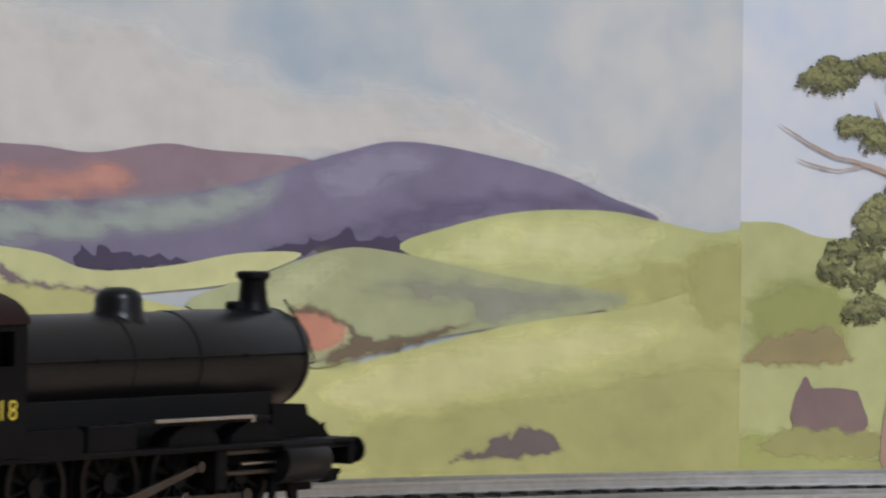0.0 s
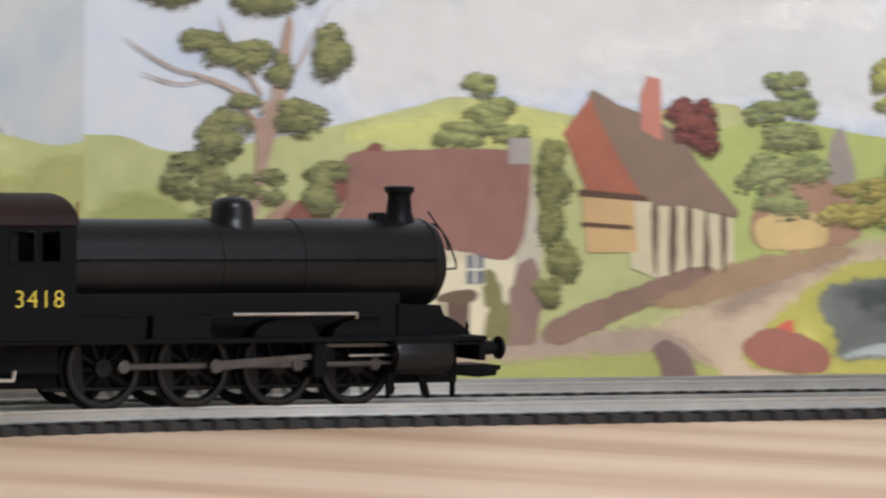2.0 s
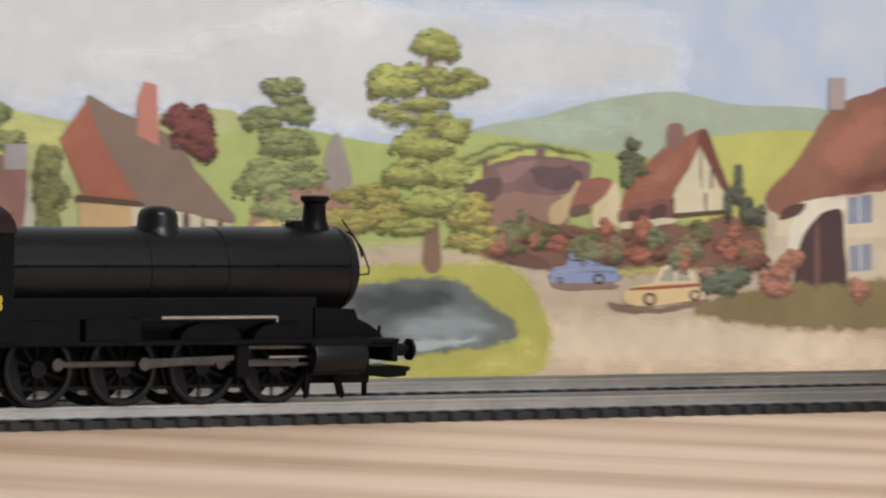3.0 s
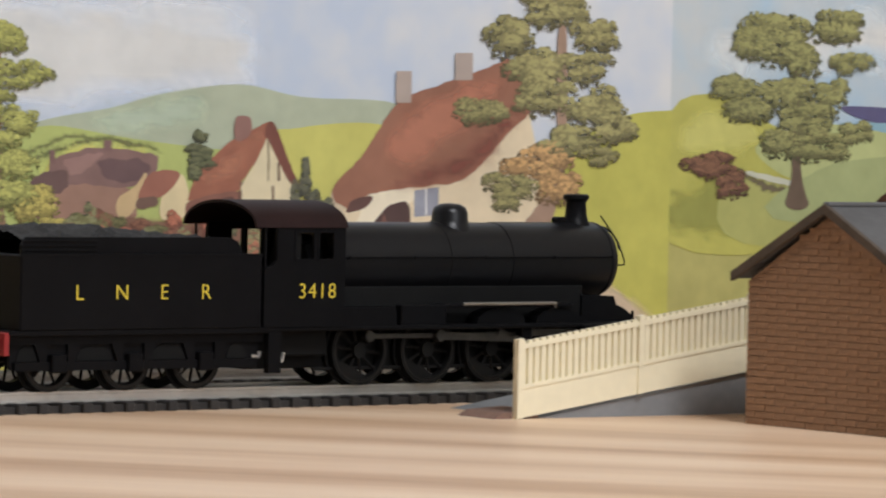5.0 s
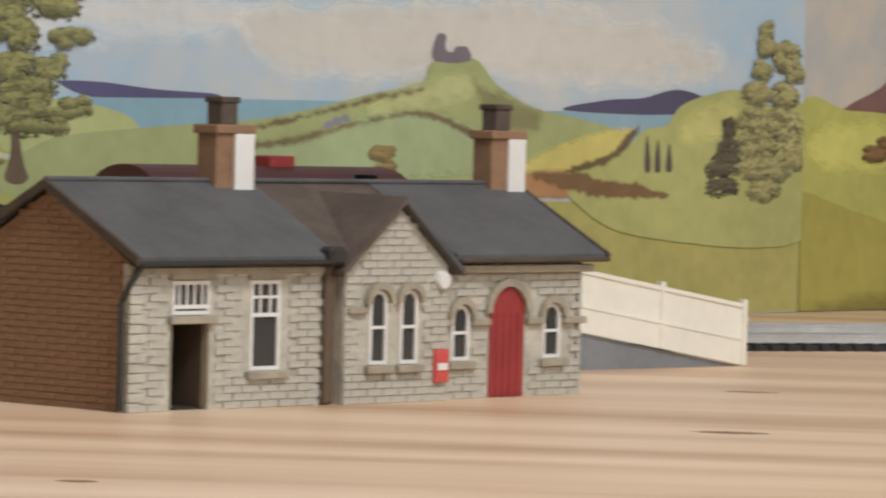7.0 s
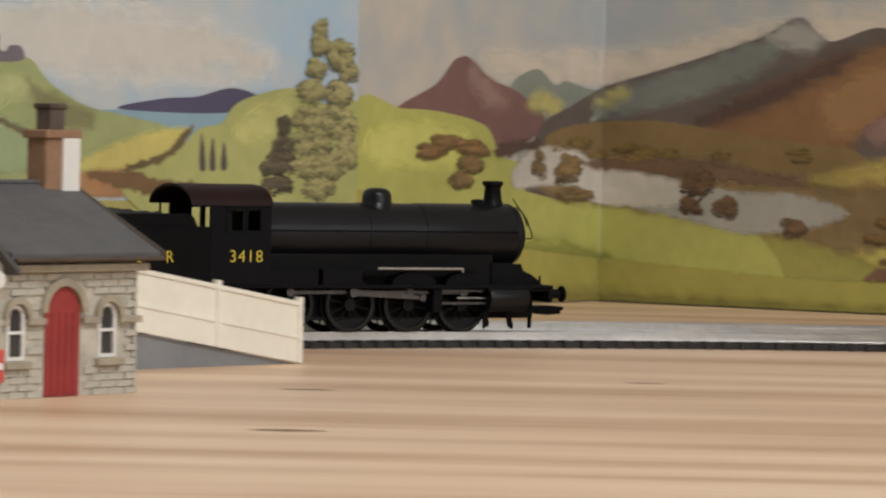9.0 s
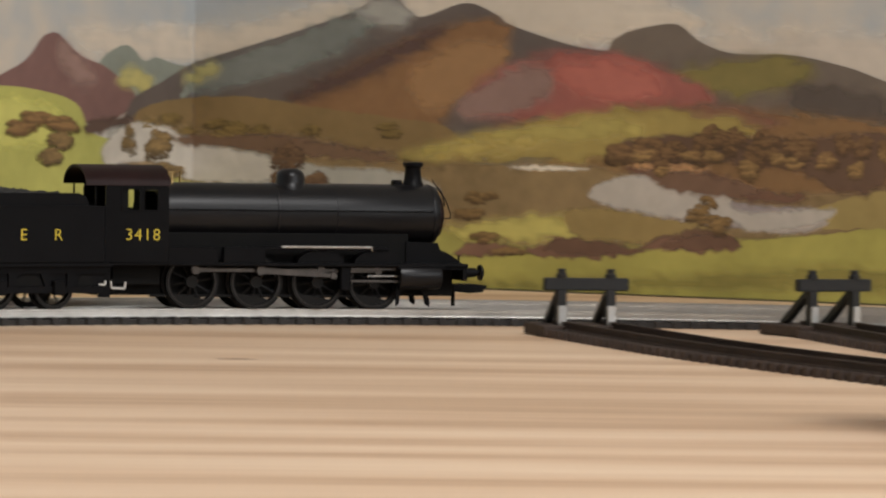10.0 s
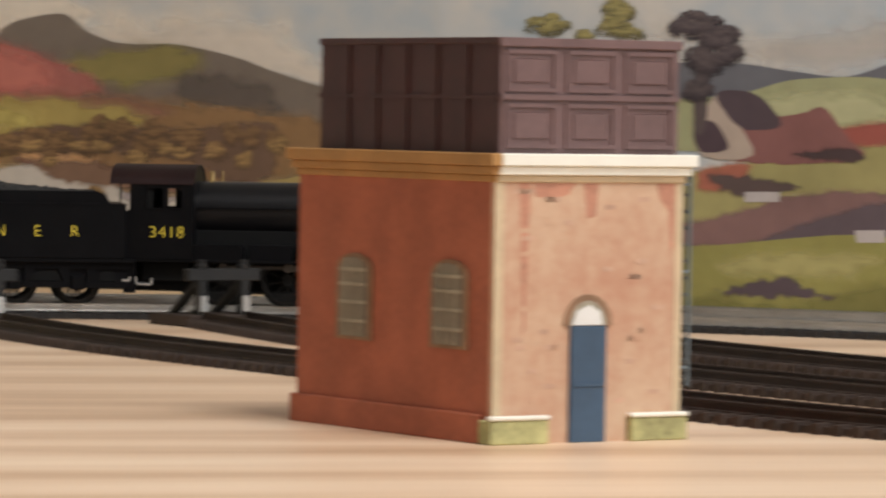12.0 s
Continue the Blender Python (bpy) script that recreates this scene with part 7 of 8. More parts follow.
tree(sheets[4], "painted_tree", (76, 66, 72), [(506, 109.3, 11.4, 5.4), (515, 102.9, 10.2, 5.4), (509, 94.2, 7.9, 6.5), (508, 83.4, 6.9, 5.4), (520, 97.5, 5.6, 4.3)], 6, [(505.9, 70.4), (507.6, 105.0), (510.8, 105.0), (511.0, 70.5)], (84, 72, 70))
shape(sheets[0], "painted_slope", (196, 196, 130), [(-1274, 54.4), (-1247, 64.6), (-1219, 66.0), (-1204, 62.1), (-1224, 54.7), (-1247, 56.0)], 7.5, 0.0, True, 0.1)
shape(sheets[0], "painted_slope", (168, 166, 92), [(-1231, 47.4), (-1208, 54.8), (-1181, 55.0), (-1181, 47.6), (-1208, 44.6)], 7.6, 0.0, True, 0.1)
shape(sheets[0], "painted_slope", (196, 192, 124), [(-1297, 23.0), (-1268, 33.0), (-1231, 38.8), (-1200, 37.3), (-1231, 27.2), (-1276, 15.8)], 10.4, 0.0, True, 0.1)
shape(sheets[0], "painted_slope", (166, 164, 94), [(-1291, 13.1), (-1246, 21.5), (-1184, 30.0), (-1181, -2.2), (-1246, -1.6), (-1284, 0.2)], 10.5, 0.0, True, 0.1)
shape(sheets[0], "painted_slope", (136, 130, 150), [(-1298, 78.4), (-1279, 84.0), (-1265, 82.4), (-1277, 74.3), (-1292, 69.9)], 4.5, 0.0, True, 0.1)
shape(sheets[0], "painted_slope", (176, 178, 128), [(-1318, 47.1), (-1298, 55.7), (-1286, 55.7), (-1298, 47.2), (-1310, 41.5)], 8.4, 0.0, True, 0.1)
shape(sheets[1], "painted_slope", (192, 190, 104), [(-1106, 68.6), (-1073, 75.2), (-1035, 71.3), (-1042, 65.0), (-1093, 64.3)], 2.7, 0.0, True, 0.1)
shape(sheets[1], "painted_slope", (150, 154, 78), [(-1181, 46.8), (-1165, 52.8), (-1152, 47.0), (-1155, 35.2), (-1177, 29.1)], 2.8, 0.0, True, 0.1)
shape(sheets[1], "painted_slope", (200, 190, 86), [(-905, 60.8), (-887, 66.7), (-869, 64.5), (-877, 56.1), (-901, 54.3)], 3.2, 0.0, True, 0.1)
shape(sheets[1], "painted_hedge", (96, 96, 60), [(-908, 63.1), (-894, 67.8), (-882, 69.0), (-866, 66.0), (-866, 65.0), (-884, 67.6), (-894, 66.5), (-906, 61.8)], 4.2, 0.5, True, 0.1)
shape(sheets[1], "painted_hedge", (110, 112, 66), [(-920, 61.5), (-904, 67.3), (-895, 69.8), (-887, 68.3), (-888, 67.3), (-895, 68.5), (-904, 65.7), (-920, 59.7)], 4.2, 0.5, True, 0.1)
shape(sheets[1], "painted_slope", (170, 184, 160), [(-888, 74.0), (-866, 80.1), (-848, 82.1), (-854, 73.7), (-878, 70.0)], 2.2, 0.0, True, 0.1)
shape(sheets[1], "painted_slope", (206, 188, 158), [(-881, 18.8), (-832, 18.4), (-754, 10.9), (-754, 2.2), (-873, 3.9), (-885, 10.6)], 5, 0.0, True, 0.1)
shape(sheets[1], "painted_slope", (150, 130, 112), [(-995, 22.1), (-969, 31.5), (-949, 37.9), (-947, 34.7), (-969, 25.2), (-987, 17.3)], 5, 0.0, True, 0.1)
shape(sheets[1], "painted_slope", (70, 76, 74), [(-952, 25.1), (-931, 27.5), (-912, 26.6), (-916, 20.1), (-941, 18.6)], 9.2, 0.0, True, 0.1)
shape(sheets[1], "painted_slope", (140, 150, 150), [(-935, 15.4), (-912, 21.7), (-896, 15.1), (-919, 10.4)], 9.3, 0.0, True, 0.1)
shape(sheets[1], "painted_slope", (190, 184, 84), [(-976, 6.2), (-963, 17.2), (-958, 12.3), (-954, 4.3), (-911, 3.8), (-886, 11.7), (-886, 5.1), (-911, 1.3), (-959, 2.4)], 8.4, 0.0, True, 0.1)
shape(sheets[1], "painted_slope", (136, 90, 80), [(-1102, 58.2), (-1071, 60.8), (-1056, 58.7), (-1059, 49.5), (-1097, 47.7)], 8.2, 0.0, True, 0.1)
shape(sheets[1], "painted_slope", (92, 54, 52), [(-1108, 40.1), (-1080, 43.3), (-1057, 41.8), (-1058, 37.2), (-1096, 35.6)], 8.2, 0.0, True, 0.1)
shape(sheets[1], "painted_slope", (172, 110, 84), [(-781, 67.4), (-768, 79.7), (-743, 88.9), (-736, 85.6), (-754, 71.3), (-772, 60.6)], 8.2, 0.0, True, 0.1)
shape(sheets[1], "painted_slope", (122, 70, 58), [(-776, 57.1), (-749, 66.1), (-732, 78.6), (-727, 78.7), (-745, 60.9), (-767, 56.3)], 8.2, 0.0, True, 0.1)
shape(sheets[2], "painted_slope", (190, 186, 88), [(-659, 76.2), (-637, 83.0), (-624, 74.9), (-632, 67.4), (-657, 67.1)], 3.3, 0.0, True, 0.1)
shape(sheets[2], "painted_slope", (140, 140, 56), [(-661, 54.3), (-632, 60.1), (-606, 51.0), (-606, 41.6), (-661, 41.6)], 3.4, 0.0, True, 0.1)
shape(sheets[2], "painted_slope", (176, 180, 120), [(-435, 77.8), (-405, 88.5), (-383, 91.0), (-373, 82.9), (-398, 78.4), (-426, 74.9)], 5.3, 0.0, True, 0.1)
shape(sheets[2], "painted_slope", (128, 126, 84), [(-383, 91.0), (-367, 84.1), (-341, 76.2), (-347, 68.7), (-370, 74.7)], 5.3, 0.0, True, 0.1)
shape(sheets[2], "painted_slope", (186, 184, 104), [(-249, 78.7), (-224, 85.3), (-220, 74.7), (-245, 65.6), (-259, 67.6)], 6.6, 0.0, True, 0.1)
shape(sheets[3], "painted_slope", (190, 188, 86), [(-171, 70.8), (-133, 77.1), (-100, 71.7), (-108, 57.6), (-163, 57.2)], 2.4, 0.0, True, 0.1)
shape(sheets[3], "painted_slope", (134, 136, 52), [(-169, 25.3), (-90, 27.1), (-6, 24.0), (26, 0.6), (-168, 1.4)], 2.6, 0.0, True, 0.1)
shape(sheets[3], "painted_slope", (150, 112, 70), [(108, 89.2), (135, 103.6), (157, 101.4), (152, 87.3), (120, 72.7)], 3.95, 0.0, True, 0.1)
shape(sheets[3], "painted_slope", (172, 96, 82), [(173, 90.2), (199, 97.4), (223, 91.9), (231, 81.6), (200, 78.9)], 4.7, 0.0, True, 0.1)
shape(sheets[3], "painted_slope", (124, 86, 66), [(200, 76.6), (249, 79.6), (287, 72.2), (262, 66.1), (210, 68.6)], 5.2, 0.0, True, 0.1)
shape(sheets[3], "painted_slope", (84, 74, 66), [(287, 86.9), (312, 87.2), (329, 80.7), (329, 69.6), (292, 73.4)], 4.4, 0.0, True, 0.1)
shape(sheets[3], "painted_slope", (174, 154, 74), [(108, 55.0), (144, 62.8), (179, 68.1), (174, 61.0), (136, 54.4)], 5.6, 0.0, True, 0.1)
shape(sheets[3], "painted_slope", (128, 118, 48), [(-139, 5.7), (-16, 5.5), (104, 3.7), (212, 7.4), (314, 15.3), (328, 4.6), (-139, -4.6)], 7.2, 0.0, True, 0.1)
shape(sheets[3], "painted_slope", (180, 168, 76), [(131, 25.9), (171, 31.8), (211, 28.2), (198, 22.0), (145, 19.3)], 7.1, 0.0, True, 0.1)
shape(sheets[3], "painted_bush", (104, 78, 58), [(224, 21.7), (245, 28.0), (263, 25.1), (261, 20.5)], 7.5, 0.8, True, 0.1)
shape(sheets[3], "painted_shore", (108, 78, 60), [(211, 51.3), (242, 54.3), (270, 45.8), (295, 43.0), (288, 39.0), (258, 40.9)], 6.7, 0.8, True, 0.1)
shape(sheets[3], "painted_field", (178, 134, 84), [(213, 53.2), (232, 55.9), (252, 52.2), (237, 50.0)], 6.8, 0.0, True, 0.1)
shape(sheets[4], "painted_slope", (163, 161, 117), [(529, 77.2), (549, 83.9), (580, 82.2), (581, 71.6), (545, 68.9)], 2.8, 0.0, True, 0.1)
shape(sheets[4], "painted_slope", (113, 108, 49), [(510, 5.7), (546, 2.5), (582, 12.1), (582, -2.8), (510, -4.0)], 4.8, 0.0, True, 0.1)
shape(sheets[4], "painted_slope", (156, 147, 85), [(519, 18.9), (550, 23.0), (582, 22.8), (568, 13.9), (523, 12.6)], 4.8, 0.0, True, 0.1)
shape(sheets[1], "painted_house", (128, 98, 92), [(-902.8, 61.5), (-893.0, 64.9), (-882.1, 65.7), (-867.9, 64.3), (-864.8, 61.9), (-867.8, 56.9), (-876.8, 54.3), (-887.8, 54.8), (-901.7, 55.8)], 6, 0.5, True, 0.12)
shape(sheets[1], "painted_chimney", (122, 92, 88), [(-884.5, 67.9), (-881.7, 68.0), (-881.6, 64.7), (-884.4, 64.7)], 6.1, 0, False, 0.12)
shape(sheets[1], "painted_chimney", (122, 92, 88), [(-903.3, 64.8), (-901.5, 64.8), (-901.4, 60.9), (-903.2, 60.9)], 6.1, 0, False, 0.12)
shape(sheets[1], "painted_house_wall", (150, 114, 96), [(-909.5, 54.1), (-901.7, 56.3), (-876.8, 54.3), (-873.5, 45.3), (-887.5, 43.6), (-907.3, 45.2)], 5.9, 0.6, True, 0.12)
shape(sheets[1], "painted_thatch", (104, 80, 76), [(-910.5, 55.2), (-903.7, 58.6), (-896.8, 57.5), (-897.7, 53.4), (-906.5, 51.7)], 6.2, 0.6, True, 0.12)
shape(sheets[1], "painted_thatch", (104, 80, 80), [(-886.0, 61.7), (-874.0, 62.6), (-867.9, 61.0), (-870.8, 56.9), (-881.8, 56.0)], 6.2, 0.6, True, 0.12)
shape(sheets[1], "painted_thatch", (146, 112, 104), [(-897.9, 61.6), (-888.0, 64.1), (-885.0, 63.3), (-891.9, 58.7), (-896.8, 58.0)], 6.2, 0.6, True, 0.12)
shape(sheets[1], "painted_wall", (184, 146, 122), [(-896.7, 52.7), (-878.8, 53.5), (-879.3, 51.2), (-895.6, 50.4)], 6.3, 0.6, True, 0.12)
shape(sheets[1], "painted_roof", (150, 96, 78), [(-872.1, 52.2), (-866.8, 58.9), (-857.2, 58.6), (-862.4, 52.3), (-870.0, 50.9)], 7.2, 0.2, False, 0.12)
shape(sheets[1], "painted_gable", (204, 186, 140), [(-863.2, 52.6), (-857.2, 58.3), (-854.3, 54.5), (-853.4, 46.7), (-863.4, 45.0)], 7.1, 0.1, False, 0.12)
shape(sheets[1], "painted_house_wall", (192, 164, 116), [(-879.3, 50.5), (-872.6, 55.2), (-869.8, 58.5), (-869.2, 56.5), (-873.2, 47.3), (-878.8, 45.6)], 7.15, 0.2, False, 0.12)
shape(sheets[1], "painted_window", (110, 84, 72), [(-872.1, 50.9), (-865.6, 51.6), (-865.5, 48.9), (-872.0, 48.2)], 7.3, 0.3, False, 0.12)
shape(sheets[1], "painted_roof", (148, 92, 70), [(-853.8, 51.7), (-850.5, 58.7), (-843.4, 65.1), (-837.3, 69.5), (-830.1, 72.3), (-824.0, 74.4), (-825.2, 70.4), (-829.8, 61.9), (-834.9, 56.1), (-836.1, 53.4), (-852.3, 50.7)], 7.4, 0.25, False, 0.12)
shape(sheets[1], "painted_slope", (170, 112, 84), [(-847.3, 57.0), (-841.3, 63.8), (-831.1, 69.8), (-827.9, 68.7), (-835.0, 60.5), (-843.2, 55.4)], 7.45, 0.3, True, 0.12)
shape(sheets[1], "painted_gable", (204, 190, 152), [(-825.6, 69.4), (-818.1, 57.6), (-815.3, 54.8), (-814.8, 49.9), (-835.1, 48.4), (-834.9, 55.1), (-829.8, 61.9)], 7.8, 0, False, 0.08)
shape(sheets[1], "painted_eaves", (116, 70, 58), [(-824.9, 74.3), (-822.3, 72.8), (-817.4, 63.0), (-813.4, 55.6), (-815.3, 54.8), (-819.7, 59.3), (-823.4, 66.4), (-826.5, 70.7)], 8.15, 0.2, False, 0.12)
shape(sheets[1], "painted_beam", (96, 70, 58), [(-835.3, 56.3), (-816.7, 57.1), (-816.4, 55.6), (-835.3, 54.6)], 8.2, 0, False, 0.12)
shape(sheets[1], "painted_beam", (96, 70, 58), [(-830.0, 61.9), (-829.0, 62.2), (-828.8, 56.2), (-829.9, 56.0)], 8.2, 0, False, 0.12)
shape(sheets[1], "painted_beam", (96, 70, 58), [(-825.6, 68.7), (-824.7, 68.4), (-824.4, 56.6), (-825.3, 56.4)], 8.2, 0, False, 0.12)
shape(sheets[1], "painted_beam", (96, 70, 58), [(-821.6, 62.3), (-820.8, 62.0), (-820.4, 56.8), (-821.3, 56.6)], 8.2, 0, False, 0.12)
shape(sheets[1], "painted_beam", (96, 70, 58), [(-835.7, 53.8), (-834.6, 53.8), (-834.5, 48.4), (-835.5, 48.1)], 8.2, 0, False, 0.12)
shape(sheets[1], "painted_beam", (96, 70, 58), [(-823.6, 55.2), (-822.7, 55.2), (-822.4, 49.5), (-823.2, 49.3)], 8.2, 0, False, 0.12)
shape(sheets[1], "painted_beam", (96, 70, 58), [(-835.1, 49.1), (-814.6, 50.4), (-814.6, 49.2), (-835.1, 47.7)], 8.2, 0, False, 0.12)
shape(sheets[1], "painted_window", (82, 72, 74), [(-830.2, 54.3), (-826.5, 54.5), (-826.3, 49.1), (-830.1, 48.8)], 8.1, 0, False, 0.12)
shape(sheets[1], "painted_wall", (128, 86, 72), [(-853.3, 50.5), (-835.8, 53.3), (-835.3, 46.7), (-852.8, 44.7)], 7.5, 0.3, False, 0.12)
shape(sheets[1], "painted_rail", (202, 188, 154), [(-852.8, 46.5), (-835.9, 47.6), (-835.9, 45.9), (-852.8, 44.5)], 7.6, 0.2, False, 0.12)
shape(sheets[1], "painted_window", (94, 66, 58), [(-850.9, 49.7), (-845.1, 50.4), (-845.0, 47.4), (-850.8, 46.8)], 7.6, 0.2, False, 0.12)
shape(sheets[1], "painted_window", (94, 66, 58), [(-843.0, 50.7), (-837.7, 51.6), (-837.6, 48.2), (-843.0, 47.7)], 7.6, 0.2, False, 0.12)
shape(sheets[1], "painted_chimney", (140, 102, 92), [(-837.2, 75.3), (-832.0, 75.3), (-831.9, 70.3), (-837.1, 68.5)], 8.0, 0.1, False, 0.12)
shape(sheets[1], "painted_hedge", (126, 90, 72), [(-903.3, 39.9), (-893.5, 43.9), (-877.6, 45.9), (-857.3, 45.0), (-834.6, 46.4), (-813.7, 48.8), (-805.1, 46.8), (-800.7, 38.7), (-809.1, 33.2), (-832.2, 33.3), (-854.9, 32.3), (-877.3, 31.7), (-893.3, 34.0), (-903.2, 37.3)], 6.8, 1.4, True, 0.12)
shape(sheets[1], "painted_wall", (108, 78, 66), [(-898.9, 38.6), (-881.4, 36.2), (-880.9, 32.4), (-896.3, 35.0)], 7.3, 0.5, True, 0.12)
tree(sheets[1], "painted_shrubs", (112, 76, 64), [(-858.2, 39.5, 5.1, 3.0), (-852.8, 39.3, 3.0, 3.1), (-840.8, 37.1, 2.8, 2.6), (-892.8, 40.3, 4.3, 2.0), (-805.6, 35.3, 4.5, 3.4), (-886.6, 45.9, 3.8, 2.1), (-883.5, 44.3, 2.5, 3.0), (-859.3, 36.6, 3.9, 3.4), (-853.6, 38.5, 3.8, 2.6), (-804.0, 35.0, 5.1, 3.6), (-871.5, 42.9, 3.2, 2.1), (-827.4, 41.2, 5.0, 2.8), (-808.1, 36.5, 2.6, 2.4), (-813.0, 40.5, 5.5, 2.8), (-894.5, 41.6, 4.5, 2.5)], 7.62, None)
tree(sheets[1], "painted_shrubs", (96, 94, 64), [(-893.2, 43.7, 5.0, 3.7), (-890.3, 44.3, 2.6, 2.1), (-824.4, 43.6, 4.2, 3.0), (-883.4, 40.9, 2.8, 3.4), (-890.5, 43.1, 3.0, 2.5), (-806.8, 37.0, 3.5, 4.0), (-881.5, 43.3, 4.8, 3.4), (-891.9, 39.0, 3.0, 2.5), (-826.8, 42.0, 3.4, 2.1), (-892.9, 41.9, 3.0, 3.3), (-866.0, 40.6, 5.1, 3.0)], 7.7, None)
tree(sheets[1], "painted_shrubs", (150, 92, 76), [(-846.2, 36.4, 3.0, 2.3), (-813.1, 36.9, 3.3, 2.4), (-829.9, 35.6, 3.1, 4.1), (-815.8, 39.1, 3.8, 2.2), (-897.7, 39.2, 3.0, 3.6), (-877.0, 40.2, 4.1, 2.6), (-884.8, 41.0, 2.6, 2.4), (-847.7, 36.5, 4.2, 2.6), (-812.3, 43.3, 2.6, 2.5), (-859.0, 44.7, 3.0, 2.8), (-846.6, 44.0, 3.5, 4.0), (-805.8, 38.5, 4.6, 3.3)], 7.78, None)
tree(sheets[1], "painted_shrubs", (112, 112, 84), [(-888.3, 45.8, 2.5, 4.0), (-833.7, 35.3, 2.5, 3.4), (-855.3, 37.8, 3.4, 4.2), (-894.3, 42.2, 4.4, 4.0), (-830.2, 38.0, 4.8, 4.1), (-867.9, 38.2, 5.0, 3.9), (-861.6, 37.2, 4.9, 3.3), (-841.4, 41.4, 4.2, 3.3)], 7.86, None)
tree(sheets[1], "painted_cypress", (88, 88, 76), [(-810.8, 60.7, 1.5, 3.8), (-811.1, 54.8, 2.6, 4.2), (-807.8, 49.7, 3.4, 4.2), (-815.0, 51.4, 1.9, 4.7), (-803.1, 48.9, 3.0, 3.4)], 7.9, None)
tree(sheets[1], "painted_tree", (92, 94, 70), [(-850.1, 69.4, 2.5, 1.9), (-851.6, 65.4, 4.9, 2.1), (-849.1, 62.0, 4.5, 2.1), (-851.9, 58.7, 3.3, 2.1)], 6.6, None)
shape(sheets[1], "painted_grass", (178, 168, 84), [(-854.9, 32.0), (-842.6, 33.5), (-831.2, 33.6), (-832.2, 31.3), (-852.8, 30.3)], 8.0, 0.5, True, 0.12)
tree(sheets[1], "painted_shrubs", (98, 102, 88), [(-817.9, 30.2, 5.5, 3.0), (-813.2, 28.5, 6.4, 3.4), (-820.6, 27.7, 4.3, 2.5), (-809.0, 30.5, 3.9, 3.0)], 8.65, None)
tree(sheets[1], "painted_roses", (156, 104, 88), [(-821.7, 31.6, 3.4, 1.9), (-793.0, 32.2, 4.3, 4.7), (-789.8, 35.6, 3.9, 3.0), (-796.0, 26.4, 5.6, 3.0), (-800.0, 29.8, 2.6, 3.4), (-763.4, 26.2, 3.6, 3.4)], 8.7, None)
shape(sheets[1], "painted_grass", (176, 164, 78), [(-809.9, 25.1), (-800.3, 26.4), (-785.2, 24.9), (-789.5, 22.9), (-808.8, 22.7)], 8.75, 0.5, True, 0.12)
shape(sheets[1], "painted_shade", (142, 114, 100), [(-878.2, 29.1), (-856.9, 28.2), (-855.8, 27.0), (-873.1, 26.6)], 8.4, 0.3, True, 0.12)
shape(sheets[1], "painted_car", (136, 146, 180), [(-878.6, 29.7), (-877.9, 33.0), (-873.7, 33.8), (-872.5, 36.7), (-869.3, 37.8), (-863.2, 37.5), (-860.3, 34.2), (-855.4, 32.8), (-854.7, 30.0), (-857.3, 28.7), (-876.2, 28.6)], 8.5, 0, True, 0.06)
shape(sheets[1], "painted_car_window", (186, 196, 206), [(-871.5, 34.3), (-870.5, 36.7), (-867.7, 37.0), (-867.4, 34.2)], 9, 0, False, 0.12)
shape(sheets[1], "painted_car_window", (186, 196, 206), [(-866.7, 37.0), (-863.6, 36.7), (-861.9, 34.2), (-866.4, 34.2)], 9, 0, False, 0.12)
shape(sheets[1], "painted_stripe", (206, 210, 216), [(-877.7, 32.5), (-855.8, 32.0), (-855.7, 31.3), (-877.7, 31.9)], 9, 0, False, 0.12)
shape(sheets[1], "painted_bonnet", (112, 122, 160), [(-878.1, 31.4), (-855.3, 31.0), (-856.1, 29.0), (-876.4, 28.9)], 8.8, 0.2, True, 0.12)
shape(sheets[1], "painted_wheel", (72, 62, 68), [(-859.6, 29.7), (-860.2, 28.5), (-861.6, 28.0), (-863.0, 28.5), (-863.7, 29.7), (-863.1, 30.8), (-861.7, 31.3), (-860.2, 30.8)], 9.2, 0, True, 0.12)
shape(sheets[1], "painted_hub", (168, 164, 170), [(-860.6, 29.7), (-860.9, 29.1), (-861.6, 28.8), (-862.3, 29.1), (-862.6, 29.7), (-862.4, 30.3), (-861.6, 30.5), (-860.9, 30.3)], 9.4, 0, True, 0.12)
shape(sheets[1], "painted_wheel", (72, 62, 68), [(-874.4, 29.4), (-874.7, 28.7), (-875.6, 28.4), (-876.4, 28.7), (-876.8, 29.4), (-876.5, 30.1), (-875.6, 30.4), (-874.8, 30.1)], 9.2, 0, True, 0.12)
shape(sheets[1], "painted_hub", (168, 164, 170), [(-875.0, 29.4), (-875.2, 29.0), (-875.6, 28.9), (-876.0, 29.0), (-876.2, 29.4), (-876.0, 29.7), (-875.6, 29.9), (-875.2, 29.7)], 9.4, 0, True, 0.12)
shape(sheets[1], "painted_shade", (132, 104, 88), [(-857.8, 23.0), (-850.6, 21.6), (-839.2, 21.0), (-823.2, 23.5), (-822.7, 22.3), (-839.2, 19.7), (-853.6, 20.1)], 8.4, 0.3, True, 0.12)
shape(sheets[1], "painted_car", (212, 182, 126), [(-852.3, 23.6), (-851.5, 26.6), (-845.0, 28.1), (-836.3, 28.7), (-824.8, 28.5), (-822.8, 26.2), (-823.4, 23.5), (-830.9, 22.7), (-839.2, 21.7), (-848.9, 21.8)], 8.5, 0, True, 0.06)
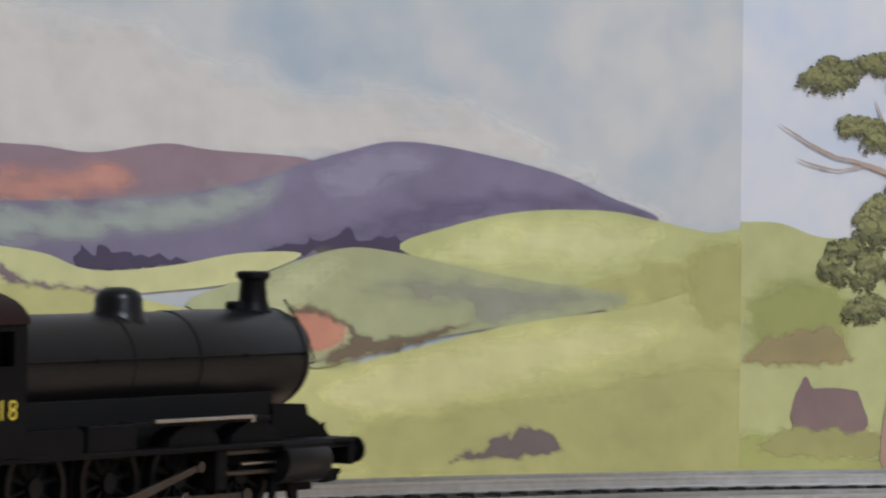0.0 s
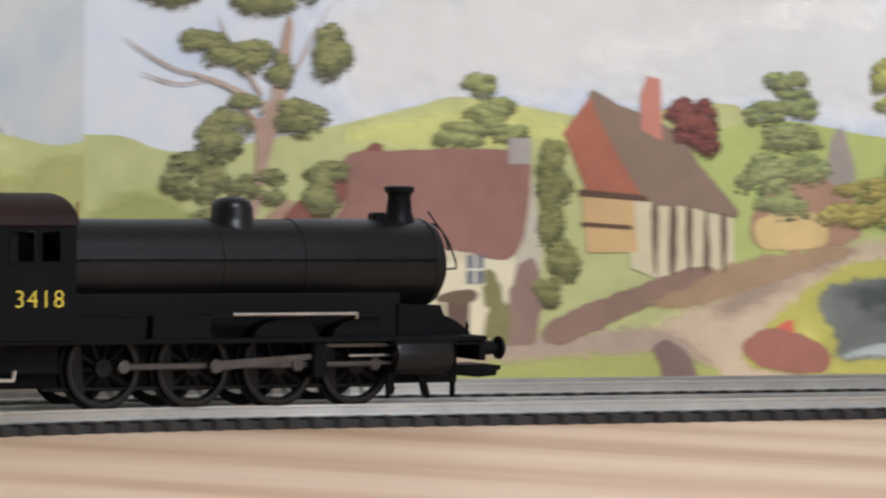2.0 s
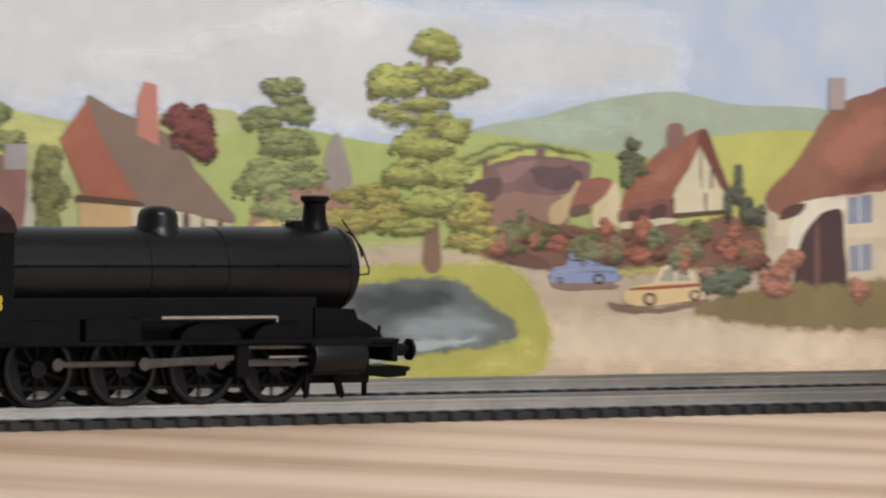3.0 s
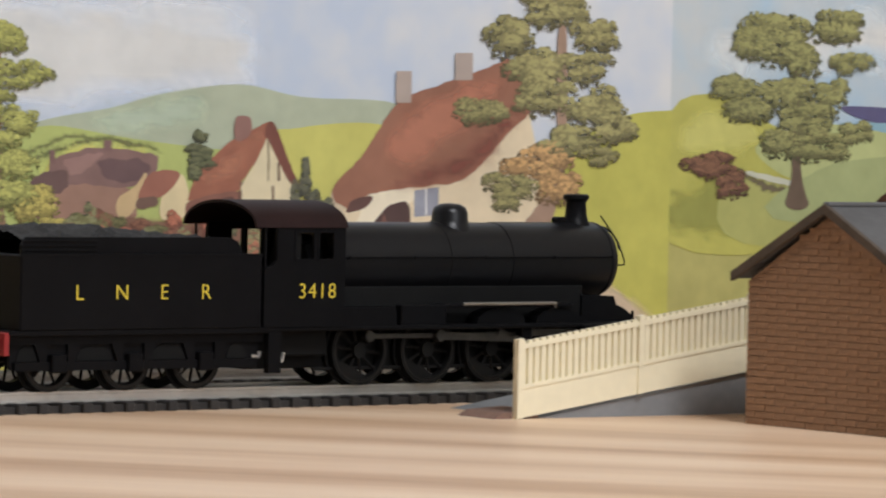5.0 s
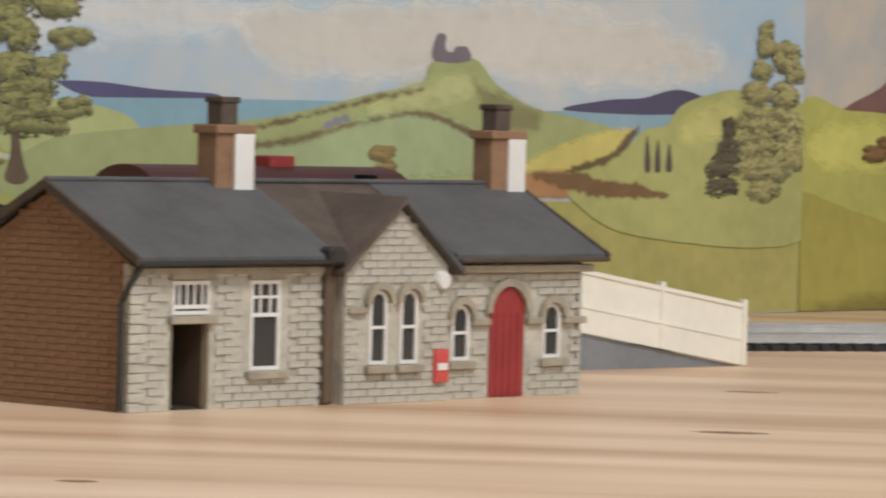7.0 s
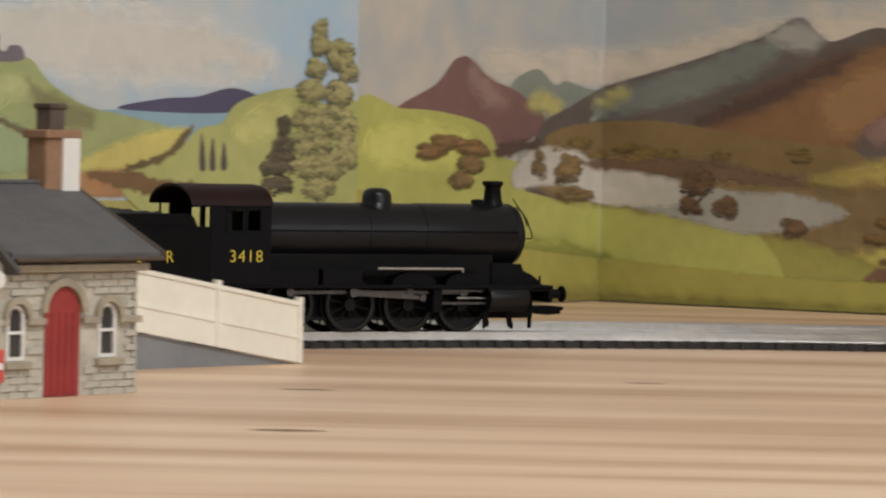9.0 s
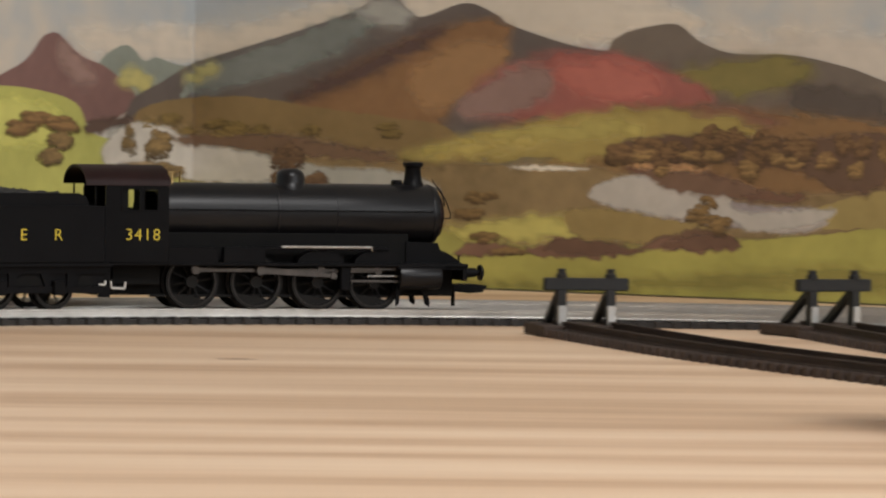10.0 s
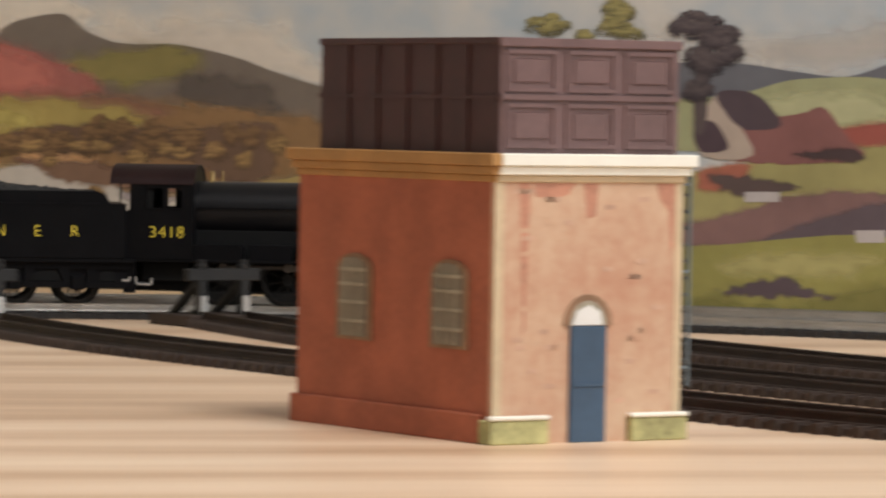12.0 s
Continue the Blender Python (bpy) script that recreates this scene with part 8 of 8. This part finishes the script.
shape(sheets[1], "painted_car_roof", (216, 198, 156), [(-841.9, 28.3), (-838.9, 33.1), (-836.0, 34.0), (-828.9, 33.6), (-825.8, 28.5)], 8.6, 0, False, 0.06)
shape(sheets[1], "painted_car_window", (168, 158, 138), [(-839.6, 28.9), (-837.8, 32.3), (-834.3, 32.6), (-834.2, 28.9)], 9, 0, False, 0.12)
shape(sheets[1], "painted_car_window", (168, 158, 138), [(-833.0, 32.6), (-829.7, 32.4), (-827.7, 29.0), (-833.0, 28.9)], 9, 0, False, 0.12)
shape(sheets[1], "painted_stripe", (160, 88, 62), [(-848.2, 27.1), (-824.6, 28.2), (-824.5, 27.3), (-848.2, 26.3)], 9, 0.1, False, 0.12)
shape(sheets[1], "painted_wheel", (98, 72, 58), [(-840.5, 23.6), (-841.2, 22.1), (-842.9, 21.6), (-844.7, 22.2), (-845.5, 23.6), (-844.8, 25.0), (-843.0, 25.6), (-841.3, 25.0)], 9.2, 0, True, 0.12)
shape(sheets[1], "painted_hub", (204, 180, 136), [(-841.5, 23.6), (-841.9, 22.7), (-843.0, 22.4), (-844.0, 22.7), (-844.5, 23.6), (-844.1, 24.4), (-843.0, 24.8), (-842.0, 24.4)], 9.4, 0, True, 0.12)
shape(sheets[1], "painted_wheel", (98, 72, 58), [(-824.3, 24.6), (-824.8, 23.4), (-826.3, 23.0), (-827.8, 23.5), (-828.5, 24.7), (-827.9, 25.9), (-826.4, 26.3), (-824.9, 25.8)], 9.2, 0, True, 0.12)
shape(sheets[1], "painted_hub", (204, 180, 136), [(-825.1, 24.6), (-825.5, 23.9), (-826.3, 23.6), (-827.2, 23.9), (-827.6, 24.7), (-827.3, 25.4), (-826.4, 25.7), (-825.5, 25.4)], 9.4, 0, True, 0.12)
shape(sheets[1], "painted_house_wall", (196, 178, 148), [(-801.0, 52.3), (-796.4, 54.7), (-779.5, 54.2), (-753.6, 56.8), (-752.7, 23.0), (-797.7, 23.3), (-799.4, 38.7)], 6.8, 0.3, False, 0.14)
shape(sheets[1], "painted_plaster", (216, 204, 176), [(-786.0, 53.8), (-770.3, 54.9), (-770.2, 50.4), (-780.4, 48.3), (-787.3, 38.7), (-791.7, 40.0)], 7.3, 0.4, True, 0.12)
shape(sheets[1], "painted_porch", (96, 68, 62), [(-795.7, 47.9), (-792.4, 51.0), (-785.5, 52.4), (-787.2, 49.3), (-792.7, 47.2)], 7.7, 0.3, True, 0.12)
shape(sheets[1], "painted_door", (78, 58, 56), [(-787.8, 23.2), (-787.3, 38.7), (-781.5, 47.6), (-772.4, 50.7), (-770.0, 42.1), (-769.9, 23.1)], 7.6, 0.4, False, 0.12)
shape(sheets[1], "painted_door_post", (112, 78, 68), [(-780.8, 22.9), (-781.4, 43.8), (-779.7, 44.7), (-779.1, 22.8)], 7.7, 0.2, False, 0.12)
shape(sheets[1], "painted_window", (136, 138, 150), [(-769.0, 54.2), (-759.5, 55.3), (-759.3, 46.7), (-768.8, 46.1)], 7.6, 0, False, 0.12)
shape(sheets[1], "painted_glazing_bar", (200, 198, 196), [(-764.8, 54.8), (-764.1, 54.8), (-763.9, 46.6), (-764.6, 46.6)], 7.9, 0, False, 0.12)
shape(sheets[1], "painted_window", (136, 138, 150), [(-768.1, 39.4), (-759.3, 40.2), (-759.1, 32.1), (-767.5, 31.6)], 7.6, 0, False, 0.12)
shape(sheets[1], "painted_glazing_bar", (200, 198, 196), [(-764.0, 39.7), (-763.3, 39.7), (-763.1, 32.1), (-763.8, 32.1)], 7.9, 0, False, 0.12)
shape(sheets[3], "painted_slope", (162, 146, 68), [(100.0, 54.4), (130.2, 62.3), (157.2, 67.5), (184.0, 70.8), (210.3, 72.6), (226.1, 67.3), (210.5, 63.3), (170.8, 61.7), (143.9, 60.0), (119.4, 54.5)], 6.55, 0.3, True, 0.12)
shape(sheets[3], "painted_shore", (98, 74, 56), [(210.5, 62.4), (236.5, 66.3), (267.2, 66.2), (299.9, 66.4), (329.1, 68.0), (329.5, 47.2), (312.8, 43.4), (287.7, 52.1), (249.6, 54.0), (218.5, 54.5)], 6.58, 0.8, True, 0.12)
shape(sheets[3], "painted_lake", (170, 162, 150), [(195.2, 40.5), (205.6, 47.3), (223.9, 49.3), (257.5, 45.5), (262.7, 37.0), (275.5, 35.7), (308.0, 37.7), (298.2, 30.7), (270.6, 27.2), (262.9, 30.6), (232.0, 32.0), (205.8, 35.9)], 7.05, 0.5, True, 0.12)
shape(sheets[3], "painted_shore", (112, 84, 64), [(221.2, 51.6), (244.5, 50.9), (262.5, 48.4), (275.3, 43.7), (262.7, 40.6), (242.1, 41.7), (229.2, 44.8)], 7.15, 0.9, True, 0.12)
shape(sheets[3], "painted_field", (142, 120, 66), [(184.7, 34.0), (208.5, 35.1), (232.0, 32.0), (250.1, 30.2), (265.6, 22.9), (250.4, 18.8), (219.2, 21.1), (190.3, 23.0)], 7.3, 0.5, True, 0.12)
shape(sheets[3], "painted_bush", (104, 76, 58), [(174.4, 17.8), (185.0, 22.8), (206.1, 21.1), (224.5, 18.2), (206.3, 15.8), (185.1, 15.6)], 7.7, 1.0, True, 0.12)
shape(sheets[3], "painted_bush", (104, 76, 58), [(229.7, 20.2), (247.6, 26.0), (263.0, 24.7), (266.1, 21.1), (245.2, 18.6)], 7.7, 1.0, True, 0.12)
shape(sheets[3], "painted_lake", (186, 180, 168), [(-68.4, 56.9), (-47.8, 66.7), (-17.7, 64.7), (-4.5, 58.9), (23.3, 55.7), (43.6, 51.3), (40.9, 42.8), (-4.0, 41.9), (-17.3, 49.2), (-38.8, 50.2), (-64.1, 48.8)], 6.3, 0.5, True, 0.12)
shape(sheets[3], "painted_shore", (92, 72, 62), [(-81.1, 66.7), (-56.3, 69.3), (-45.2, 67.0), (-62.4, 63.1), (-74.8, 61.1), (-80.9, 62.0)], 6.62, 0.7, True, 0.12)
shape(sheets[3], "painted_shore", (112, 86, 68), [(20.4, 59.3), (46.2, 63.2), (74.7, 59.2), (102.7, 56.1), (100.0, 53.4), (63.5, 53.6), (32.0, 54.5)], 6.62, 0.8, True, 0.12)
shape(sheets[3], "painted_ripple", (206, 196, 176), [(157.6, 51.1), (173.7, 52.4), (195.0, 51.5), (192.3, 50.5), (168.4, 49.9)], 6.9, 0.4, True, 0.12)
tree(sheets[3], "painted_tree", (104, 78, 52), [(210.6, 58.2, 7.3, 5.6), (223.0, 60.6, 6.4, 4.8), (229.6, 56.8, 4.4, 5.2), (235.2, 59.0, 5.7, 4.0), (247.6, 60.2, 6.0, 5.7), (253.0, 64.5, 5.0, 5.1), (260.9, 63.3, 6.8, 5.0), (270.6, 57.2, 5.0, 5.0), (277.1, 61.3, 6.5, 5.6), (289.3, 62.0, 5.7, 4.2), (292.8, 61.1, 6.6, 5.5), (304.4, 57.4, 4.8, 3.8), (310.6, 63.3, 4.6, 4.4), (319.6, 61.6, 4.9, 5.5), (329.6, 62.2, 4.1, 3.5)], 6.75, None)
tree(sheets[3], "painted_tree", (126, 98, 60), [(221.4, 57.0, 5.0, 3.1), (229.6, 50.9, 3.2, 2.2), (243.0, 57.6, 5.2, 2.4), (252.9, 57.6, 4.7, 2.8), (269.0, 52.9, 5.1, 3.8), (281.5, 56.9, 4.2, 2.3), (288.5, 54.8, 4.8, 2.3), (302.4, 56.2, 4.7, 3.0), (316.9, 53.1, 4.0, 3.5), (330.8, 58.8, 5.2, 3.4)], 6.85, None)
tree(sheets[3], "painted_tree", (118, 92, 56), [(250.5, 38.0, 5.1, 3.4), (247.5, 32.9, 7.2, 3.4), (256.5, 29.9, 6.7, 3.4), (144.3, 38.1, 8.1, 2.4), (139.0, 31.4, 7.1, 2.4), (147.4, 21.7, 6.5, 2.9), (158.3, 16.2, 8.1, 1.9)], 7.5, None)
tree(sheets[3], "painted_tree", (118, 96, 62), [(-98.8, 59.0, 11.5, 4.4), (-105.4, 52.4, 8.9, 3.4), (-49.8, 59.3, 5.9, 6.3), (-26.2, 57.0, 10.4, 6.3), (-20.1, 46.1, 13.9, 3.7)], 7.0, None)
tree(sheets[3], "painted_tree", (100, 76, 58), [(49.3, 53.0, 8.6, 6.3), (46.8, 42.5, 6.8, 4.4), (64.1, 41.8, 6.2, 5.4), (99.0, 34.7, 6.6, 3.9)], 7.6, None)
tree(sheets[3], "painted_rocks", (128, 98, 62), [(-116.0, 67.8, 13.6, 3.9), (-97.8, 65.6, 13.9, 3.4), (-127.8, 63.9, 10.3, 2.9)], 6.85, None)
shape(sheets[1], "painted_branch", (166, 146, 130), [(-1134, 75.0), (-1148, 81.0), (-1160, 84.2), (-1173, 92.0), (-1159, 84.7), (-1147, 81.8), (-1133, 76.4)], 10.1, 0.2, True, 0.1)
shape(sheets[1], "painted_branch", (166, 146, 130), [(-1148, 81.0), (-1158, 79.8), (-1168, 83.0), (-1157, 80.3), (-1148, 81.5)], 10.1, 0.2, True, 0.1)
shape(sheets[1], "painted_branch", (166, 146, 130), [(-1133, 74.0), (-1124, 84.0), (-1117.4, 95.0), (-1112, 103.0), (-1116.8, 95.0), (-1123, 83.4), (-1131.6, 73.4)], 10.1, 0.2, True, 0.1)
shape(sheets[1], "painted_branch", (166, 146, 130), [(-1134, 78.0), (-1142, 89.4), (-1146, 99.0), (-1141.3, 89.8), (-1133, 78.6)], 10.1, 0.2, True, 0.1)
shape(sheets[0], "painted_ground", (178, 177, 106), [(-1950, 0.3), (-1180, 0.3), (-1180, 30), (-1950, 30)], 0.4, 0, False, 0.12)
shape(sheets[1], "painted_ground", (168, 162, 96), [(-1186, 0.3), (-660, 0.3), (-660, 46), (-1186, 46)], 0.4, 0, False, 0.12)
shape(sheets[2], "painted_ground", (166, 160, 84), [(-668, 0.3), (-174, 0.3), (-174, 44), (-668, 44)], 0.4, 0, False, 0.12)
shape(sheets[3], "painted_ground", (150, 144, 62), [(-182, 0.3), (404, 0.3), (404, 40), (-182, 40)], 0.4, 0, False, 0.12)
shape(sheets[4], "painted_ground", (150, 144, 66), [(396, 0.3), (1135, 0.3), (1135, 40), (396, 40)], 0.4, 0, False, 0.12)
print_all()

# ---- movements ----
RUN = [(0, -817.8), (0.5, -766.1), (1, -711.4), (1.5, -657.4), (2, -602.6), (2.5, -547.3), (3, -488.7), (5, -265.4), (5.5, -208.0), (6, -149.5), (8.5, 135.2), (9, 192.2), (9.5, 251.5), (10, 310.3), (10.5, 369.0), (11, 426.0), (11.5, 483.0), (12, 540.5)]


def run_at(t):
    """Distance run along the line at t seconds, smoothed between the known stations."""
    ts, ss = [r[0] for r in RUN], [r[1] for r in RUN]
    i = max(k for k in range(len(ts) - 1) if ts[k] <= t + 1e-9)

    def slope(k):
        lo, hi = max(k - 1, 0), min(k + 1, len(ts) - 1)
        return (ss[hi] - ss[lo]) / (ts[hi] - ts[lo])
    h = ts[i + 1] - ts[i]
    x = (t - ts[i]) / h
    return ((2 * x ** 3 - 3 * x * x + 1) * ss[i] + (x ** 3 - 2 * x * x + x) * h * slope(i)
            + (3 * x * x - 2 * x ** 3) * ss[i + 1] + (x ** 3 - x * x) * h * slope(i + 1))


CRANK = 148.0


def motions():
    times = [k * 0.2 for k in range(61)]
    walk(loco, [(t, on_track(run_at(t))) for t in times])
    walk(tender, [(t, on_track(run_at(t) - 105.0)) for t in times])
    ticks = [min(12.0, k / 15) for k in range(181)]
    for w, r, phase in loco_wheels + tender_wheels:
        base = w.matrix_basis.translation.copy()
        walk(w, [(t, pose(*base, 0, math.degrees(run_at(t) / r) + phase + CRANK, 0)) for t in ticks])
    for ob, y, r, phase in loco_rods:
        big = ob.name.startswith("connecting")
        rows = []
        for t in ticks:
            a = run_at(t) / r + radians(phase + CRANK)
            x, z = 4.2 * math.cos(a), 9.2 - 4.2 * math.sin(a)
            if big:
                x += WHEELS[1]
                turn = math.degrees(math.atan2(11.6 - z, math.sqrt(26 ** 2 - (11.6 - z) ** 2)))
                rows.append((t, pose(x / 1000, y / 1000, z / 1000, 0, -turn, 0)))
            else:
                rows.append((t, pose(x / 1000, y / 1000, z / 1000)))
        walk(ob, rows)


motions()
